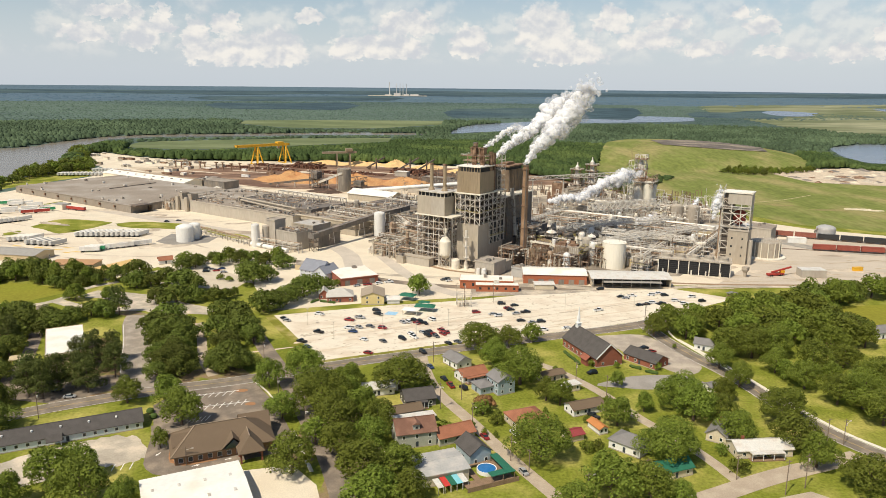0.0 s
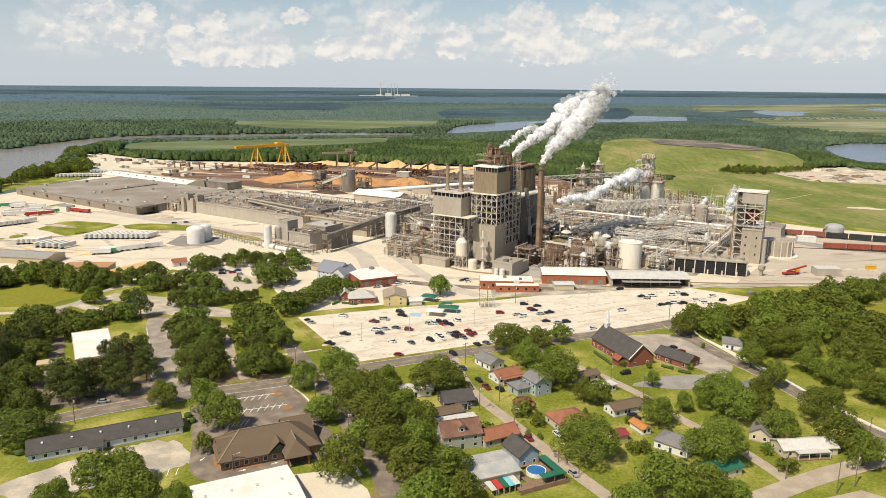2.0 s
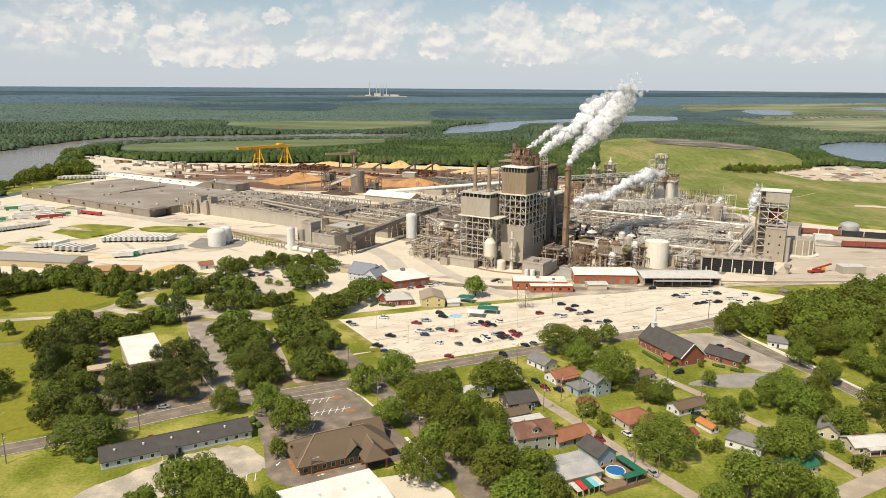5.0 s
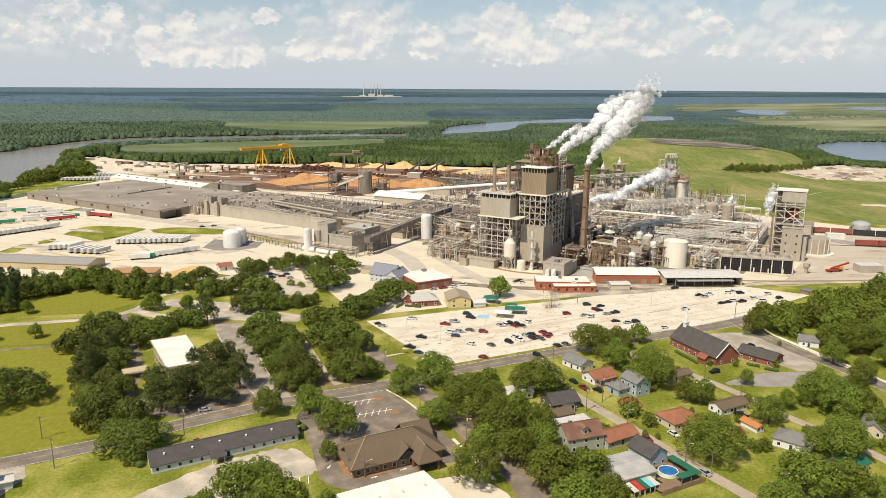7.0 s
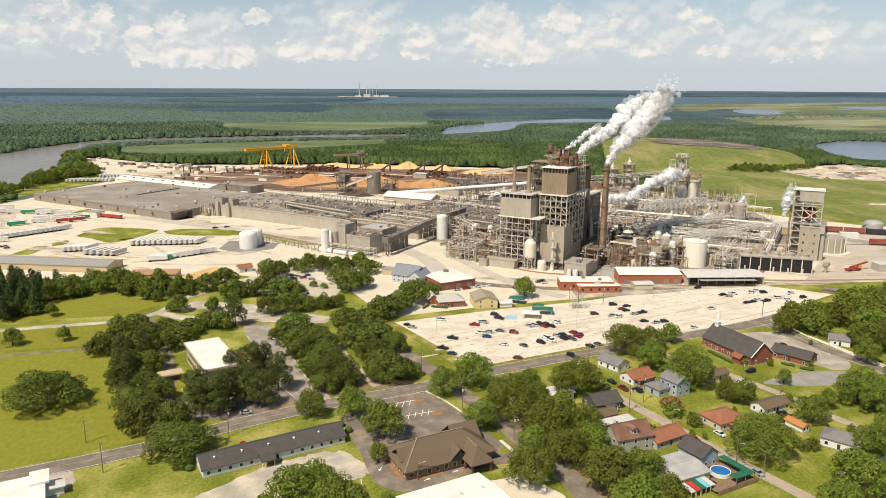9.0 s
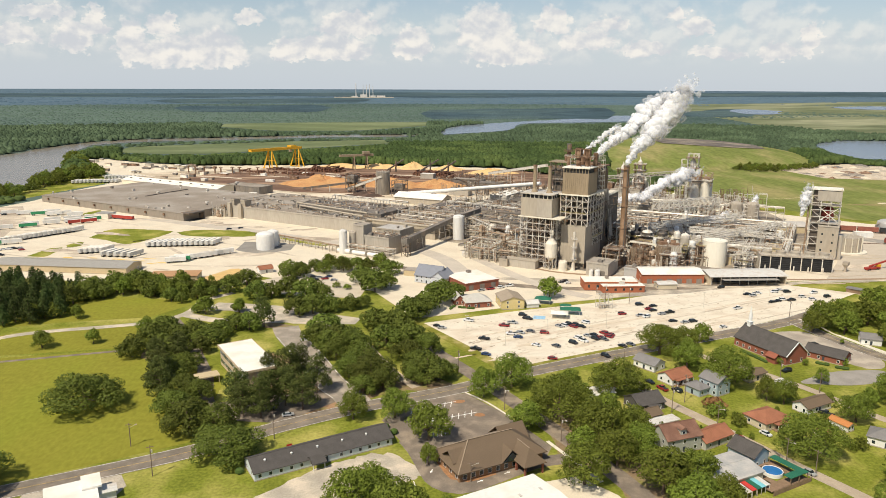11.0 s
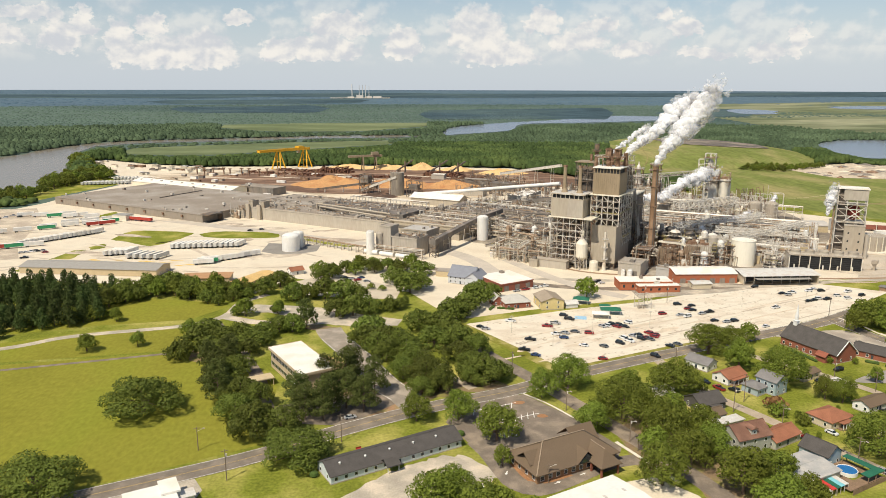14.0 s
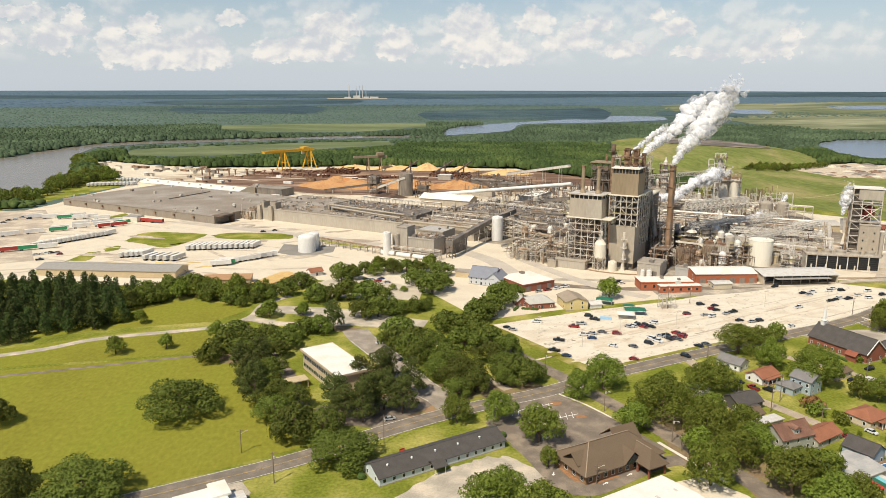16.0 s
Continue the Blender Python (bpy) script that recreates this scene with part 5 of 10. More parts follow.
def boiler_two():
    x, y = ml(-44, -11)
    t = thing("second_boiler_house", x, y, MILL_YAW, "grey boiler house raised on open steelwork with twin stacks", "boiler house")
    part("upper_wall", Geo().box(0, 23, 0, 17, 35.5, 48.5), PANEL, t, "weathered grey-tan cladding")
    part("side_panel", Geo().box(12, 22.6, -0.12, 0.05, 36, 47.5), GREYW, t, "paler replaced cladding")
    part("vent_band", Geo().box(0.8, 22.2, 0.8, 16.2, 48.5, 51), BLACKL, t)
    part("roof_post_frame", steel_frame(Geo(), 0.3, 22.7, 0.3, 16.7, 48.5, 51.2, 7, 4, 1, 0.4, False), STEEL, t)
    part("cap_roof", Geo().box(-0.8, 23.8, -0.8, 17.8, 51.2, 51.8), STEEL, t, "pale roof slab")
    part("steel_frame", steel_frame(Geo(), 0.3, 23, 0, 17, 0, 35.5, 5, 4, 8, 0.42), STEEL, t, "grey braced steelwork")
    part("inner_frame", steel_frame(Geo(), 2, 21, 1.5, 15.5, 0, 34.5, 6, 3, 11, 0.25), PIPER, t, "rusty inner steelwork")
    part("casing", Geo().box(4, 18, 4, 14, 6, 35), mat("dark_casing", (0.12, 0.1, 0.082)), t)
    part("deck", Geo().box(-1.5, 30, -1.2, 18, 35, 35.6), CREAM, t)
    for k in (1, 3, 5):
        part("gallery_floor", Geo().box(-0.3, 23.3, -0.4, 17.4, 35.5 * k / 7 - 0.1, 35.5 * k / 7 + 0.1), STEEL_D, t)
        part("gallery_rail", railing(Geo(), -0.3, 23.3, -0.4, 17.4, 35.5 * k / 7 + 0.1), STEEL, t)
    for u in (6.5, 17.5):
        part("flue", Geo().tube((u, 8, 54.5), (u, 8, 70), 1.25, 1.25, 14).tube((u, 8, 51.8), (u, 8, 54.5), 2.4, 1.25, 14), PANEL_B, t, "brown steel stack")
        part("stack_rim", Geo().tube((u, 8, 69.4), (u, 8, 70.4), 1.5, 1.5, 14), RUST, t)
    part("base_building", Geo().box(-8, 15, -7, -1, 0, 5.5), GREYW, t)
    part("base_roof", Geo().box(-8.3, 15.3, -7.3, -0.8, 5.5, 5.9), PANEL, t)
    return t


boiler_two()


def chimney():
    x, y = 57.2, 508
    t = thing("smoke_stack", x, y, 0, "tall rust-brown steel smoke stack", "smoke stack")
    part("shaft", Geo().lathe([(2.5, 0), (2.3, 30), (2.05, 68.5)], 20), mat("stack_brown", (0.27, 0.17, 0.1), 0.8, 0.1, 0.2, 0.1, 1.0, second=(0.33, 0.22, 0.14)), t)
    for z in (24, 40, 54, 66):
        part("ring", Geo().lathe([(2.3, z), (2.75, z + 0.1), (2.75, z + 0.4), (2.3, z + 0.5)], 20), RUST, t)
    part("rim", Geo().lathe([(2.1, 68.3), (2.3, 68.4), (2.3, 69.3), (2.1, 69.4)], 20), STEEL_D, t)
    part("ladder", Geo().box(-0.3, 0.3, -2.75, -2.5, 3, 67), STEEL_D, t)


chimney()


def leg_silo(x, y, r, label):
    t = thing("leg_silo", x, y, 10, label, "silo")
    part("shell", Geo().lathe([(0.8, 5.2), (r, 8.6), (r, 18), (r * 0.55, 20.5), (1.0, 21.5)], 22), CREAM, t)
    g = Geo()
    for k in range(8):
        a = 2 * math.pi * k / 8
        g.beam((r * math.cos(a), r * math.sin(a), 0), (r * math.cos(a), r * math.sin(a), 9.5), 0.4)
        b = 2 * math.pi * (k + 1) / 8
        g.beam((r * math.cos(a), r * math.sin(a), 0.5), (r * math.cos(b), r * math.sin(b), 6.5), 0.2)
    part("leg_frame", g, STEEL, t)
    part("filter", Geo().lathe([(0.9, 21), (0.9, 23.5), (1.5, 24), (1.5, 26.5), (0.5, 27.5), (0.4, 29)], 14), CREAM, t)
    part("railing", railing(Geo(), -2.6, 2.6, -2.6, 2.6, 21), STEEL, t)


leg_silo(1.1, 489, 4.0, "cream storage silo on a ring of steel legs")
tank(8.5, 483.5, 3.0, 6.0, CREAM, "small cream storage tank", "dome", stair=False, bands=1)
t_ = thing("vent_column", 15.5, 483, 0, "slim grey-tan vent column with small platforms", "vent column")
part("pipe", Geo().tube((0, 0, 0), (0, 0, 27), 0.75, 0.75, 12).tube((0, 0, 0), (0, 0, 5), 1.5, 1.1, 12), PIPEW, t_)
for z_ in (8, 16, 22):
    part("platform", railing(Geo().box(-1.8, 1.8, -1.6, 1.6, z_ - 0.1, z_ + 0.1), -1.8, 1.8, -1.6, 1.6, z_), STEEL, t_)

# front blocks
building("annex", 6, 21, -14, 1, 9, GREYW, ROOFG, "plain grey annex at the foot of the boiler house", 3, 3, doors=2)
building("annex", 14.5, 20, 3, 11, 6.5, GREYW, ROOFG, "small grey annex with a stepped roof", 1, 4)
building("pump_house", 29, 38, -5, 2, 6, mat("pale_grey_wall", (0.42, 0.41, 0.38), 0.8, 0, 0.1, 0.2, 2.0), ROOFG, "pale grey flat-roofed pump house", 2, 5)
building("switch_house", -55, -49, -21, -15, 5, PANEL, ROOFG, "small tan service building", 1, 6)
for i, (u, v, r, h) in enumerate([(27, 40, 6.8, 11.0), (42.5, 44, 6.2, 13.5), (15, 30, 4.5, 8)]):
    x_, y_ = ml(u, v)
    t_ = tank(x_, y_, r, h, DRUM, "stained brown ribbed process tank with a rusty top", "flat", "process_tank", "process tanks", stair=False, bands=1)
    for k in range(22):
        a_ = 2 * math.pi * k / 22
        part("rib", Geo().box((r + 0.1) * math.cos(a_) - 0.16, (r + 0.1) * math.cos(a_) + 0.16, (r + 0.1) * math.sin(a_) - 0.16, (r + 0.1) * math.sin(a_) + 0.16, 0.3, h), PIPER, t_)
    solid("tank_platform", railing(steel_frame(Geo(), -r * 0.6, r * 0.6, -r * 0.6, r * 0.6, h - 0.6, h + 1.6, 2, 2, 1, 0.3), -r * 0.65, r * 0.65, -r * 0.65, r * 0.65, h + 1.6), RUST, x_, y_, MILL_YAW, "rusty platform over a process tank", "platform")
tank(102, 505, 3.4, 17.5, GREYW, "tall grey process tank with a yellow gallery", "dome", "process_tank", "process tanks", stair=False, bands=3)
tank(119, 493, 8.2, 18.0, mat("pale_cream", (0.82, 0.77, 0.64), 0.5, 0, 0.05, 0.2, 1.5, stretch=(1, 1, 0.2)), "large plain cream storage tank", "cone", bands=0, stair=False)
tank(27, 463, 1.7, 5, WHITET, "small white domed storage tank", "dome", stair=False, bands=1)
tank(56, 461, 1.6, 7, WHITET, "slim white domed storage tank", "dome", stair=False, bands=1)
tank(23.5, 466, 1.4, 4.5, WHITET, "small white domed storage tank", "dome", stair=False, bands=1)
tank(-54, 591, 4.6, 18.5, WHITET, "tall white storage tank", "dome", stair=False)
tank(-145, 544, 3.1, 17.0, WHITET, "tall white storage tank", "dome", stair=False)
tank(-138, 549, 2.8, 15.0, GREYW, "grey storage tank beside a white one", "dome", stair=False)
tank(-206, 562, 6.8, 10.8, WHITET, "broad white storage tank on a grey apron", "dome")
tank(-202, 573, 4.6, 11, WHITET, "white tank standing behind a broader one", "dome", bands=2)
solid("clarifier_slab", Geo().lathe([(14.5, 0), (14.5, 0.9), (0.1, 0.9)], 32), KERB, 241, 531, 0, "pale round concrete slab under a clarifier", "slab")
for k in range(14):
    a_ = 2 * math.pi * k / 14
    solid("clarifier_strut", Geo().box(-0.3, 0.3, -0.25, 0.25, 0.9, 12.2), CREAM, 241 + 10.75 * math.cos(a_), 531 + 10.75 * math.sin(a_), math.degrees(a_), "pale upright strut of a clarifier wall", "strut", "clarifier struts")
tank(241, 531, 10.5, 12.0, CONC_T, "round brown clarifier tank with pale ribs", "flat", "clarifier", bands=1)
rib_thing = thing("clarifier_bridge", 241, 531, 20, "pale lattice bridge across a clarifier", "bridge", z=11.5)
part("truss", steel_frame(Geo(), -10, 10, -1.2, 1.2, 0, 1.6, 9, 1, 1, 0.2), PIPEW, rib_thing)
tank(321, 600, 7.6, 8.6, mat("grey_tank", (0.45, 0.44, 0.42), 0.5, 0.2, 0.1, 0.2, 1.0), "broad grey storage tank by the meadow", "dome")
for x_, y_ in ((213, 658), (226.5, 654)):
    tank(x_, y_, 6.0, 16.5, CONC_T, "tall grey-tan stock tank", "dome", group="stock tanks")

# cooling tower
t_ = thing("cooling_tower", 171, 480, -18, "long cooling tower with dark louvred bays and pale frames", "cooling tower")
part("body", Geo().box(-23, 23, -6, 6, 0, 9), BLACKL, t_, "dark louvred fill")
for k in range(8):
    part("frame_post", Geo().box(-23.2 + 46 * k / 7 - 0.3, -23.2 + 46 * k / 7 + 0.3, -6.4, 6.4, 0, 9.3), PIPEW, t_)
for k in range(7):
    g_ = Geo()
    for j in range(6):
        g_.box(-22.7 + 46 * k / 7, -23.5 + 46 * (k + 1) / 7, -6.35, -6.02, 1.0 + j * 1.3, 1.35 + j * 1.3)
    part("louvre", g_, BLACKL, t_)
part("deck", Geo().box(-23.6, 23.6, -6.8, 6.8, 9.3, 9.8), CONC_T, t_)
part("railing", railing(Geo(), -23.4, 23.4, -6.6, 6.6, 9.8), STEEL, t_)
for k in range(5):
    part("fan_cowl", Geo().lathe([(3.6, 9.8), (3.2, 10.8), (3.4, 12.2), (3.1, 12.2), (2.9, 10.8)], 18, -18.5 + 9.2 * k, 0), GREYW, t_)
    part("supply_pipe", Geo().tube((-20 + 9.2 * k, -7.2, 0), (-20 + 9.2 * k, -7.2, 3.2), 0.5, 0.5, 8), PIPEW, t_)

# elevator tower
t_ = thing("recovery_tower", 209.5, 516, -30, "tall open steel tower with grey cladding above and below", "tower")
part("steel_frame", steel_frame(Geo(), -8, 11, -5, 8, 0, 51, 3, 2, 10, 0.5), STEEL, t_)
part("core_shaft", Geo().box(-7, -1, -3.5, 7, 0, 50), mat("dark_casing", (0.12, 0.1, 0.082)), t_, "dark shaft inside the steelwork")
part("top_wall", Geo().box(-4.5, 11.3, -5.3, 8.3, 42.5, 50), GREYW, t_, "grey clad head house")
part("top_roof", Geo().box(-8.6, 11.8, -5.8, 8.8, 50.4, 51.2), WHITER, t_, "white flat roof")
part("lower_wall", Geo().box(-2, 11.5, -9, 8, 0, 24), PANEL, t_, "tan-grey clad lower block")
part("lower_roof", Geo().box(-2.3, 11.8, -9.3, 8.3, 24, 24.5), GREYW, t_)
part("red_vessel", Geo().lathe([(1.5, 27), (4.6, 30), (4.6, 36), (2.5, 38)], 18, 3, 2), mat("dark_red_paint", (0.2, 0.04, 0.03), 0.6, 0.1, 0.2, 0.4, 2.0), t_, "dark red vessel behind cross bracing")
part("cross_brace", Geo().beam((-3, -5.4, 27), (10.5, -5.4, 38), 0.5).beam((-3, -5.4, 38), (10.5, -5.4, 27), 0.5), PIPEW, t_)
for z_ in (26, 39):
    part("platform", railing(Geo().box(-8.5, 11.5, -5.6, 8.5, z_ - 0.15, z_ + 0.15), -8.5, 11.5, -5.6, 8.5, z_), STEEL, t_)
for k in range(6):
    part("window", Geo().box(0.5 + (k % 2) * 7, 1.5 + (k % 2) * 7, -9.08, -8.95, 6 + (k // 2) * 6, 7.4 + (k // 2) * 6), GLASS, t_)
part("vent_pipe", Geo().tube((-9.6, 1, 0), (-9.6, 1, 44), 0.7, 0.7, 10), PIPER, t_)
part("riser", Geo().tube((13.5, -6, 0), (13.5, -6, 18), 1.4, 1.4, 12), GREYW, t_)

# digester tower and washers at the back
t_ = thing("digester_tower", 193, 716, -30, "tall pale open steel tower round a digester vessel", "tower")
part("steel_frame", steel_frame(Geo(), -5, 5, -5, 5, 0, 58, 2, 2, 12, 0.45), PIPEW, t_)
part("vessel", Geo().lathe([(3, 4), (3, 50), (1, 53)], 16), PIPEW, t_)
for z_ in (22, 33, 44, 54):
    part("platform", railing(Geo().box(-6.5, 6.5, -6.5, 6.5, z_ - 0.1, z_ + 0.1), -6.5, 6.5, -6.5, 6.5, z_), RUST, t_)
part("side_frame", steel_frame(Geo(), -11, -5, -4, 4, 0, 52, 1, 1, 10, 0.35), PIPEW, t_)
t_ = thing("bleach_tower", 190, 684, -30, "cluster of stained pale bleach towers", "tower")
for k, (a, b, r, h) in enumerate(((-6, 0, 4.5, 33), (3, -2, 4.4, 35), (4, 7, 4.8, 32), (-4, 9, 4.0, 34))):
    part("tower_shell", Geo().lathe([(r, 0), (r, h), (r * 0.5, h + 1.5)], 18, a, b), CREAM if k % 2 else PIPEW, t_)
part("top_frame", steel_frame(Geo(), -9, 8, -6, 12, 30, 42, 3, 3, 3, 0.35), PIPER, t_)
part("side_frame", steel_frame(Geo(), -15, -10, -6, 10, 0, 33, 1, 3, 6, 0.35), PIPEW, t_)
part("top_plant", Geo().box(-7, -1, -4, 2, 36, 39.5).box(0, 6, 2, 9, 36, 38).tube((-2, 6, 35), (-2, 6, 45), 0.8, 0.8, 10), RUST, t_)
part("platform", railing(Geo().box(-10, 9, -7, 13, 35.4, 35.7), -10, 9, -7, 13, 35.7), STEEL, t_)
t_ = thing("evaporator_set", 158, 781, -30, "pale evaporator bodies in steelwork", "process unit")
for k in range(4):
    part("vessel", Geo().lathe([(2.2, 2), (2.4, 21 + k), (1.4, 23 + k), (0.3, 24 + k)], 14, -9 + 6 * k, 0), PIPEW, t_)
part("steel_frame", steel_frame(Geo(), -13, 13, -4, 4, 0, 26, 4, 1, 5, 0.4), STEEL, t_)
for x_, y_, h_, n_ in ((141, 776, 36, 3), (153, 757, 43, 4)):
    t_ = thing("lime_tower", x_, y_, -30, "rusty stepped tower with railed platforms and a pale head", "tower", "lime towers")
    part("steel_frame", steel_frame(Geo(), -5, 5, -4, 4, 0, h_, 2, 2, 7, 0.4), RUST, t_)
    part("shaft", Geo().lathe([(3.4, 0), (3.4, h_ * 0.8), (2.2, h_ * 0.9), (2.2, h_ + 3), (0.8, h_ + 5), (0.5, h_ + 8)], 14), PIPEW, t_)
    for j in range(n_):
        zz_ = h_ * (0.55 + 0.45 * j / (n_ - 1))
        part("platform", Geo().box(-6, 6, -5, 5, zz_ - 0.12, zz_ + 0.12), RUST, t_)
        part("railing", railing(Geo(), -6, 6, -5, 5, zz_ + 0.12, 1.2, 0.14), PIPEW, t_)
building("lime_shed", -7, 7, -5, 5, 22, RUST, ROOFD, "rust-stained block beside the lime towers", 2, 83, xy=(122, 768), clutter=12)
t_ = thing("belt_gallery", 70, 700, math.degrees(math.atan2(5, 120)), "long grey lattice belt gallery on tall trestles", "gallery")
g_ = Geo()
for i in range(20):
    a_, b_ = 6.0 * i, 6.0 * (i + 1)
    za_, zb_ = 33 + 7 * a_ / 120, 33 + 7 * b_ / 120
    for y_ in (-1.6, 1.6):
        g_.beam((a_, y_, za_), (b_, y_, zb_), 0.35).beam((a_, y_, za_ + 3.2), (b_, y_, zb_ + 3.2), 0.35).beam((a_, y_, za_), (b_, y_, zb_ + 3.2), 0.25).beam((a_, y_, za_), (a_, y_, za_ + 3.2), 0.25)
part("lattice", g_, STEEL, t_)
part("belt", Geo().beam((0, 0, 33.6), (120, 0, 40.6), 2.4, 0.5), STEEL_D, t_)
for i in range(4):
    x_ = 15 + 30 * i
    part("trestle", Geo().beam((x_, -4, 0), (x_, -1.4, 33 + 7 * x_ / 120), 0.5).beam((x_, 4, 0), (x_, 1.4, 33 + 7 * x_ / 120), 0.5).beam((x_, -2.6, 18), (x_, 2.6, 18), 0.35), STEEL, t_)
building("washer_house", -75, -41, 286, 305, 17, GREYW, ROOFG, "grey washer house at the back of the mill", 5, 8, clutter=40)
building("bleach_plant", -31, 4, 208, 233, 13, PANEL, ROOFG, "tan-grey bleach plant building", 8, 9, clutter=60)
building("grey_shed", 125, 147, 219, 241, 10, GREYW, ROOFG, "plain grey flat-roofed shed", 1, 11)
building("control_house", 49, 67, 163, 179, 9, GREYW, WHITER, "grey control house with a pale roof", 3, 12)
building("pulp_house", -25, 1, 79, 103, 16, PANEL_D, ROOFD, "dark grimy process building", 6, 13, bands=2, clutter=50)
building("lime_house", 93, 113, 101, 117, 8, TAN, ROOFG, "tan flat-roofed process building", 4, 14)
building("service_house", 69, 85, 67, 75, 5, TAN, ROOFG, "low tan service building", 2, 15)
t_ = thing("pale_screen_room", *ml(-53, 313), MILL_YAW, "pale flat-roofed screen room building", "building")
part("wall", Geo().box(-10, 10, -6, 6, 0, 13), PIPEW, t_)
part("roof", Geo().box(-10.3, 10.3, -6.3, 6.3, 13, 13.5), ROOFG, t_)

# pipe racks through the process area
RACKS = [(-11, 64, 109, 80, 12, 6, 3), (-21, 114, 119, 124, 11, 7, 3), (-36, 149, 104, 156, 13, 7, 3), (-41, 184, 109, 189, 12, 8, 3), (-61, 246, 79, 252, 14, 7, 3), (-11, 269, 99, 276, 12, 7, 2),
         (61, 54, 67, 209, 13, 6, 3), (117, 84, 113, 204, 10, 5, 2), (-19, 24, -25, 194, 14, 6, 3), (27, 59, 23, 184, 12, 6, 3), (93, 59, 89, 184, 11, 6, 2), (-57, 44, -57, 134, 15, 6, 3)]
for i, (a, b, c, d, h, w, n) in enumerate(RACKS):
    pipe_rack(a, b, c, d, h, w, n, "galvanised pipe rack carrying lagged and rusty pipes", i, truss=i in (0, 4), pipes=6)
LEFT_RACKS = [(-96, 29, -54, 25, 12, 8, 3), (-92, 9, -52, 7, 12, 8, 3), (-82, -11, -52, -9, 8, 6, 2), (-84, -8, -84, 49, 11, 5, 3), (-64, -14, -64, 45, 12, 6, 3), (-142, 49, -52, 61, 10, 6, 2)]
for i, (a, b, c, d, h, w, n) in enumerate(LEFT_RACKS):
    pipe_rack(a, b, c, d, h, w, n, "tan and rusty pipe rack in front of the boiler houses", 30 + i, (PANEL, PIPEW, PIPER), 5)
UNITS = [vessel_group("unit", 40 + k) for k in range(7)]
UNIT_RNG = random.Random(8)
for k in range(62):
    u_, v_ = UNIT_RNG.uniform(-50, 118), UNIT_RNG.uniform(52, 280)
    if k < 14:
        u_, v_ = UNIT_RNG.uniform(-90, -52), UNIT_RNG.uniform(0, 50)
    elif k < 24:
        u_, v_ = UNIT_RNG.uniform(34, 106), UNIT_RNG.uniform(46, 116)
    x_, y_ = ml(u_, v_)
    if u_ > 70 and v_ > 150 or v_ < 34 and u_ > -56 or math.hypot(x_ - 119, y_ - 493) < 18 or math.hypot(x_ - 57, y_ - 508) < 9 or (y_ < 505 and x_ > 140):
        continue
    s_ = UNIT_RNG.uniform(0.75, 1.15)
    copy_thing(UNITS[k % 7], pose(x_, y_, 0, 0, 0, MILL_YAW + 90 * UNIT_RNG.randint(0, 3)) @ Matrix.Diagonal((s_, s_, s_ * UNIT_RNG.uniform(0.6, 1.05), 1)))
for k, (u_, v_) in enumerate([(-82, 12), (-76, 34), (68, 94), (38, 134), (98, 144), (8, 222), (48, 232)]):
    UNITS[k].matrix_basis = pose(*ml(u_, v_), 0, 0, 0, MILL_YAW)

COL_RNG = random.Random(21)
for k in range(64):
    u_, v_ = COL_RNG.uniform(-45, 118), COL_RNG.uniform(56, 262)
    if k < 14:
        u_, v_ = COL_RNG.uniform(8, 66), COL_RNG.uniform(26, 70)
    elif k < 24:
        u_, v_ = COL_RNG.uniform(-90, -52), COL_RNG.uniform(-2, 50)
    x_, y_ = ml(u_, v_)
    if u_ > 70 and v_ > 150 or math.hypot(x_ - 119, y_ - 493) < 14 or math.hypot(x_ - 57, y_ - 508) < 6 or (y_ < 500 and x_ > 140):
        continue
    r_, h_ = COL_RNG.uniform(0.6, 2.6), COL_RNG.uniform(7, 19)
    g_ = Geo().lathe([(r_ * 0.9, 0), (r_, 0.4), (r_, h_), (r_ * 0.7, h_ + r_ * 0.5), (0.2, h_ + r_ * 0.7)], 14)
    for z_ in (h_ * 0.45, h_ * 0.8):
        g_.lathe([(r_ + 0.02, z_), (r_ + 0.7, z_ + 0.05), (r_ + 0.7, z_ + 0.2), (r_ + 0.02, z_ + 0.25)], 14)
    g_.tube((r_ + 0.3, 0, 0), (r_ + 0.3, 0, h_ + 1.5), 0.2, 0.2, 6).tube((r_ + 0.3, 0, h_ + 1.5), (0, 0, h_ + 1.5), 0.2, 0.2, 6)
    solid("process_column", g_, COL_RNG.choice((PIPEW, WHITET, CREAM, CONC_T, GREYW, PIPER, PIPEW)), x_, y_, COL_RNG.uniform(0, 360), "upright process column with ring platforms", "process column", "process columns")
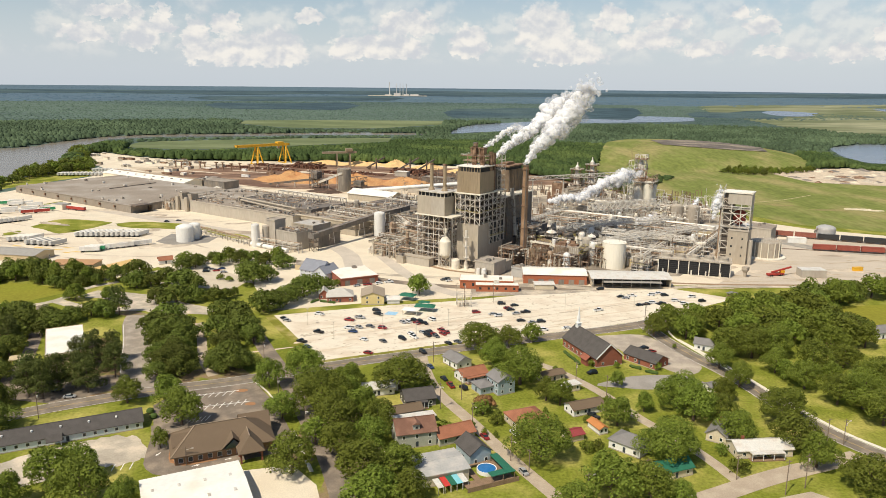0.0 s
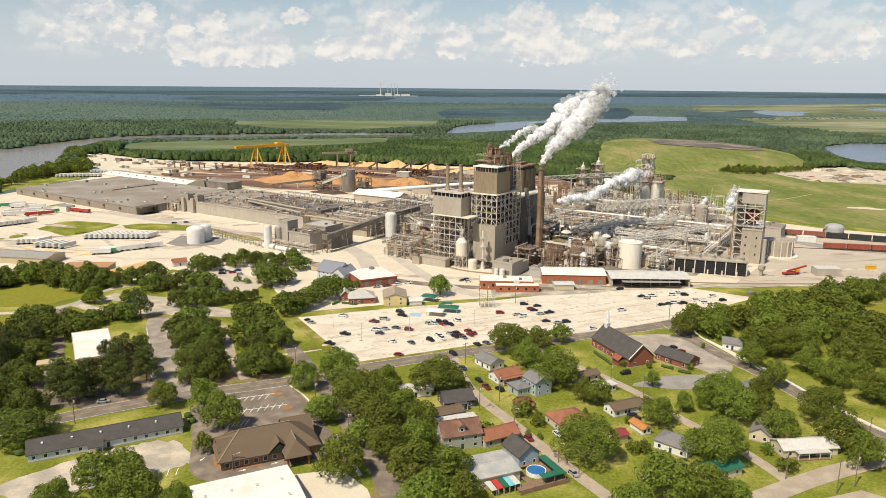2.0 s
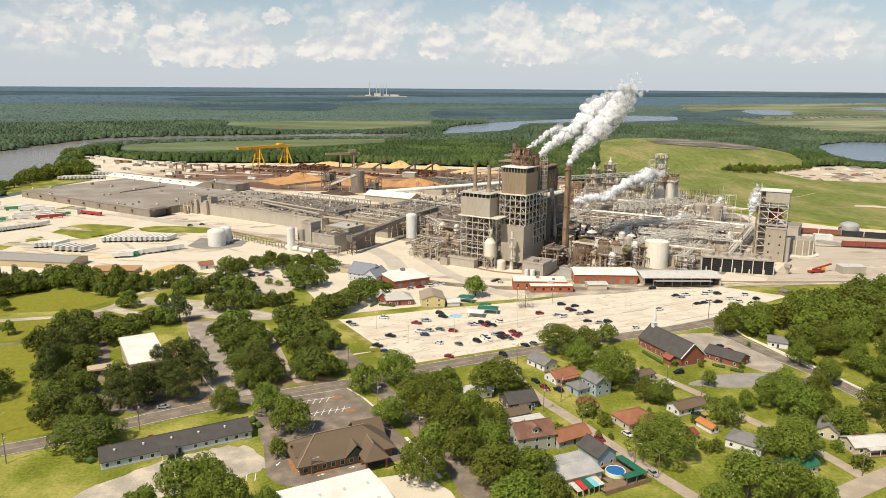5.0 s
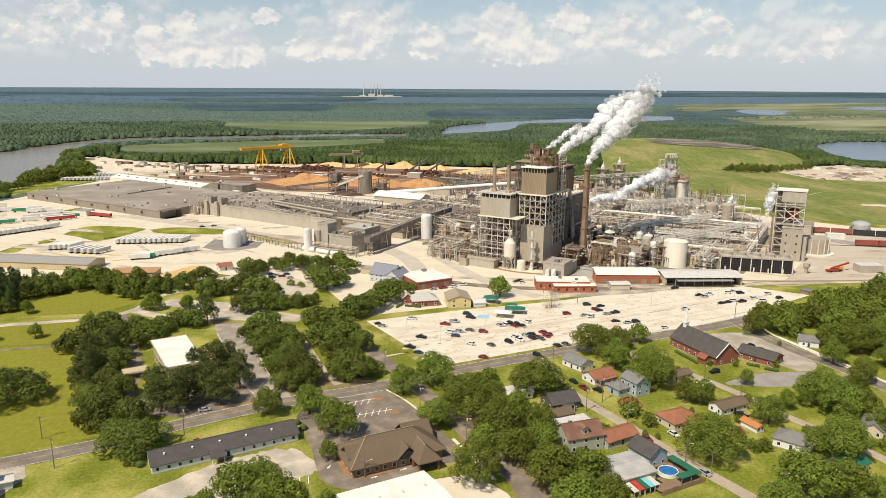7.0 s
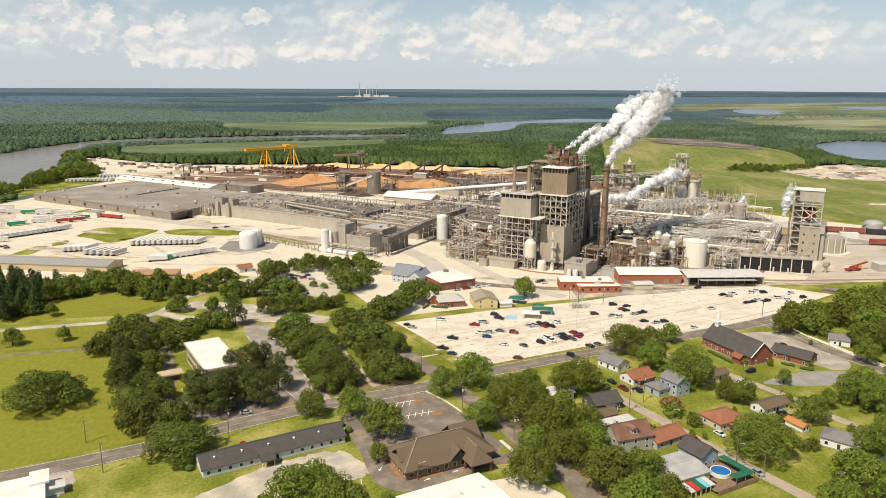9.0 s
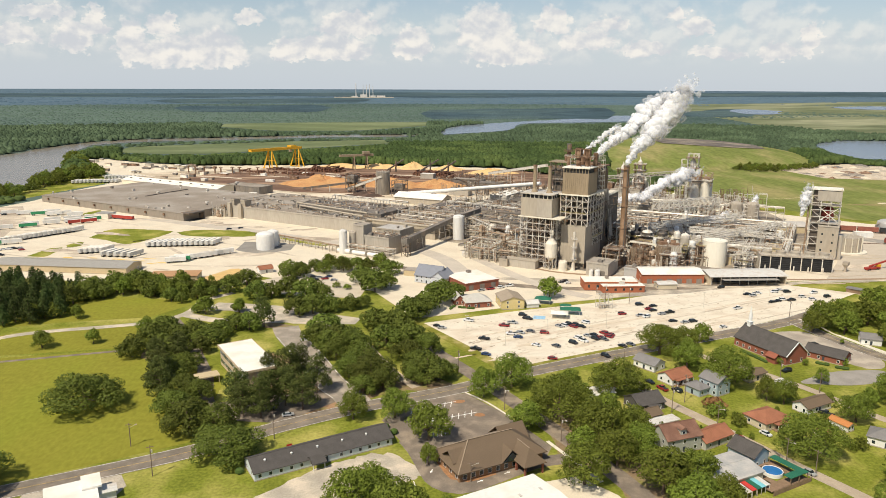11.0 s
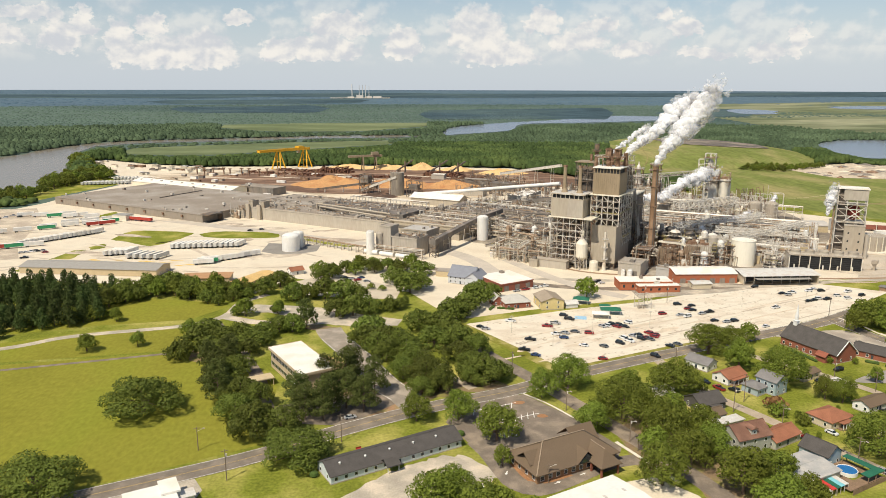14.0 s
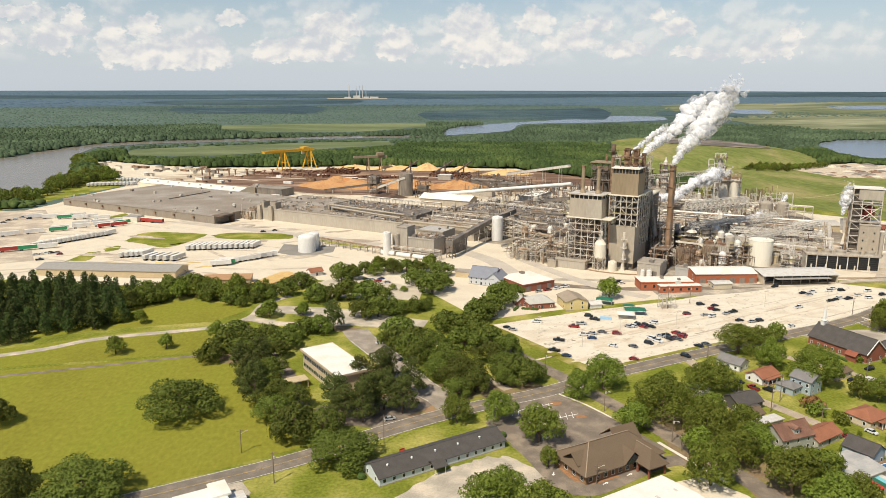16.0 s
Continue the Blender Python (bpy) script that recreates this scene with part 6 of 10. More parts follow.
for k, (u_, v_, w_, h_) in enumerate([(14, 20, 12, 13), (30, 52, 16, 15), (52, 30, 12, 11), (4, 66, 14, 20), (70, 60, 14, 14), (-60, 24, 14, 18), (-80, 40, 16, 15)]):
    x_, y_ = ml(u_, v_)
    t_ = thing("pipe_tower", x_, y_, MILL_YAW, "rusty open steel tower hung with pipes", "steelwork", "pipe towers")
    part("steel_frame", steel_frame(Geo(), -w_ / 2, w_ / 2, -w_ / 2, w_ / 2, 0, h_, 3, 3, 4, 0.3, True, True), RUST if k % 2 == 0 else PIPER, t_)
    part("railing", railing(Geo(), -w_ / 2, w_ / 2, -w_ / 2, w_ / 2, h_), RAIL_Y if k % 3 == 1 else STEEL, t_)
    part("deck", Geo().box(-w_ / 2, w_ / 2, -w_ / 2, w_ / 2, h_ - 0.1, h_), STEEL_D, t_)
    g_ = Geo()
    for j in range(16):
        a_, z_, r_ = COL_RNG.uniform(-w_ / 2, w_ / 2), COL_RNG.uniform(2, h_ + 2), COL_RNG.uniform(0.18, 0.5)
        if j % 2:
            g_.tube((-w_ / 2 - 2, a_, z_), (w_ / 2 + 2, a_, z_), r_, r_, 7)
        else:
            g_.tube((a_, -w_ / 2 - 0.6, z_), (a_, w_ / 2 + 2, z_), r_, r_, 7).tube((a_, -w_ / 2 - 0.6, z_), (a_, -w_ / 2 - 0.6, 0.2), r_, r_, 7)
    tagged(part("pipework", g_, PIPEW if k % 2 else PANEL, t_), kind="stuff")
# ---------------------------------------------------------------- small plant between the units
def plant_tangle(u0, u1, v0, v1, count, low, high, seed, mats, label):
    """Small steelwork, risers, runs and drums too many to tell apart, one mesh for each colour."""
    rng = random.Random(seed)
    for m_, share in mats:
        g = Geo()
        for k in range(int(count * share)):
            u, v = rng.uniform(u0, u1), rng.uniform(v0, v1)
            x, y = ml(u, v)
            if u > 70 and v > 150 or math.hypot(x - 119, y - 493) < 12 or math.hypot(x - 57, y - 508) < 5 or (u > -22 and u < 6 and v < 62) or (y < 500 and x > 138):
                continue
            h = rng.uniform(low, high)
            a = radians(MILL_YAW)
            ex, ey = (math.cos(a), math.sin(a)) if rng.random() < 0.6 else (-math.sin(a), math.cos(a))
            kind = rng.random()
            if kind < 0.3:
                L = rng.uniform(3, 14)
                w = rng.uniform(0.25, 0.6)
                g.beam((x, y, h), (x + ex * L, y + ey * L, h), w).beam((x, y, 0), (x, y, h), 0.3).beam((x + ex * L, y + ey * L, 0), (x + ex * L, y + ey * L, h), 0.3)
            elif kind < 0.5:
                g.tube((x, y, 0), (x, y, h * 1.2), rng.uniform(0.2, 0.5), 0.25, 6)
            elif kind < 0.68:
                r = rng.uniform(0.8, 2.0)
                g.lathe([(r, 0), (r, h * 0.7), (r * 0.5, h * 0.7 + r * 0.5), (0.1, h * 0.7 + r * 0.6)], 10, x, y)
            elif kind < 0.86:
                w = rng.uniform(1.2, 2.6)
                for i in range(4):
                    p, q = (x + (w if i in (1, 2) else -w), y + (w if i > 1 else -w)), (x + (w if i in (0, 1) else -w), y + (w if i in (1, 2) else -w))
                    g.beam((*p, 0), (*p, h), 0.25).beam((*p, h * 0.5), (*q, h * 0.5), 0.22).beam((*p, h), (*q, h), 0.22).beam((*p, h * 0.5), (*q, h), 0.16).beam((*p, 0), (*q, h * 0.5), 0.16)
            else:
                w, d = rng.uniform(1, 3), rng.uniform(1, 2.5)
                g.box(x - w, x + w, y - d, y + d, 0, h * 0.5)
        solid("plant_tangle", g, m_, 0, 0, 0, label, "pipework", kind="stuff")


plant_tangle(-46, 118, 58, 280, 1400, 3, 15, 1, ((PIPEW, 0.28), (STEEL, 0.32), (STEEL_D, 0.16), (PIPER, 0.16), (RUST, 0.08)), "dense tangle of pipes, drums and small steelwork in the process area")
plant_tangle(-90, -50, -10, 50, 330, 3, 13, 2, ((CREAM, 0.32), (PIPER, 0.18), (PANEL, 0.2), (STEEL_D, 0.12), (PIPEW, 0.18)), "dense tangle of tan and rusty pipes before the boiler houses")
plant_tangle(4, 60, 24, 66, 210, 3, 10, 3, ((PIPEW, 0.15), (RUST, 0.35), (PIPER, 0.2), (STEEL_D, 0.3)), "rusty tangle of pipes behind the stack")
plant_tangle(-200, -60, 60, 230, 420, 8, 16, 4, ((STEEL, 0.3), (PIPER, 0.25), (STEEL_D, 0.25), (PIPEW, 0.2)), "tangle of ducts and steelwork among the halls")
plant_tangle(-85, 70, 278, 345, 420, 5, 20, 6, ((PIPEW, 0.3), (STEEL, 0.25), (STEEL_D, 0.2), (RUST, 0.25)), "tangle of washers, pipes and steelwork at the back of the mill")
plant_tangle(-380, -365, 14, 30, 40, 3, 12, 5, ((STEEL, 0.5), (PIPER, 0.5)), "rusty ducts by the loading house")

plant_tangle(-270, -110, 262, 372, 240, 3, 12, 7, ((STEEL_D, 0.4), (RUST, 0.3), (PANEL_D, 0.3)), "dark chip conveyors, posts and machinery in the wood yard")
plant_tangle(-330, -240, 330, 430, 120, 2, 8, 8, ((STEEL_D, 0.4), (RUST, 0.4), (PANEL, 0.2)), "rusty machinery beside the chip heaps")
building("washer_block", -10, 10, -7, 7, 15, GREYW, ROOFG, "pale grey washer block with dark pipes", 4, 66, xy=(132, 692), clutter=30)
t_ = thing("bark_boiler", 24.8, 566.5, MILL_YAW, "dark open-framed bark boiler with a brown flat roof", "boiler house")
part("steel_frame", steel_frame(Geo(), -7, 7, -7, 7, 0, 66, 3, 3, 9, 0.45), STEEL_D, t_)
part("casing", Geo().box(-5, 5, -5, 5, 3, 63 - 3), mat("soot_panel", (0.13, 0.11, 0.09)), t_)
for k in range(1, 6):
    part("floor_plate", Geo().box(-7.6, 7.6, -7.6, 7.6, 63 * k / 6 - 0.1, 63 * k / 6 + 0.1), STEEL_D, t_)
    part("railing", railing(Geo(), -7.5, 7.5, -7.5, 7.5, 63 * k / 6), STEEL if k % 2 else RUST, t_)
part("roof", Geo().box(-8, 8, -8, 8, 66, 66.6), PANEL_B, t_)
for k in range(3):
    part("fan_duct", Geo().tube((-4.6 + 4.6 * k, -7.4, 62), (-4.6 + 4.6 * k, -5, 62), 1.9, 1.9, 14), STEEL_D, t_)
part("flue", Geo().tube((2, 2, 66.6), (2, 2, 72), 1.0, 1.0, 12), RUST, t_)
t_ = thing("rust_stack", *ml(-30, 42), MILL_YAW, "slim rust-brown stack with a ring platform near its top", "stack")
part("shaft", Geo().tube((0, 0, 0), (0, 0, 82), 1.6, 1.5, 14), RUST, t_)
part("head", Geo().tube((0, 0, 77.5), (0, 0, 82.3), 1.8, 1.8, 14), STEEL_D, t_)
part("platform", railing(Geo().box(-3, 3, -3, 3, 76.8, 77), -3, 3, -3, 3, 77), RUST, t_)
part("side_frame", steel_frame(Geo(), 2, 5, -1.5, 1.5, 0, 72, 1, 1, 14, 0.3), STEEL, t_)

# ---------------------------------------------------------------- evaporators, filter block and truss gallery
EVAP = mat("sooty_vessel", (0.085, 0.08, 0.075), 0.6, 0.3, 0.25, 0.3, 2.0, second=(0.16, 0.13, 0.1))
for k, (x_, y_, r_, h_) in enumerate([(71, 522, 3.4, 18), (78, 516, 3.6, 19.5), (84, 523, 3.2, 18), (91, 520, 3.6, 17.5), (101, 524, 3.6, 17), (108, 519, 3.2, 16), (96, 531, 3.4, 18), (80, 531, 3.4, 19), (112, 530, 3.6, 15)]):
    t_ = thing("evaporator", x_, y_, 40 * k, "dark evaporator vessel with a pale conical cap and yellow rail", "vessel", "evaporators")
    part("shell", Geo().lathe([(r_ * 0.8, 0), (r_ * 0.8, 5), (r_, 6.5), (r_, h_)], 18), EVAP, t_)
    part("cap", Geo().lathe([(r_ + 0.2, h_), (r_ + 0.2, h_ + 0.3), (r_ * 0.75, h_ + 1.3), (0.4, h_ + 2.0), (0.4, h_ + 2.8)], 18), PIPEW if k % 4 == 1 else EVAP, t_)
    part("gallery", Geo().lathe([(r_ + 0.02, h_ - 2.6), (r_ + 1.2, h_ - 2.6), (r_ + 1.2, h_ - 2.4), (r_ + 0.02, h_ - 2.4)], 18), STEEL_D, t_)
    g_ = Geo()
    for j in range(12):
        a_, b_ = 2 * math.pi * j / 12, 2 * math.pi * (j + 1) / 12
        R_ = r_ + 1.15
        for z_ in (h_ - 1.9, h_ - 1.3):
            g_.beam((R_ * math.cos(a_), R_ * math.sin(a_), z_), (R_ * math.cos(b_), R_ * math.sin(b_), z_), 0.12)
        g_.beam((R_ * math.cos(a_), R_ * math.sin(a_), h_ - 2.5), (R_ * math.cos(a_), R_ * math.sin(a_), h_ - 1.3), 0.12)
    part("railing", g_, RAIL_Y if k % 2 == 0 else STEEL, t_)
t_ = thing("filter_block", 88, 498, -28, "ribbed grey filter block with rusty top and yellow platforms", "filter block")
part("body", Geo().box(-9, 9, -5, 5, 0, 14), CONC_T, t_)
for k in range(12):
    part("rib", Geo().box(-9 + 18 * (k + 0.5) / 12 - 0.2, -9 + 18 * (k + 0.5) / 12 + 0.2, -5.35, -5.0, 0.5, 13.6), STEEL, t_)
for k in range(4):
    part("side_rib", Geo().box(9, 9.3, -4.3 + 2.8 * k - 0.2, -4.3 + 2.8 * k + 0.2, 0.5, 13.6), STEEL, t_)
part("top_plant", Geo().box(-7, -1, -3, 3, 14, 16).box(1, 7, -3.5, 2, 14, 15.4).box(-4, 4, 2, 4, 14, 17), RUST, t_)
part("platform_rail", railing(Geo(), -9.2, 9.2, -5.3, 5.2, 14, 1.1, 0.1), STEEL, t_)
part("platform", Geo().box(9.4, 12.5, -6, 6, 9.9, 10.1), STEEL_D, t_)
part("platform", Geo().box(9.4, 12.5, -6, 6, 13.8, 14), STEEL_D, t_)
part("platform_rail", railing(railing(Geo(), 9.5, 12.4, -6, 6, 10.1, 1.1, 0.12), 9.5, 12.4, -6, 6, 14, 1.1, 0.12), RAIL_Y, t_)
part("down_pipe", Geo().tube((-6, -6.2, 0), (-6, -6.2, 9), 0.5, 0.5, 8).tube((-3.5, -6.2, 0), (-3.5, -6.2, 9), 0.5, 0.5, 8).tube((-6, -6.2, 9), (-3.5, -6.2, 9), 0.5, 0.5, 8), PIPEW, t_)
part("down_pipe", Geo().tube((1, -6.4, 0), (1, -6.4, 7), 0.6, 0.6, 8).tube((1, -6.4, 7), (1, -5, 8), 0.6, 0.6, 8), PIPEW, t_)
t_ = thing("truss_gallery", 132, 639, math.degrees(math.atan2(28, 68)), "long white cross-braced steel gallery over the process area", "gallery")
g_ = Geo()
for i in range(13):
    x_ = 74 * i / 12
    for y_ in (0, 8):
        g_.box(x_ - 0.3, x_ + 0.3, y_ - 0.3, y_ + 0.3, 0, 21)
        if i < 12:
            for z_ in (8, 14.5):
                g_.beam((x_, y_, z_), (x_ + 74 / 12, y_, z_ + 6.5), 0.45).beam((x_, y_, z_ + 6.5), (x_ + 74 / 12, y_, z_), 0.45)
    for z_ in (8, 14.5, 21):
        g_.beam((x_, 0, z_), (x_, 8, z_), 0.4)
for y_ in (0, 8):
    for z_ in (8, 14.5, 21):
        g_.beam((0, y_, z_), (74, y_, z_), 0.55)
part("truss_frame", g_, PIPEW, t_)
part("floor", Geo().box(-0.5, 74.5, 0.4, 7.6, 7.8, 8.0).box(-0.5, 74.5, 0.4, 7.6, 14.3, 14.45), STEEL_D, t_)
for k in range(7):
    part("vessel", Geo().lathe([(1.6, 8), (1.6, 13), (0.4, 14)], 12, 6 + 10.4 * k, 4), CREAM if k % 2 else PIPEW, t_)
for x0_, y0_, z0_, x1_, y1_, z1_ in ((112, 512, 12, 196, 548, 17), (120, 540, 15, 186, 522, 12), (96, 560, 14, 180, 580, 18)):
    L_ = math.hypot(x1_ - x0_, y1_ - y0_)
    t_ = thing("truss_bridge", x0_, y0_, math.degrees(math.atan2(y1_ - y0_, x1_ - x0_)), "bright galvanised truss bridge carrying pipes", "pipe bridge", "truss bridges")
    g_, n_ = Geo(), int(L_ / 5)
    for i in range(n_):
        a_, b_ = L_ * i / n_, L_ * (i + 1) / n_
        za_, zb_ = z0_ + (z1_ - z0_) * i / n_, z0_ + (z1_ - z0_) * (i + 1) / n_
        for y_ in (-2.5, 2.5):
            g_.beam((a_, y_, za_), (b_, y_, zb_), 0.4).beam((a_, y_, za_ + 3.6), (b_, y_, zb_ + 3.6), 0.4).beam((a_, y_, za_), (b_, y_, zb_ + 3.6), 0.28).beam((a_, y_, za_ + 3.6), (b_, y_, zb_), 0.28).beam((a_, y_, za_), (a_, y_, za_ + 3.6), 0.28)
        g_.beam((a_, -2.5, za_ + 3.6), (a_, 2.5, za_ + 3.6), 0.28)
    part("truss", g_, PIPEW, t_)
    for y_ in (-1.4, 0, 1.3):
        part("pipe", Geo().tube((0, y_, z0_ + 0.8), (L_, y_, z1_ + 0.8), 0.4, 0.4, 8), STEEL, t_)
    for f_ in (0.04, 0.36, 0.68, 0.97):
        part("trestle", Geo().beam((L_ * f_, -2.5, 0), (L_ * f_, -2.5, z0_ + (z1_ - z0_) * f_), 0.5).beam((L_ * f_, 2.5, 0), (L_ * f_, 2.5, z0_ + (z1_ - z0_) * f_), 0.5), STEEL, t_)
t_ = thing("vaulted_shed", 231, 609, -6, "long tan shed with a pale rounded roof", "shed")
part("wall", Geo().box(-19, 19, -8, 8, 0, 5.6), TAN, t_)
g_ = Geo()
for k in range(10):
    a_, b_ = math.pi * k / 10, math.pi * (k + 1) / 10
    p_ = [(-8.4 * math.cos(q_), 5.6 + 3.2 * math.sin(q_)) for q_ in (a_, b_)]
    g_.add([(-19.4, p_[0][0], p_[0][1]), (19.4, p_[0][0], p_[0][1]), (19.4, p_[1][0], p_[1][1]), (-19.4, p_[1][0], p_[1][1])], [(0, 1, 2, 3)])
for x_ in (-19.2, 19.2):
    g_.add([(x_, -8.4 * math.cos(math.pi * k / 10), 5.6 + 3.2 * math.sin(math.pi * k / 10)) for k in range(11)], [tuple(range(11))])
part("roof", g_, mat("pale_sheet_roof", (0.6, 0.55, 0.46), 0.6, 0.1, 0.12, 0.2, 1.0), t_)
t_ = thing("sloping_duct", 58, 512, 0, "pale sloping duct on rusty legs", "duct")
part("duct", Geo().beam((4, -6, 15), (18, -14, 14.5), 1.1).beam((18, -14, 14.5), (28, -20, 8), 1.1), CREAM, t_)
part("leg_frame", steel_frame(Geo(), 6, 16, -16, -8, 0, 14, 2, 1, 3, 0.4), RUST, t_)
# ---------------------------------------------------------------- paper machine halls and warehouse
building("warehouse", -600, -380, -18, 110, 7.0, mat("warehouse_wall", (0.29, 0.25, 0.2), 0.85, 0, 0.14, 0.08, 0.7, stretch=(1, 1, 0.3), second=(0.25, 0.21, 0.165)), ROOFG, "vast low grey warehouse with a flat weathered roof", 26, 21, parapet=0.3)
t_ = thing("dock_canopy", *ml(-380, -14), MILL_YAW, "dark loading dock at the warehouse corner", "loading dock")
part("frame", Geo().box(-4, 7, -3, 15, 6.6, 7.8).box(-4, -3.2, -3, 15, 0, 6.6).box(-3.2, 7, 14.2, 15, 0, 6.6), STEEL_D, t_)
# black floor plate paints the shade under the dock roof
part("opening", Geo().box(-3.1, 6.5, -2.5, 14.1, 0.1, 0.3), BLACKL, t_)
for k in range(8):
    x_, y_ = ml(-588 + 26 * k, -19.2)
    solid("dock_vent", Geo().box(-0.9, 0.9, -0.3, 0.9, 3.2, 5.0).box(-1.0, 1.0, -0.5, 0.9, 5.0, 5.2), RUST, x_, y_, MILL_YAW, "small dark wall vent housing", "vent", "wall vents")
t_ = thing("finishing_shed", *ml(-560, 112), MILL_YAW, "long shed with a white front slope and brown back roof", "shed")
part("wall", Geo().add([(-84, 0, 0), (84, 0, 0), (84, 0, 6.8), (84, 13, 9.8), (84, 26, 8.6), (84, 26, 0), (-84, 0, 6.8), (-84, 13, 9.8), (-84, 26, 8.6), (-84, 26, 0)],
                       [(0, 1, 2, 6), (1, 5, 4, 3, 2), (5, 9, 8, 4), (9, 0, 6, 7, 8)]), mat("cream_wall", (0.72, 0.65, 0.5), 0.85, 0, 0.06, 0.05, 0.4), t_)
part("front_roof", Geo().add([(-84.5, -0.6, 6.8), (84.5, -0.6, 6.8), (84.5, 13, 9.9), (-84.5, 13, 9.9), (-84.5, -0.6, 7.05), (84.5, -0.6, 7.05), (84.5, 13, 10.15), (-84.5, 13, 10.15)],
                             [(3, 2, 1, 0), (4, 5, 6, 7), (0, 1, 5, 4), (1, 2, 6, 5), (2, 3, 7, 6), (3, 0, 4, 7)]), WHITER, t_, "white coated sheet roof")
part("back_roof", Geo().add([(-84.5, 13.02, 9.9), (84.5, 13.02, 9.9), (84.5, 26.6, 8.6), (-84.5, 26.6, 8.6), (-84.5, 13.02, 10.15), (84.5, 13.02, 10.15), (84.5, 26.6, 8.85), (-84.5, 26.6, 8.85)],
                            [(3, 2, 1, 0), (4, 5, 6, 7), (0, 1, 5, 4), (1, 2, 6, 5), (2, 3, 7, 6), (3, 0, 4, 7)]), mat("tan_roof", (0.4, 0.31, 0.21), 0.9, 0, 0.15, 0.05, 0.5), t_, "brown weathered roof")
for k in range(9):
    part("roof_vent", Geo().box(-76 + 18 * k, -73.6 + 18 * k, 6.4, 8.2, 8.4, 9.6), PANEL_D, t_)
building("grey_store", -493, -438, 140, 162, 8, PANEL_D, ROOFG, "dark grey flat-roofed store shed", 2, 23)
building("machine_hall", -362, -202, 22, 52, 10.5, GREYW, ROOFG, "long grey paper machine hall with a plain wall", 14, 24, bands=0, clutter=95)
building("machine_hall", -380, -202, 54, 112, 9.5, GREYW, ROOFG, "broad grey machine hall behind the long wall", 22, 25, clutter=95)
building("machine_hall", -300, -200, 42, 86, 13.5, PANEL_D, ROOFD, "dark-roofed raised machine hall", 16, 26, bands=2, clutter=95)
building("stock_house", -201, -138, 30, 92, 10.5, PANEL, ROOFG, "tan-grey stock preparation building", 16, 27, bands=1, clutter=110)
building("stock_house", -193, -118, 94, 152, 12, GREYW, ROOFD, "grey building with a cluttered dark roof", 18, 28, clutter=110)
building("core_house", -138, -88, 102, 132, 15, PANEL_D, ROOFD, "dark grey flat-roofed plant building", 8, 29, clutter=60)
building("pale_house", -166, -148, 187, 232, 15, GREYW, WHITER, "pale grey building with a white roof", 4, 30, clutter=30)
building("dark_house", -118, -78, 72, 100, 13, PANEL_D, ROOFD, "dark process building with vents", 7, 31, clutter=50)
building("dock_house", -380, -364, 18, 26, 7, PANEL, ROOFG, "small tan loading house", 2, 32)
for k, u_ in enumerate((-360, -346)):
    x_, y_ = ml(u_, 20)
    building("exhaust_house", u_ - 2.5, u_ + 2.5, 24, 32, 16, PANEL, ROOFG, "tall grey exhaust housing above the hall", 0, 33)
    solid("exhaust_duct", Geo().box(-2, 2, -1.2, 1.2, 0, 14), PANEL, x_, y_, MILL_YAW, "tan exhaust duct against the wall", "duct")
for i, (a, b, c, d, z) in enumerate([(-293, 40, -203, 27, 17), (-288, 38, -204, 22, 15), (-203, 26, -138, 26, 12), (-198, 46, -128, 44, 11.5), (-188, 72, -88, 66, 13)]):
    x0_, y0_ = ml(a, b)
    x1_, y1_ = ml(c, d)
    solid("roof_pipe", Geo().tube((0, 0, z), (x1_ - x0_, y1_ - y0_, z), 0.8, 0.8, 8).tube((0, 0, z), (0, 0, z - 4), 0.8, 0.8, 8), CONC_T if i % 2 else PANEL, x0_, y0_, 0, "long roof pipe on the halls", "pipe")
for i, (a, b, c, d, h) in enumerate([(-288, 88, -202, 88, 18), (-193, 62, -128, 60, 16), (-178, 122, -88, 114, 17), (-138, 82, -88, 42, 14), (-128, 142, -68, 182, 16)]):
    pipe_rack(a, b, c, d, h, 5, 3, "rusty roof-level pipe rack among the halls", 60 + i, (STEEL, PIPEW, PIPER), 5)
for k in range(26):
    u_, v_ = UNIT_RNG.uniform(-193, -83), UNIT_RNG.uniform(52, 215)
    x_, y_ = ml(u_, v_)
    s_ = UNIT_RNG.uniform(0.8, 1.2)
    copy_thing(UNITS[k % 7], pose(x_, y_, 0, 0, 0, MILL_YAW + 90 * UNIT_RNG.randint(0, 3)) @ Matrix.Diagonal((s_, s_, s_ * 1.15, 1)))

# pulp dryer block left of the boilers
building("recycle_house", -170, -160.5, -37, -26, 20.5, GREYW, ROOFG, "tall plain end of a stepped grey plant block", 0, 34)
building("recycle_house", -160, -138, -36.5, -20, 13.2, GREYW, ROOFD, "stepped grey block with a cluttered dark roof", 5, 35, clutter=40)
building("recycle_house", -166, -143, -14, 6, 14.5, PANEL, METALW_ROOF, "tan block with a pale roof behind a lower one", 2, 36)
building("recycle_house", -143, -131, -20, 4, 9.0, PANEL_D, ROOFD, "low dark annex between a block and the bridge", 2, 37, clutter=20)
pipe_rack(-176, -44, -130, -41, 7, 4, 2, "low pipe rack before the stepped block", 70, (STEEL, PIPEW, PIPER), 4)
t_ = thing("bridge_tower", -98, 531.5, MILL_YAW, "grey open steel tower carrying a conveyor bridge", "tower")
part("steel_frame", steel_frame(Geo(), -2.4, 2.4, -2.4, 2.4, 0, 14, 1, 1, 4, 0.4), STEEL_D, t_)
part("drive_house", Geo().box(-2.7, 2.7, -2.7, 2.7, 10, 13.4), PANEL_D, t_)
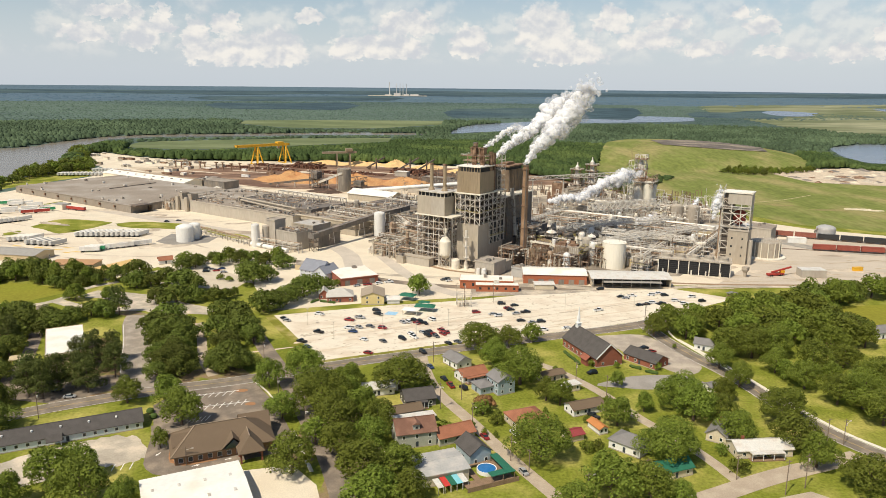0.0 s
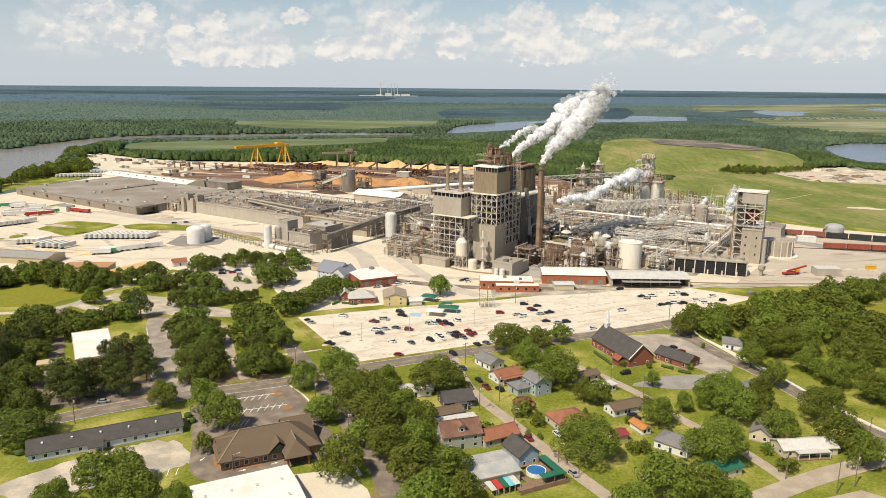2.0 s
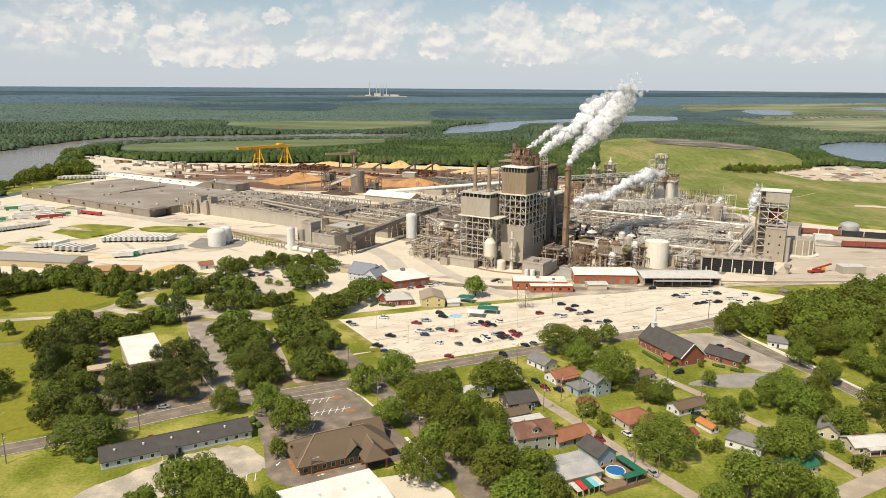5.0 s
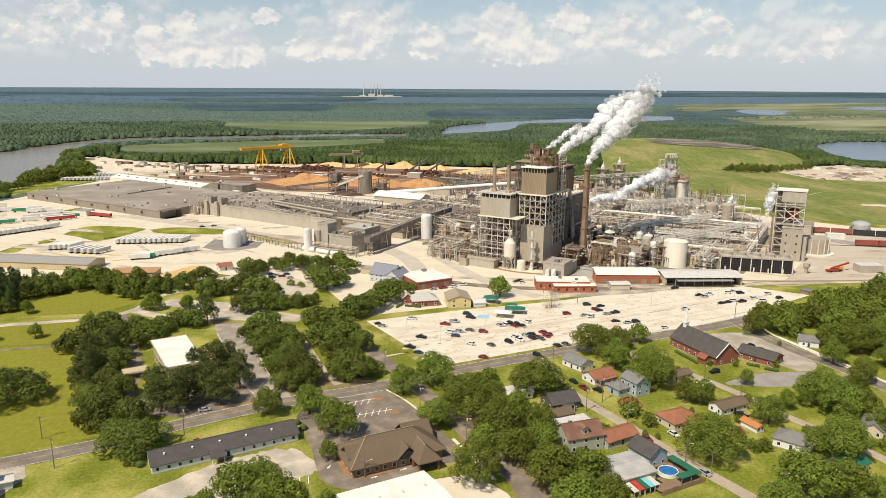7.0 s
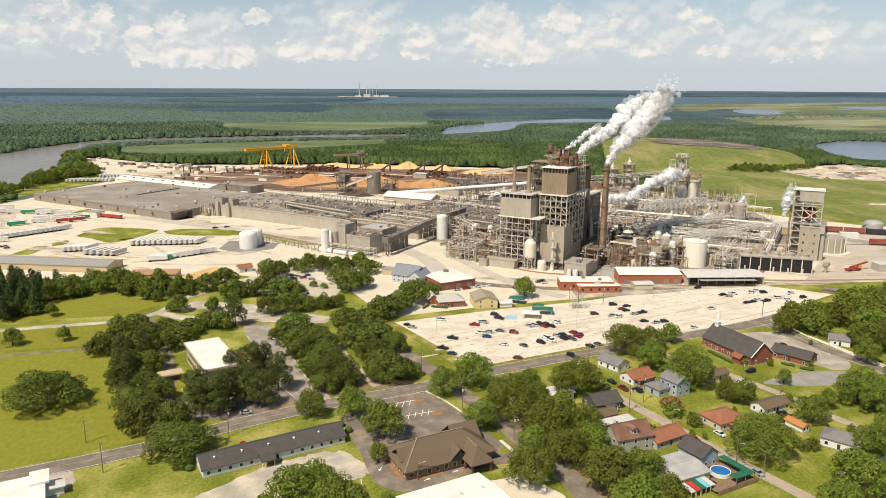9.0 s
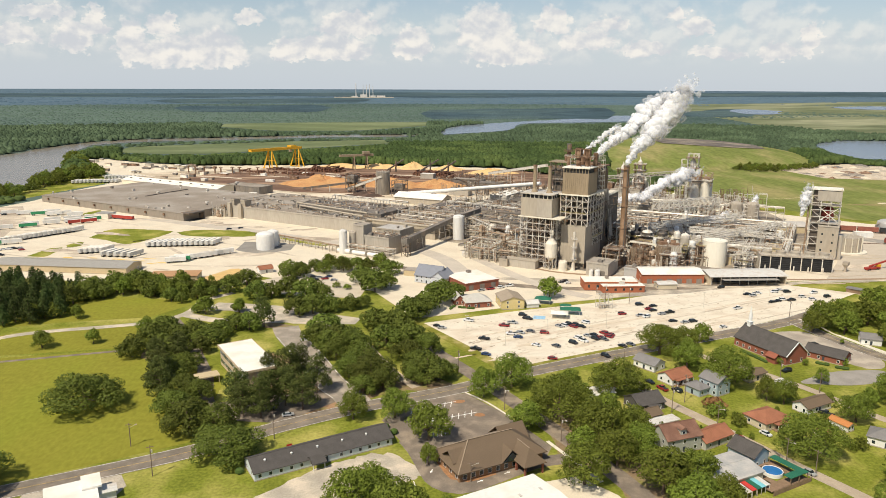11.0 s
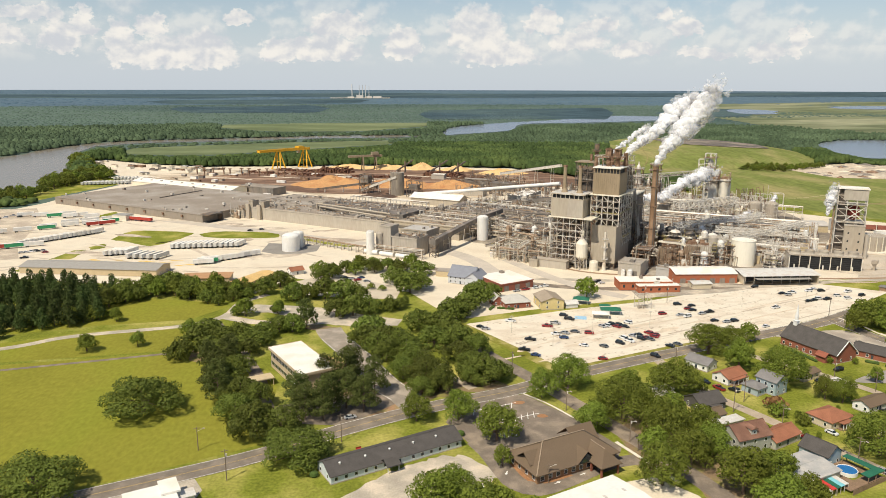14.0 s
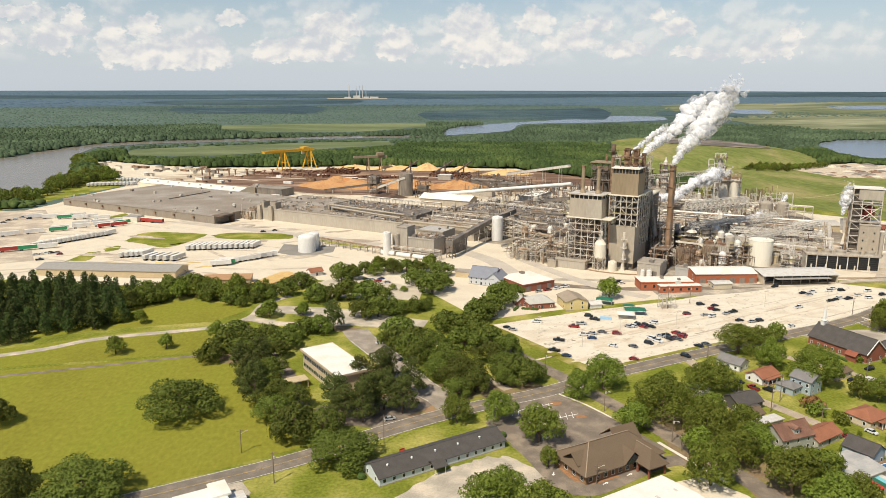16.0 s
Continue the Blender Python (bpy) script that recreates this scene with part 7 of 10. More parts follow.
part("railing", railing(Geo(), -2.7, 2.7, -2.7, 2.7, 13.4), STEEL, t_)
pipe_rack(-260, -37, -178, -46, 4.5, 3, 1, "low pipe run on posts across the sandy yard", 72, (PANEL, PIPEW, PIPER), 3)
for k in range(3):
    x_, y_ = ml(-172 + 14 * k, -46)
    solid("horizontal_tank", Geo().tube((-6, 0, 2), (6, 0, 2), 1.6, 1.6, 14).box(-4, -3.4, -1, 1, 0, 1).box(3.4, 4, -1, 1, 0, 1), WHITET, x_, y_, MILL_YAW, "white horizontal tank on saddles", "tank", "horizontal tanks")
conveyor((-97, 533.5, 11.6), (-58, 598, 15.5), 3.4, PANEL_D, "dark covered conveyor bridge over the mill road", 2)
conveyor((-58, 598, 15.5), (-32, 632, 17), 3.6, PANEL_D, "dark covered conveyor bridge between buildings", 3)
conveyor((-58, 545, 5), (-36, 556, 6), 1.6, STEEL, "low grey pipe bridge on posts", 2)

# ---------------------------------------------------------------- wood yard
conveyor((-99, 810, 5.7), (32, 683, 33.4), 3.6, WHITET, "long white tubular chip conveyor", 6, True)
conveyor((-160, 864, 4), (-120, 837, 22), 2.6, STEEL, "sloping chip conveyor to a silo", 3)
conveyor((20, 961, 10), (70, 835, 34), 3.0, PIPEW, "pale sloping conveyor on trestles", 4)
solid("roof_step", Geo().beam((0, 0, 7.9), (30.7, 51.5, 7.9), 0.8, 0.7), ROOFD, -370, 789, 0, "dark expansion step across the warehouse roof", "roof step")
conveyor((-40, 738, 6), (30, 680, 20), 3.0, PANEL_D, "dark covered conveyor on trestles", 4)
conveyor((-215, 874, 3), (-150, 864, 12), 2.2, STEEL_D, "dark sloping conveyor on trestles", 3)
x_, y_ = -119, 845
tank(x_, y_, 8.0, 26, mat("dark_concrete", (0.22, 0.19, 0.155), 0.9, 0, 0.25, 0.2, 1.0, stretch=(1, 1, 0.15), second=(0.3, 0.26, 0.2)), "tall dark concrete chip silo", "flat", "chip_silo", stair=False, bands=0)
t_ = thing("hopper_tower", -155, 864, -30, "dark chip screening tower", "tower")
part("steel_frame", steel_frame(Geo(), -6, 6, -6, 6, 0, 22, 2, 2, 5, 0.5), STEEL_D, t_)
part("hopper", Geo().box(-5, 5, -5, 5, 12, 20), PANEL_D, t_)
part("side_hopper", Geo().box(8, 15, -4, 4, 6, 13), STEEL_D, t_)
t_ = thing("chip_screen", -100, 830, -30, "dark screening steelwork by the silo", "tower")
part("steel_frame", steel_frame(Geo(), -7, 7, -6, 6, 0, 18, 2, 2, 4, 0.5), STEEL_D, t_)
part("screen_house", Geo().box(-5, 5, -4, 4, 8, 14), PANEL_D, t_)
t_ = thing("chip_barn", -76, 777, MILL_YAW + 4, "open barn with a white pitched metal roof", "barn")
part("roof", Geo().gable(58, 24, 7.0, 4, 0.5, 0.3), WHITER, t_)
part("wall", Geo().house_walls(56, 23, 6.7, 3.9), PANEL, t_)


def pile(name, x, y, rx, ry, h, material, label, seed, yaw=0.0, ridge=0.5):
    """A heap with uneven slopes."""
    rng = np.random.RandomState(seed)
    nr, na = (14, 56) if rx > 16 else (7, 24)
    ph = rng.uniform(0, 6.28, 6)
    vs, fs = [(0, 0, h)], []
    for i in range(1, nr + 1):
        f = i / nr
        for k in range(na):
            a = 2 * math.pi * k / na
            w = 1 + 0.1 * math.sin(3 * a + ph[0]) + 0.07 * math.sin(5 * a + ph[1]) + 0.05 * math.sin(9 * a + ph[2])
            z = h * max(0.0, 1 - f ** 1.15) * (1 + 0.16 * math.sin(4 * a + ph[3] + 5 * f) + 0.3 * noise.fractal(Vector((f * math.cos(a) * 3 + seed, f * math.sin(a) * 3, 0)), 0.8, 2.2, 4)) if i < nr else -0.2
            vs.append((rx * f * w * math.cos(a), ry * f * w * math.sin(a), z))
    fs += [(0, 1 + k, 1 + (k + 1) % na) for k in range(na)]
    for i in range(nr - 1):
        a, b = 1 + i * na, 1 + (i + 1) * na
        fs += [(a + k, b + k, b + (k + 1) % na, a + (k + 1) % na) for k in range(na)]
    return solid(name, Geo().add(vs, fs), material, x, y, yaw, label, "pile", "chip piles")


pile("chip_mound", -196, 936, 58, 34, 11, CHIPS, "great orange-brown heap of wood chips", 1, -20)
pile("chip_mound", -118, 925, 56, 30, 10, CHIPS, "great orange-brown heap of wood chips", 2, -20)
pile("chip_mound", -52, 908, 50, 24, 8, CHIPS, "orange-brown heap of wood chips", 3, -20)
DARKBARK = mat("dark_bark", (0.09, 0.06, 0.045), 0.95, 0, 0.3, 0.1, 1.0, second=(0.15, 0.09, 0.06))
pile("bark_mound", -140, 833, 24, 10, 4.5, DARKBARK, "low dark heap of shredded bark", 61, -20)
pile("bark_mound", -66, 806, 26, 12, 6, DARKBARK, "dark heap of shredded bark", 62, -30)
pile("bark_mound", -110, 870, 30, 12, 4, DARKBARK, "low dark heap of shredded bark", 63, -20)
pile("chip_mound", -130, 1117, 46, 14, 6, CHIPS_P, "pale golden heap of wood chips", 4)
pile("chip_mound", -78, 1107, 22, 15, 9, CHIPS_P, "pale golden heap of wood chips", 5)
pile("chip_mound", -185, 1135, 40, 12, 5, CHIPS_P, "pale golden heap of wood chips", 6)
pile("chip_mound", 34, 1040, 40, 12, 7, CHIPS_P, "pale golden heap of wood chips", 7)
pile("chip_mound", -26, 1085, 26, 14, 7, CHIPS_P, "pale golden heap of wood chips", 8)


def log_stack(x, y, L, W, h, yaw, seed):
    rng = random.Random(seed)
    t = thing("log_stack", x, y, yaw, "long brown stack of tree-length logs", "log stack", "log stacks")
    g = Geo()
    n = int(L / 2.6)
    for k in range(n):
        for j in range(max(1, int(h / 1.6 * rng.uniform(0.5, 1.15)))):
            px = -L / 2 + 2.6 * k + rng.uniform(-0.8, 0.8)
            g.tube((px, -W / 2 + rng.uniform(-1.5, 1.5), 0.7 + j * 1.5 * rng.uniform(0.85, 1.1)), (px + rng.uniform(-4.5, 4.5), W / 2 + rng.uniform(-1.5, 1.5), 0.7 + j * 1.5), 0.95, 0.75, 6)
    tagged(part("log_pile", g, LOGM, t), kind="stuff")


for i, (x_, y_, L_, W_, h_, a_) in enumerate([(-262, 1095, 60, 14, 3.4, -24), (-205, 1073, 52, 18, 9, -24), (-235, 1039, 60, 12, 3.4, -26), (-110, 1005, 60, 14, 3.4, -24), (-50, 1016, 56, 16, 8, -24), (-160, 1015, 50, 12, 3.4, -26),
                                              (-300, 1068, 60, 10, 3.4, -26), (-20, 981, 44, 14, 5, -24)]):
    log_stack(x_, y_, L_, W_, h_, a_, i)


def gantry():
    t = thing("gantry_crane", -281, 1125, 42, "big yellow gantry crane over the log yard", "crane")
    for s in (-1, 1):
        part("girder", Geo().box(-48, 40, s * 4 - 1.0, s * 4 + 1.0, 27, 30.5), YELLOW, t)
    for x in (-14, 34):
        g = Geo()
        for s in (-1, 1):
            g.beam((x - 5, s * 11, 0), (x, s * 4, 27), 1.6)
            g.beam((x + 5, s * 11, 0), (x, s * 4, 27), 1.6)
        g.beam((x - 6, -11, 1), (x - 6, 11, 1), 1.0).beam((x, -8, 12), (x, 8, 12), 0.8)
        part("leg_frame", g, YELLOW, t)
    part("end_beam", Geo().box(-48, -47, -5, 5, 27, 30).box(39, 40, -5, 5, 27, 30), YELLOW, t)
    part("trolley", Geo().box(20, 30, -5, 5, 30.5, 33), YELLOW, t)
    part("cab", Geo().box(24, 28, 4, 7, 22, 26.8), GREYW, t)


gantry()
t_ = thing("portal_crane", -158, 1097, 20, "rusty portal crane by the chip heaps", "crane")
part("boom", Geo().box(-30, 22, -2.5, 2.5, 20, 23), PANEL_B, t_)
part("leg_frame", Geo().beam((-8, -6, 0), (-8, -2, 20), 1.4).beam((-8, 6, 0), (-8, 2, 20), 1.4).beam((12, -6, 0), (12, -2, 20), 1.4).beam((12, 6, 0), (12, 2, 20), 1.4), PANEL_B, t_)
part("machinery", Geo().box(6, 16, -4, 4, 23, 27), PANEL_B, t_)
for i, (x_, y_, a_) in enumerate(((-105, 1068, 35), (-55, 1063, 30), (-30, 1044, 35))):
    t_ = thing("stacker", x_, y_, a_, "dark stacker boom beside the chip heaps", "stacker")
    part("boom", Geo().beam((-14, 0, 3), (16, 0, 17), 1.8), STEEL_D, t_)
    part("mast", Geo().beam((2, 0, 0), (2, 0, 16), 1.6).beam((-10, 0, 0), (-8, 0, 5), 2.5), STEEL_D, t_)
for i in range(14):
    x_, y_ = -400 + 13 * i + 5 * math.sin(i * 3.1), 1062 - 3.2 * i + 6 * math.cos(i * 2.3)
    solid("crane_post", Geo().box(-0.7, 0.7, -0.7, 0.7, 0, 9).box(-2.5, 2.5, -1, 1, 9, 10), RUST, x_, y_, -20, "rusty steel post in the log yard", "post", "log yard posts")
building("yard_shed", 0, 18, 0, 12, 6, GREYW, WHITER, "small pale shed in the log yard", 0, 41, xy=(-60, 990), yaw=-20)
building("yard_shed", 0, 40, 0, 14, 6, PANEL_D, ROOFG, "long grey shed in the log yard", 0, 42, xy=(-10, 932), yaw=-25)
building("yard_shed", 0, 30, 0, 16, 9, PANEL_D, ROOFD, "dark shed by the conveyors", 1, 43, xy=(10, 874), yaw=-25)
building("yard_shed", 0, 24, 0, 14, 7, GREYW, ROOFG, "grey shed by the conveyors", 1, 44, xy=(-30, 835), yaw=-25)
for i in range(30):
    x_, y_ = RNG.uniform(-420, -160), RNG.uniform(835, 1050)
    if inside(x_, y_, [(-260, 830), (-60, 830), (-60, 985), (-260, 985)]):
        continue
    building("crate_row", 0, RNG.uniform(5, 16), 0, RNG.uniform(3, 6), RNG.uniform(2, 3.5), RNG.choice((PANEL, PANEL_D, WHITET, CREAM, RUST)), RNG.choice((ROOFG, WHITER, RUST)), "small weathered yard hut or stack", 0, i, xy=(x_, y_), yaw=-28, category="hut", parapet=0)
HUT_ZONE = [(-506, 1060), (-560, 1128), (-596, 1210), (-590, 1250), (-525, 1200), (-418, 1145), (-330, 1110), (-330, 1040), (-400, 1060)]
for i in range(85):
    x_, y_ = RNG.uniform(-600, -330), RNG.uniform(1040, 1250)
    if not inside(x_, y_, HUT_ZONE):
        continue
    building("yard_hut", 0, RNG.uniform(4, 16), 0, RNG.uniform(3, 8), RNG.uniform(2, 4), RNG.choice((PANEL, CREAM, PANEL_D, GREYW, RUST, ROOFD)), RNG.choice((WHITER, ROOFG, TAN, PANEL_D, ROOFD, RUST)), "pale yard hut among stored materials", 0, i, xy=(x_, y_), yaw=-30, category="hut", parapet=0)


# ---------------------------------------------------------------- steam
def steam_plume(x, y, z, dx, dy, dz, r0, r1, n, seed, label):
    """A drifting cloud of steam: thin overlapping shells, dense in the core and torn towards the edge."""
    rng = np.random.RandomState(seed)
    bm = bmesh.new()
    bmesh.ops.create_icosphere(bm, subdivisions=2 if n < 30 else 3, radius=1)
    bv = np.array([tuple(v.co) for v in bm.verts])
    bf = np.array([[v.index for v in f.verts] for f in bm.faces])
    bm.free()
    shapes = []
    for k in range(12):
        q = Vector((k * 3.1, seed * 7.0, 0))
        shapes.append(bv * np.array([1 + 0.45 * noise.fractal(Vector(p * 0.9) + q, 0.9, 2.1, 4) for p in bv])[:, None])
    vs, fs, kinds = [], [], []
    for i in range(n * 6):
        f = (i + rng.uniform(0, 1)) / (n * 6)
        core = i % 2 == 0
        big = r0 + (r1 - r0) * f ** 0.8
        fade = 1 if f < 0.65 else max(0.15, 1 - 2.2 * (f - 0.65))
        r = big * (rng.uniform(0.3, 0.62) if core else rng.uniform(0.18, 0.5)) * fade
        wave = math.sin(f * 8 + seed) * big * 0.3
        d = rng.normal(0, 1, 3)
        d *= big * (rng.uniform(0, 0.6) if core else rng.uniform(0.5, 1.05)) / np.linalg.norm(d)
        c = np.array((x + dx * f + wave * 0.4 + d[0], y + dy * f + d[1], z + dz * f ** 0.85 + wave + d[2]))
        if f < 0.08:
            c[2] = max(c[2], z + r * 0.3)
        fs.append(bf + len(vs) * len(bv))
        kinds += [0 if core and f < 0.8 else 1] * len(bf)
        vs.append(shapes[rng.randint(12)] * r * rng.uniform(0.8, 1.25, 3) + c)
    me = bpy.data.meshes.new("steam_plume")
    me.from_pydata(np.concatenate(vs).tolist(), [], np.concatenate(fs).tolist())
    me.materials.append(STEAM)
    me.materials.append(WISP)
    me.polygons.foreach_set("material_index", kinds)
    me.polygons.foreach_set("use_smooth", [True] * len(me.polygons))
    me.update()
    return tagged(new("steam_plume", me), label, "steam", kind="stuff")


steam_plume(57.2, 508, 70, 46, 12, 50, 2.4, 12.0, 60, 1, "thick white steam plume drifting from the smoke stack")
steam_plume(36, 520, 72, 60, 10, 46, 1.8, 10.0, 46, 2, "white steam plume drifting from the boiler house roof")
steam_plume(24, 505, 78, 30, 6, 20, 1.2, 4.0, 16, 3, "thin white steam plume from the roof pipes")
steam_plume(122, 665, 22, 62, 8, 26, 3.0, 9.0, 34, 4, "low white steam plume over the process area")
steam_plume(95, 655, 20, 40, 4, 6, 3.0, 6.0, 18, 5, "low white steam plume over the process area")
steam_plume(196, 520, 30, 5, 3, 20, 1.3, 6.5, 22, 6, "white steam plume beside the open steel tower")
steam_plume(158, 590, 12, 16, 4, 5, 2.5, 5.0, 18, 7, "wisp of steam among the pipes")
steam_plume(226, 654, 17, 6, 2, 7, 1.5, 3.5, 12, 9, "puff of steam above a stock tank")
steam_plume(232, 560, 12, 8, 2, 6, 1.5, 4.0, 10, 8, "wisp of steam behind a tank")

# ---------------------------------------------------------------- spoil yard beyond the meadow
SPOIL_RNG = random.Random(31)
SPOIL = mat("broken_concrete", (0.5, 0.44, 0.35), 0.95, 0, 0.3, 0.2, 1.0, second=(0.36, 0.3, 0.23))
for k in range(120):
    x_, y_ = SPOIL_RNG.uniform(485, 740), SPOIL_RNG.uniform(930, 1140)
    if inside(x_, y_, QUARRY):
        pile("spoil_mound", x_, y_, SPOIL_RNG.uniform(4, 15), SPOIL_RNG.uniform(3, 9), SPOIL_RNG.uniform(0.8, 2.8), SPOIL_RNG.choice((SPOIL, CONC_T, PANEL_D, RUST, SAND)), "low heap of broken spoil", 40 + k, SPOIL_RNG.uniform(0, 180))

# ---------------------------------------------------------------- town materials
SHINGLE_G = mat("grey_shingle", (0.2, 0.19, 0.18), 0.95, 0, 0.15, 0.4, 4.0, 0.1)
SHINGLE_D = mat("dark_shingle", (0.085, 0.077, 0.07), 0.95, 0, 0.2, 0.4, 4.0, 0.1)
SHINGLE_B = mat("brown_shingle", (0.15, 0.108, 0.07), 0.95, 0, 0.13, 0.12, 4.0, 0.1)
SHINGLE_R = mat("red_brown_shingle", (0.3, 0.125, 0.07), 0.95, 0, 0.18, 0.3, 4.0, 0.1)
METALW = mat("white_metal_roof", (0.66, 0.64, 0.58), 0.5, 0.1, 0.15, 0.3, 2.0, second=(0.55, 0.5, 0.43))
METALG = mat("green_metal_roof", (0.03, 0.15, 0.09), 0.5, 0.1, 0.12, 0.3, 2.0)
ORANGE = mat("orange_metal_roof", (0.5, 0.21, 0.07), 0.5, 0.1, 0.12, 0.3, 2.0)
MAROON = mat("maroon_roof", (0.26, 0.05, 0.05), 0.7, 0, 0.12, 0.3, 2.0)
WALLW = mat("white_siding", (0.72, 0.71, 0.67), 0.8, 0, 0.08, 0.3, 2.0)
WALLB = mat("blue_siding", (0.33, 0.4, 0.42), 0.8, 0, 0.08, 0.3, 2.0)
WALLG = mat("sage_siding", (0.38, 0.38, 0.32), 0.8, 0, 0.1, 0.3, 2.0)
WALLC = mat("cream_siding", (0.58, 0.5, 0.36), 0.8, 0, 0.1, 0.3, 2.0)
WALLY = mat("yellow_siding", (0.62, 0.5, 0.24), 0.8, 0, 0.08, 0.3, 2.0)
WALLD = mat("dark_siding", (0.09, 0.085, 0.08), 0.8, 0, 0.1, 0.3, 2.0)
WOOD = mat("weathered_wood", (0.24, 0.16, 0.1), 0.9, 0, 0.25, 0.4, 3.0)
TRIM = mat("white_trim", (0.75, 0.74, 0.7), 0.7, 0, 0.06, 0.3, 2.0)
HEDGE = mat("hedge", (0.06, 0.1, 0.02), 0.9, 0, 0.3, 0.5, 4.0, 0.4)
SHUTTER = mat("dark_shutter", (0.04, 0.05, 0.06), 0.7, 0, 0.1, 0.4, 2.0)


WINDOW_MESHES = {}


def window(t, x, y, z, w, h, side):
    """A framed pane against a wall; side: 0 front, 1 right, 2 back, 3 left."""
    a, b, d = w / 2, h / 2, 0.06
    rot = Matrix.Rotation(side * math.pi / 2, 4, "Z")
    key = (round(w, 2), round(h, 2))
    if key not in WINDOW_MESHES:
        WINDOW_MESHES[key] = (Geo().box(-a - 0.12, a + 0.12, -d, 0.02, -b - 0.12, -b).box(-a - 0.12, a + 0.12, -d, 0.02, b, b + 0.12).box(-a - 0.12, -a, -d, 0.02, -b, b).box(a, a + 0.12, -d, 0.02, -b, b).mesh("window", TRIM),
                              Geo().box(-a, a, -d * 0.6, 0.02, -b, b).mesh("pane", GLASS))
    win = new("window", WINDOW_MESHES[key][0])
    win.parent = t
    win.matrix_basis = Matrix.Translation((x, y, z)) @ rot
    pane = new("pane", WINDOW_MESHES[key][1])
    pane.parent = win


def house(name, x, y, yaw, L, W, h, rise, wall, roof, label, kind="gable", wins=3, porch=None, chimney_at=None, category="house", over=0.5, dormer=0):
    t = thing(name, x, y, yaw, label, category)
    if kind == "gable":
        part("wall", Geo().house_walls(L, W, h, rise), wall, t)
        part("roof", Geo().gable(L, W, h + 0.05, rise, over, 0.22), roof, t)
        part("ridge_cap", Geo().beam((-L / 2 - over, 0, h + rise + 0.3), (L / 2 + over, 0, h + rise + 0.3), 0.35, 0.1), roof, t)
    elif kind == "hip":
        part("wall", Geo().box(-L / 2, L / 2, -W / 2, W / 2, 0, h), wall, t)
        part("roof", Geo().hip(L, W, h + 0.25, rise, over), roof, t)
    else:
        part("wall", Geo().box(-L / 2, L / 2, -W / 2, W / 2, 0, h), wall, t)
        part("roof", Geo().box(-L / 2 - over, L / 2 + over, -W / 2 - over, W / 2 + over, h + 0.01, h + 0.28), roof, t)
    part("foundation", Geo().box(-L / 2 - 0.08, L / 2 + 0.08, -W / 2 - 0.08, W / 2 + 0.08, 0, 0.35), CONC_T, t)
    for k in range(wins):
        wx = -L / 2 + L * (k + 0.5) / wins
        rows = (1.6, 4.2) if h > 4.8 else (1.6,)
        for z in rows:
            if not (k == wins // 2 and z < 3):
                window(t, wx, -W / 2, z, min(1.0, L / wins * 0.5), 1.2, 0)
            window(t, wx, W / 2, z, min(1.0, L / wins * 0.5), 1.2, 2)
    for z in ((1.6, 4.2) if h > 4.8 else (1.6,)):
        for wy in (-W / 4, W / 4):
            window(t, L / 2, wy, z, 0.9, 1.2, 1)
            window(t, -L / 2, wy, z, 0.9, 1.2, 3)
    if wins:
        part("door", Geo().box(-0.5, 0.5, -W / 2 - 0.06, -W / 2 + 0.03, 0.2, 2.25), SHUTTER, t)
    if porch:
        pw, pd = porch
        part("porch_roof", Geo().box(-pw / 2, pw / 2, -W / 2 - pd, -W / 2 - 0.05, h - 0.35, h - 0.15), roof, t)
        part("porch_floor", Geo().box(-pw / 2, pw / 2, -W / 2 - pd, -W / 2 - 0.1, 0, 0.4), WOOD, t)
        for k in range(4):
            px = -pw / 2 + 0.2 + (pw - 0.4) * k / 3
            part("porch_post", Geo().box(px - 0.09, px + 0.09, -W / 2 - pd + 0.1, -W / 2 - pd + 0.28, 0.4, h - 0.35), TRIM, t)
    if chimney_at is not None:
        part("chimney", Geo().box(chimney_at - 0.4, chimney_at + 0.4, 0.6, 1.4, h, h + rise + 1.0).box(chimney_at - 0.5, chimney_at + 0.5, 0.5, 1.5, h + rise + 1.0, h + rise + 1.2), BRICK, t)
    for k in range(dormer):
        dx = -L / 2 + L * (k + 0.5) / dormer
        d = Geo().box(dx - 1.2, dx + 1.2, -W / 2 + 0.8, -0.6, h + 0.6, h + rise * 0.8)
        part("dormer", d, wall, t)
        part("dormer_roof", Geo().add([(dx - 1.6, -W / 2 + 0.4, h + rise * 0.8), (dx + 1.6, -W / 2 + 0.4, h + rise * 0.8), (dx + 1.6, 0, h + rise * 0.8), (dx - 1.6, 0, h + rise * 0.8), (dx, -W / 2 + 0.4, h + rise * 0.8 + 1.0), (dx, 0.4, h + rise * 0.8 + 1.0)],
                                       [(0, 3, 5, 4), (2, 1, 4, 5), (0, 4, 1), (3, 2, 5), (0, 1, 2, 3)]), roof, t)
        window(t, dx, -W / 2 + 0.8, h + rise * 0.45, 0.9, 0.9, 0)
    return t


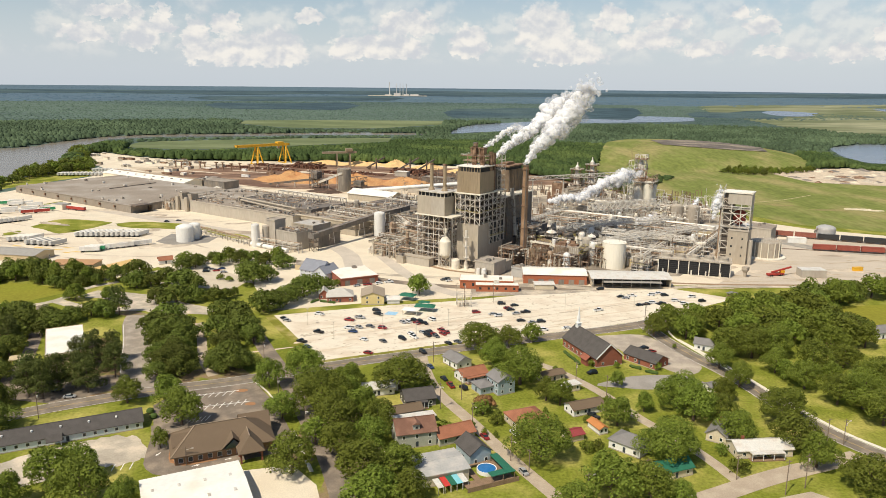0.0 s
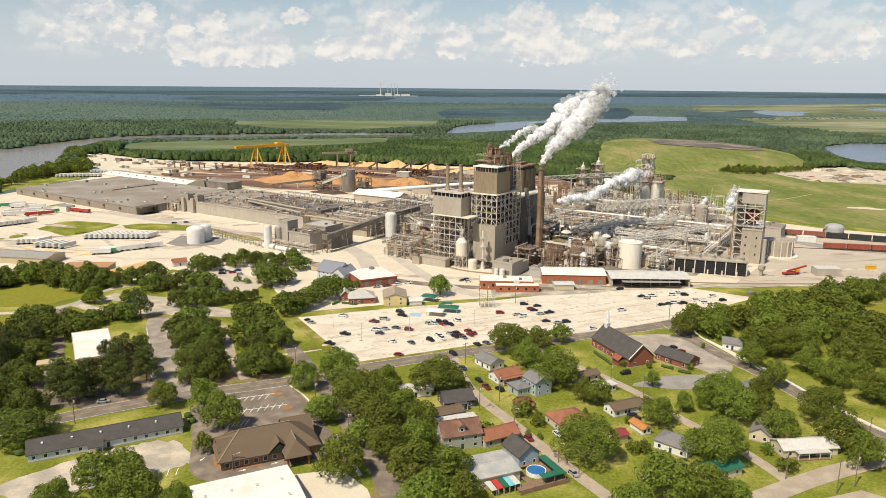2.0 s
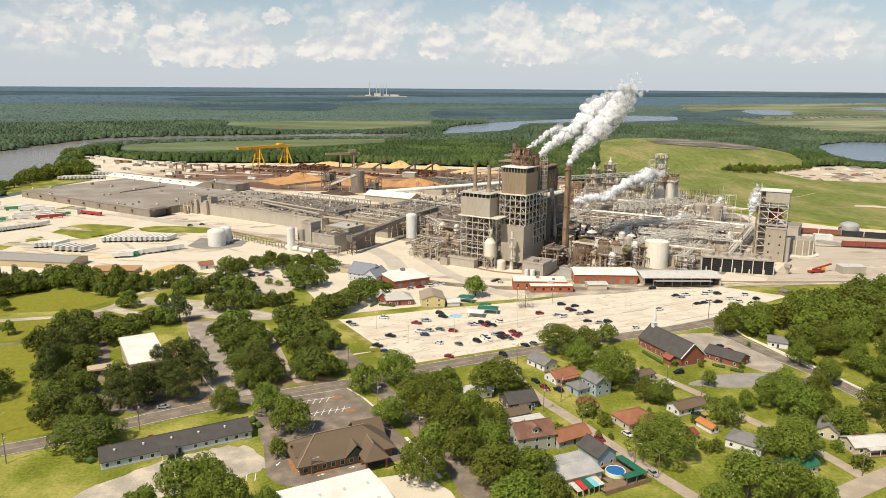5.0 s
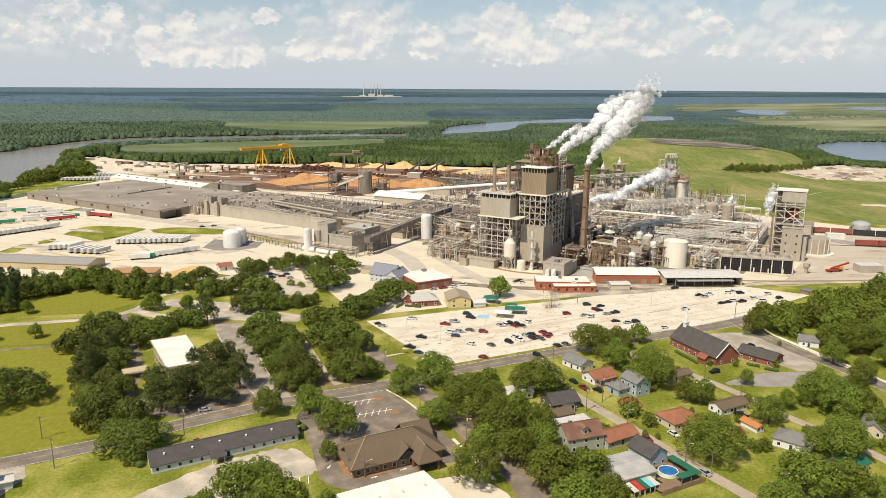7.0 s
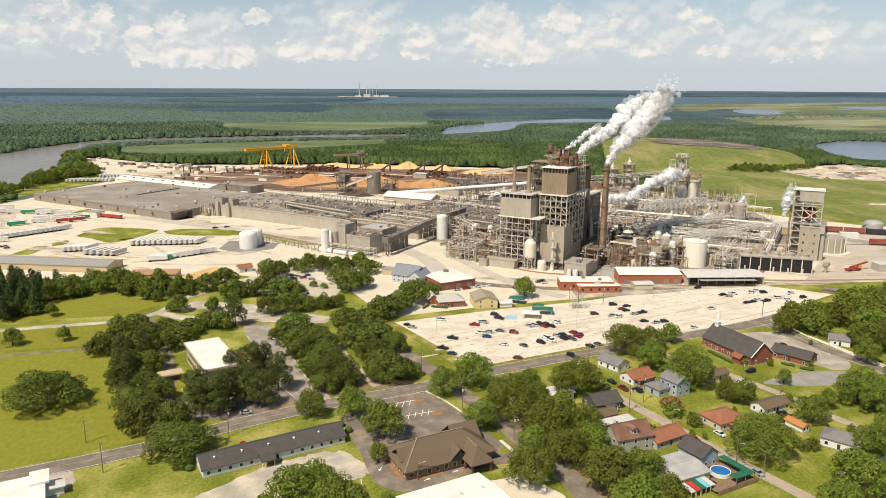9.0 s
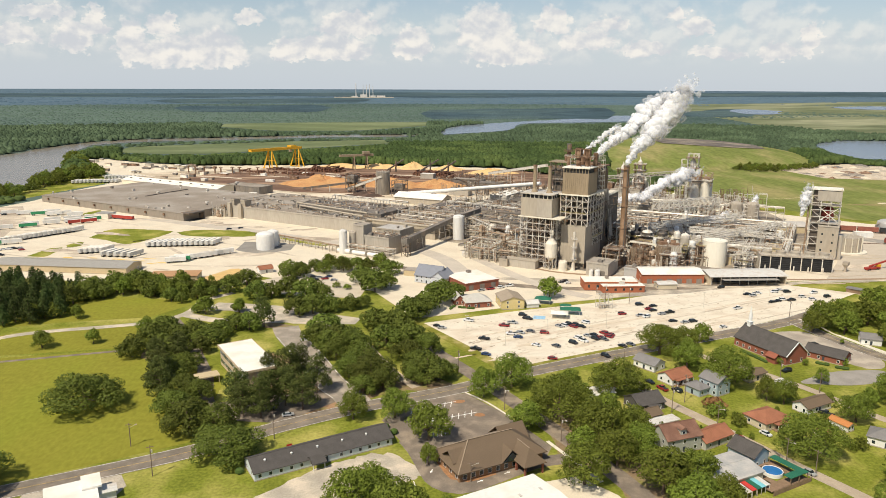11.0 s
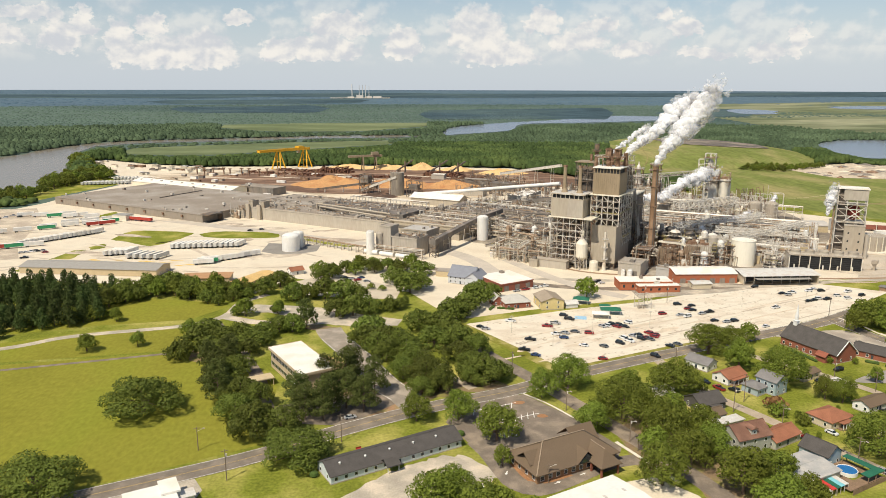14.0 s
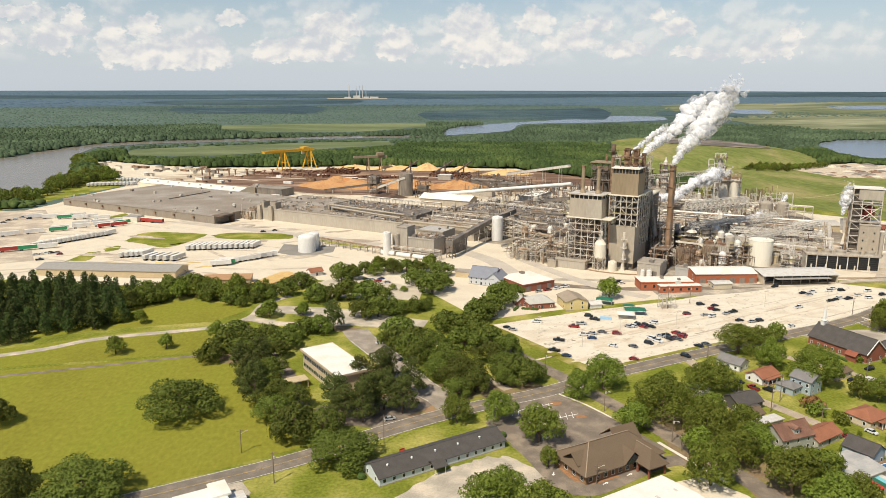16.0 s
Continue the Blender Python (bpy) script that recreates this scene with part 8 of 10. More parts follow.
# ---------------------------------------------------------------- houses along the street
house("mobile_home", -25.2, 275.5, 17, 13, 4.2, 3.0, 0.5, WALLW, METALW, "white mobile home with a pale metal roof", wins=4, category="mobile home")
house("bungalow", 7.6, 308.5, -55, 11, 8, 3.2, 2.0, WALLW, SHINGLE_G, "white bungalow with a grey shingle roof", wins=3)
house("cottage", -8.6, 268.5, 18, 12, 10, 3.2, 2.6, WALLD, SHINGLE_D, "dark cottage with a nearly black roof", wins=3, porch=(5, 2.5))
house("small_house", -12.8, 256, 22, 12, 6, 3.0, 1.6, WALLG, SHINGLE_B, "small grey house with a brown roof", wins=3)
house("carport", -9.0, 250.3, 20, 15, 4, 2.6, 0.4, WALLG, METALW, "low shed with a pale weathered roof", "flat", 2, category="shed")
house("large_house", -8.6, 236, 16, 14, 10, 5.6, 3.4, WALLG, mat("maroon_shingle", (0.19, 0.1, 0.068), 0.95, 0, 0.18, 0.3, 4.0, 0.1, second=(0.23, 0.125, 0.085)), "two-storey sage house with a brown roof and a dormer", wins=3, dormer=1)
house("workshop", 5.2, 238.6, 27, 14, 8, 3.0, 2.2, WALLG, SHINGLE_R, "low house with a red-brown roof", wins=3, category="house")
house("blue_house", 12.2, 224.5, -62, 10, 8, 4.4, 2.8, WALLB, SHINGLE_D, "blue house with a dark roof", wins=2)
house("metal_hall", -0.5, 213.5, 22, 18, 13.5, 4.0, 0.9, WALLC, mat("grey_sheet_roof", (0.43, 0.42, 0.39), 0.5, 0.1, 0.12, 0.2, 1.5, second=(0.5, 0.47, 0.42)), "wide low building with a pale weathered metal roof", wins=0, category="building")
house("porch_house", 13.4, 293.2, 28, 12, 8, 3.0, 2.0, WALLW, SHINGLE_R, "white house with a rust-brown roof and enclosed porch", wins=4, porch=(10, 2.2))
house("two_storey_house", 25.4, 280.6, -62, 9, 8, 6.0, 2.2, WALLB, SHINGLE_G, "pale blue two-storey house with a grey roof", wins=3)
house("garage_wing", 18.2, 280.2, -62, 7.5, 7, 3.0, 1.6, WALLB, SHINGLE_G, "open blue garage with a grey hipped roof", "hip", 1, category="garage")
house("brown_cabin", 48, 293, 26, 11, 5.5, 2.9, 1.0, WALLC, SHINGLE_B, "low tan cabin with a brown roof", wins=3)
house("trailer_home", -25, 279, 18, 15, 4.4, 2.9, 0.3, WALLW, METALW, "long white mobile home under trees", "flat", 5, category="mobile home")
house("old_trailer", 52.8, 281.4, 24, 11, 4.2, 2.8, 0.3, WALLC, METALW, "old cream trailer with a pale roof", "flat", 4, category="mobile home")
house("ranch_house", 56.8, 262.2, 24, 14, 6.8, 2.9, 1.6, WALLW, SHINGLE_B, "long white house with a grey-brown roof", wins=4)
house("garden_shed", 58.8, 246, -67, 7.5, 3.6, 2.4, 0.9, WALLW, ORANGE, "white garden shed with a bright orange roof", wins=0, category="shed")
house("small_shed", 48.6, 239.5, 24, 6, 5, 2.4, 1.0, WALLC, MAROON, "small shed with a maroon roof", wins=0, category="shed")
house("hip_house", 67.5, 232.3, -42, 12, 9, 3.2, 2.4, WALLW, SHINGLE_G, "white house with a grey hipped roof", "hip", 3)
house("brown_house", 102.6, 242.5, 56, 12, 7, 3.0, 2.4, WALLC, SHINGLE_G, "pale house with a weathered grey-brown roof", wins=3, chimney_at=2)
house("long_house", 112, 231, 6, 20, 8, 3.0, 1.8, WALLC, METALW, "long house with a patched white metal roof", wins=4, porch=(12, 2.5), chimney_at=-6)
house("green_roof_house", 76.5, 216, 22, 13, 7, 3.0, 2.0, WALLC, METALG, "house with a green metal roof", wins=3)
house("white_cottage", 128, 333, -25, 9, 8, 3.2, 1.8, WALLW, SHINGLE_G, "white cottage with a grey roof under trees", wins=2)
house("white_cottage", 223, 354, 15, 12, 9, 3.4, 2.2, WALLW, SHINGLE_G, "white cottage at the edge of a wood", wins=2)
house("hidden_house", 114.5, 284, 25, 6.5, 4.5, 2.4, 1.0, WALLW, SHINGLE_G, "white house half hidden by trees", wins=2)
house("hip_bungalow", 32.8, 251.5, 24, 13, 10, 3.0, 2.6, WALLC, SHINGLE_R, "bungalow with a rust-brown hipped roof and porch", "hip", 3, porch=(6, 2.5))
house("storage_shed", 176.5, 419.5, -50, 9, 5, 2.6, 0.3, WOOD, SHINGLE_G, "low weathered storage shed", "flat", 0, category="shed")

# pool deck behind the blue house
t_ = thing("swimming_pool", 16.3, 215.7, 0, "round above-ground pool with blue water", "pool")
part("pool_wall", Geo().lathe([(3.3, 0), (3.3, 1.3), (3.05, 1.3), (3.05, 1.1)], 28), TRIM, t_)
part("pool_water", Geo().lathe([(3.05, 1.0), (3.05, 1.15)], 28), mat("pool_water", (0.03, 0.16, 0.4), 0.1, 0, 0.1, 0.5, 2.0, spec=0.6), t_)
t_ = thing("pool_deck", 15, 213, 25, "brown wooden deck round a pool with a green roof", "deck")
part("deck_floor", Geo().box(-9, 8, -6.5, -3.0, 0.9, 1.1).box(4.5, 8, -3.0, 6.5, 0.9, 1.1).box(-4.5, -2.4, -3.0, 6.5, 0.9, 1.1).box(-2.4, 4.5, 5.6, 6.5, 0.9, 1.1), WOOD, t_)
part("green_canopy", Geo().box(-0.5, 8.2, -6.8, -4.0, 3.3, 3.5), METALG, t_)
part("green_canopy", Geo().box(5.4, 8.2, -3.99, 5.8, 3.3, 3.5), METALG, t_)
for px_, py_ in ((-0.3, -6.6), (3.8, -6.6), (7.9, -6.6), (7.9, 0), (7.9, 5.6), (5.6, 5.6)):
    part("canopy_post", Geo().box(px_ - 0.1, px_ + 0.1, py_ - 0.1, py_ + 0.1, 0, 3.3), WOOD, t_)
part("fence", Geo().box(-9.2, 9.2, -7.35, -7.22, 0, 1.6), WOOD, t_)
for i_, (x_, y_, m_, n_) in enumerate([(0.5, 203.5, METALW, "white"), (2.6, 204.6, mat("red_awning", (0.5, 0.05, 0.04), 0.6, 0, 0.1), "red"), (4.6, 205.4, METALG, "green"), (6.4, 206.3, mat("teal_awning", (0.2, 0.5, 0.55), 0.6, 0, 0.1), "teal"), (8.2, 207.2, METALW, "white")]):
    t_ = thing("awning", x_, y_, 25, f"{n_} metal awning on slim posts", "awning", "yard awnings")
    part("sheet", Geo().add([(-1, -2.4, 2.4), (1, -2.4, 2.4), (1, 2.4, 2.9), (-1, 2.4, 2.9), (-1, -2.4, 2.5), (1, -2.4, 2.5), (1, 2.4, 3.0), (-1, 2.4, 3.0)], [(3, 2, 1, 0), (4, 5, 6, 7), (0, 1, 5, 4), (1, 2, 6, 5), (2, 3, 7, 6), (3, 0, 4, 7)]), m_, t_)
    for sx_ in (-0.9, 0.9):
        part("post", Geo().box(sx_ - 0.06, sx_ + 0.06, -2.35, -2.23, 0, 2.45), STEEL, t_)

# ---------------------------------------------------------------- church
t_ = house("church", 71.2, 322.9, 111, 30, 13.5, 4.4, 5.8, BRICK, SHINGLE_D, "long red brick church with a dark gabled roof", wins=8, category="church")
part("gable_trim", Geo().beam((-15.5, -7.2, 4.2), (-15.5, 0, 10.4), 0.35).beam((-15.5, 7.2, 4.2), (-15.5, 0, 10.4), 0.35), TRIM, t_)
part("side_porch", Geo().box(-12, -7, 6.7, 10, 0, 3).gable(5, 4, 3, 1.5, 0.3, 0.2, -9.5, 8.4), BRICK, t_)
t_ = thing("steeple", 66.6, 334.6, 111, "slim white church steeple", "steeple", z=9.6)
part("steeple_base", Geo().box(-1.0, 1.0, -1.0, 1.0, -1.5, 2.2).box(-1.25, 1.25, -1.25, 1.25, 2.2, 2.5), TRIM, t_)
part("belfry", Geo().lathe([(0.85, 2.5), (0.8, 4.2), (1.0, 4.3)], 8), TRIM, t_)
part("spire", Geo().lathe([(0.9, 4.3), (0.06, 10.5)], 8), TRIM, t_)
house("church_hall", 94.5, 314, -50, 17, 10, 3.2, 2.4, BRICK, SHINGLE_D, "low red brick church hall with a dark roof", wins=4, category="hall")

# ---------------------------------------------------------------- offices west of the street
t_ = house("motel_block", -132.6, 237, 26.5, 49, 11.5, 2.9, 2.6, mat("pale_blue_siding", (0.55, 0.6, 0.6), 0.8, 0, 0.06, 0.3, 2.0), SHINGLE_D, "long low pale-walled block with a dark grey roof", wins=14, category="building")
part("entry_roof", Geo().gable(4.5, 5, 2.8, 1.5, 0.3, 0.2, -4, -7.0), SHINGLE_D, t_)
for k in range(2):
    part("entry_post", Geo().box(-6 + 4 * k - 0.1, -6 + 4 * k + 0.1, -9.2, -9.0, 0, 2.8), TRIM, t_)
for k in range(5):
    part("roof_vent", Geo().lathe([(0.3, 4.2), (0.3, 5.0), (0.45, 5.1), (0.2, 5.3)], 8, -20 + 9 * k, -2.4), TRIM, t_)
t_ = thing("bank_building", -75.2, 230, 23.5, "low building with a broad brown hipped roof and dormers", "building")
part("wall", Geo().box(-16, 16, -8, 8, 0, 3.4), mat("tan_brick", (0.3, 0.18, 0.1), 0.9, 0, 0.15, 0.3, 3.0), t_)
part("roof", Geo().hip(32, 16, 3.6, 6.0, 1.2, 0.3), SHINGLE_B, t_)
part("rear_gable", Geo().gable(10, 9, 3.6, 4.0, 0.5, 0.25, 12, 7), SHINGLE_B, t_)
part("west_dormer", Geo().gable(7, 7, 5.0, 2.6, 0.4, 0.25, -12.5, -0.5), SHINGLE_B, t_)
part("front_gable", Geo().add([(-1, -9.4, 3.6), (7, -9.4, 3.6), (3, -9.4, 7.4), (3, -1.0, 7.4), (-1, -4, 5.6), (7, -4, 5.6)], [(0, 2, 3, 4), (1, 5, 3, 2)]), SHINGLE_B, t_)
part("front_gable_wall", Geo().add([(0, -9.35, 3.7), (6, -9.35, 3.7), (3, -9.35, 6.6), (0, -8.9, 3.7), (6, -8.9, 3.7), (3, -8.9, 6.6)], [(0, 1, 2), (5, 4, 3), (0, 3, 4, 1), (1, 4, 5, 2), (2, 5, 3, 0)]), GLASS, t_)
part("portico_roof", Geo().add([(3.6, -15.6, 3.7), (12.4, -15.6, 3.7), (12.4, -7.6, 3.7), (3.6, -7.6, 3.7), (8, -11.6, 8.2), (8, -4.6, 8.2), (3.6, -15.6, 3.95), (12.4, -15.6, 3.95), (12.4, -7.6, 3.95), (3.6, -7.6, 3.95)],
                               [(3, 2, 1, 0), (0, 1, 7, 6), (1, 2, 8, 7), (3, 0, 6, 9), (6, 7, 4), (7, 8, 5, 4), (9, 6, 4, 5)]), SHINGLE_B, t_)
# ridges and west hips capped paler than the shingles
part("ridge_cap", Geo().beam((-8.6, 0, 9.75), (8.6, 0, 9.75), 0.4, 0.12).beam((8, -11.6, 8.25), (8, -4.6, 8.25), 0.35, 0.1), mat("pale_ridge", (0.3, 0.23, 0.16), 0.95), t_, "pale ridge tiles")
part("hip_cap", Geo().beam((-8.6, 0, 9.7), (-17.1, -9.1, 3.75), 0.35, 0.1), mat("pale_ridge", (0.3, 0.23, 0.16)), t_)
part("hip_cap", Geo().beam((-8.6, 0, 9.7), (-17.1, 9.1, 3.75), 0.35, 0.1), mat("pale_ridge", (0.3, 0.23, 0.16)), t_)
for px_, py_ in ((4.6, -14.6), (11.4, -14.6), (4.6, -9.5), (11.4, -9.5)):
    part("portico_pillar", Geo().box(px_ - 0.3, px_ + 0.3, py_ - 0.3, py_ + 0.3, 0, 3.7), BRICK, t_)
for k in range(9):
    window(t_, -14 + 3.1 * k, -8, 1.6, 1.3, 1.5, 0)
for k in range(4):
    window(t_, -16, -6 + 4 * k, 1.6, 1.3, 1.5, 3)
t_ = thing("white_warehouse", -71.6, 193.0, 25.7, "warehouse with a stained white low-pitched roof", "warehouse")
part("wall", Geo().house_walls(29, 26, 5.0, 1.0), WALLC, t_)
part("roof", Geo().gable(29, 26, 5.05, 1.0, 0.4, 0.25), WHITER, t_)
for k in range(8):
    part("skylight", Geo().box(-12 + 7.5 * (k % 4), -11.2 + 7.5 * (k % 4), 3.5 - 9 * (k // 4), 5.0 - 9 * (k // 4), 5.9, 6.15), STEEL, t_)
t_ = thing("office_block", -171, 310.5, -62, "two-storey tan office block with a bright white flat roof", "office")
part("wall", Geo().box(-18.2, 18.2, -7, 7, 0, 8.6), mat("office_wall", (0.5, 0.4, 0.27), 0.85, 0, 0.08, 0.3, 2.0), t_)
part("roof", Geo().box(-18.9, 18.9, -7.7, 7.7, 8.6, 9.1), WHITER, t_)
part("roof_edge", Geo().box(-19.1, 19.1, -7.9, -7.7, 8.3, 9.3).box(-19.1, 19.1, 7.7, 7.9, 8.3, 9.3).box(-19.1, -18.9, -7.7, 7.7, 8.3, 9.3).box(18.9, 19.1, -7.7, 7.7, 8.3, 9.3), mat("office_wall", (0.5, 0.4, 0.27)), t_)
for s_, y_ in ((0, -7.0), (2, 7.0)):
    for z_ in (2.4, 6.2):
        part("window_band", Geo().box(-17.7, 17.7, y_ - 0.06, y_ + 0.06, z_ - 0.8, z_ + 0.8), GLASS, t_)
        for k in range(20):
            part("mullion", Geo().box(-17.7 + 1.86 * k - 0.06, -17.7 + 1.86 * k + 0.06, y_ - 0.12, y_ + 0.12, z_ - 0.8, z_ + 0.8), TRIM, t_)
t_ = thing("entrance_canopy", -187, 303, 25, "flat tan canopy beside the office", "canopy")
part("slab", Geo().box(-5, 5, -3, 3, 3.0, 3.4), TAN, t_)
for px_, py_ in ((-4.6, -2.6), (4.6, -2.6), (-4.6, 2.6), (4.6, 2.6)):
    part("post", Geo().box(px_ - 0.15, px_ + 0.15, py_ - 0.15, py_ + 0.15, 0, 3.0), TAN, t_)
t_ = thing("corner_store", -203, 208, 25, "small building with a pale grey stepped roof", "building")
part("wall", Geo().box(-7, 7, -9, 9, 0, 4), WALLW, t_)
part("roof", Geo().box(-7.3, 7.3, -9.3, 9.3, 4.0, 4.4), WHITER, t_)
part("canopy", Geo().box(3, 8.5, 2, 10.5, 4.5, 5.1), WHITER, t_)
house("white_van_store", -196.5, 214.5, 25, 7, 4, 2.6, 0.4, WALLW, METALW, "small white store building", "flat", 0, category="shed")

# ---------------------------------------------------------------- mill front buildings
building("brick_office", 0, 33, 0, 13, 5.2, BRICK_O, WHITER, "low red brick building with a white roof", 2, 51, xy=(27.5, 439.5), yaw=-3, parapet=0.3, windows=6)
building("brick_wing", 0, 26, 0, 6, 4.0, BRICK_O, WHITER, "low brick wing with a white roof", 1, 52, xy=(33.5, 430.2), yaw=0, parapet=0.2, windows=5)
t_ = house("brick_store", 72, 455.5, -3, 40, 20, 6.2, 1.6, BRICK_O, WHITER, "long red brick store with a white roof", wins=0, category="store")
for k in range(6):
    part("bay_door", Geo().box(-17 + 6.4 * k, -13.5 + 6.4 * k, -10.1, -9.95, 0, 3.4), PANEL_D, t_)
house("lean_to", 63, 436.5, 3, 12, 8, 3.4, 0.7, WALLC, METALW, "pale lean-to shed before the brick store", wins=0, category="shed")
t_ = thing("vehicle_shed", 119, 450, -1, "long open-fronted shed with a pale metal roof", "shed")
part("roof", Geo().gable(50, 20, 5.6, 1.5, 0.6, 0.25), METALW, t_)
part("front_roof", Geo().box(-18, 18, -14.2, -10.2, 4.2, 4.4), mat("grey_metal_roof", (0.36, 0.34, 0.3), 0.6, 0.2, 0.12), t_)
part("back_wall", Geo().box(-24.8, 24.8, 9, 9.6, 0, 5.5).box(-24.9, -24.4, -9.5, 9, 0, 5.5).box(24.4, 24.9, -9.5, 9, 0, 5.5), WALLC, t_)
part("inner_wall", Geo().box(-24, 24, -2, -1.6, 0, 5.3), WALLD, t_)
for k in range(9):
    part("post", Geo().box(-24 + 6 * k - 0.15, -24 + 6 * k + 0.15, -9.8, -9.5, 0, 5.5), STEEL, t_)
building("brick_lab", 0, 24.5, 0, 26, 4.8, BRICK, WHITER, "flat-roofed brick building with a bright white roof", 1, 53, xy=(-58, 452), yaw=26, parapet=0.25, doors=3)
house("blue_grey_hall", -83, 460.5, -30, 17, 14, 5.0, 5.5, mat("blue_grey_siding", (0.5, 0.52, 0.54), 0.8, 0, 0.06), mat("blue_grey_roof", (0.22, 0.23, 0.26), 0.8, 0, 0.1), "pale gabled hall with a blue-grey roof", wins=5, category="hall")
house("blue_grey_wing", -76, 456, 60, 14, 10, 4.5, 4.0, mat("blue_grey_siding", (0.5, 0.52, 0.54)), mat("blue_grey_roof", (0.22, 0.23, 0.26)), "gabled wing with a blue-grey roof", wins=3, category="hall")
house("brick_villa", -60, 407, 10, 15, 12, 3.4, 3.6, BRICK, mat("pale_shingle", (0.47, 0.45, 0.4), 0.9, 0, 0.12, 0.4, 4.0), "brick villa with a pale grey hipped roof", "hip", 4)
house("brick_villa_wing", -70, 411, 100, 8, 6, 3.2, 2.6, BRICK, mat("pale_shingle", (0.47, 0.45, 0.4)), "brick wing with a pale gabled roof", wins=1)
house("yellow_store", -40.5, 405.5, 95, 16, 13, 5.0, 2.2, WALLY, mat("tan_shingle", (0.33, 0.27, 0.2), 0.9, 0, 0.12, 0.4, 4.0), "yellow store house with a tan roof", wins=2, category="store")
house("white_shed", -28.5, 402, 10, 7, 5, 2.6, 1.4, WALLW, METALW, "small white garden shed", wins=0, category="shed")
building("tan_shed", 0, 11, 0, 9, 3.5, TAN, ROOFG, "plain tan flat-roofed shed", 0, 54, xy=(-94, 478), yaw=-20, parapet=0)


def canopy(x, y, yaw, L, W, h, rise, roof, label):
    t = thing("canopy", x, y, yaw, label, "canopy")
    part("canopy_roof", Geo().hip(L, W, h, rise, 0.2, 0.15), roof, t)
    for sx in (-1, 1):
        for sy in (-1, 1):
            part("post", Geo().box(sx * L * 0.45 - 0.08, sx * L * 0.45 + 0.08, sy * W * 0.45 - 0.08, sy * W * 0.45 + 0.08, 0, h), STEEL, t)


canopy(-20.5, 408.5, -20, 9, 6, 3.0, 1.4, METALG, "open shelter with a green hipped roof")
canopy(-9.5, 387.5, -10, 11, 6, 3.0, 1.2, METALG, "open shelter with a green hipped roof")
canopy(-10.2, 396, -10, 6, 3, 2.6, 0.8, METALG, "small shelter with a green roof")
canopy(-17, 381, -15, 9, 6, 3.0, 0.7, WHITER, "open shelter with a white roof")

# sheds on the north edge of the wood
house("long_store", -330, 505, -10, 96, 20, 4.5, 2.0, TAN, mat("grey_metal_roof", (0.36, 0.34, 0.3)), "very long tan store with a grey metal roof", wins=0, category="store")
house("tan_store", -248, 471, 2, 30, 14, 4.5, 0.6, TAN, mat("rusty_tan_roof", (0.45, 0.26, 0.13), 0.8, 0.1, 0.12, 0.3, 1.0), "tan store with a brownish flat roof", "flat", 0, category="store")
house("yellow_shed", -218, 469, 60, 30, 12, 3.5, 0.8, TAN, mat("yellow_tan_roof", (0.62, 0.42, 0.17), 0.8, 0, 0.12, 0.3, 1.0), "shed with a yellow-tan roof", wins=0, category="shed")
house("red_cabin", -194, 489, 30, 9, 6, 3.0, 1.8, WALLW, SHINGLE_R, "small white cabin with a red roof", wins=1)


# ---------------------------------------------------------------- vehicles
TYRE = mat("tyre", (0.02, 0.02, 0.02), 0.9, 0, 0.1, 2.0, 8.0)
CAR_COLORS = {"black": (0.015, 0.015, 0.017), "white": (0.75, 0.75, 0.74), "silver": (0.4, 0.4, 0.4), "red": (0.28, 0.025, 0.025), "blue": (0.03, 0.06, 0.15), "grey": (0.12, 0.12, 0.125)}


def loft(g, sections):
    """Joins equal outlines (y, z) set at given x into one body."""
    n = len(sections[0][1])
    vs = [(x, y, z) for x, ring_ in sections for y, z in ring_]
    fs = [(i * n + k, i * n + (k + 1) % n, (i + 1) * n + (k + 1) % n, (i + 1) * n + k) for i in range(len(sections) - 1) for k in range(n)]
    fs += [tuple(range(n))[::-1], tuple(range((len(sections) - 1) * n, len(sections) * n))]
    return g.add(vs, fs)


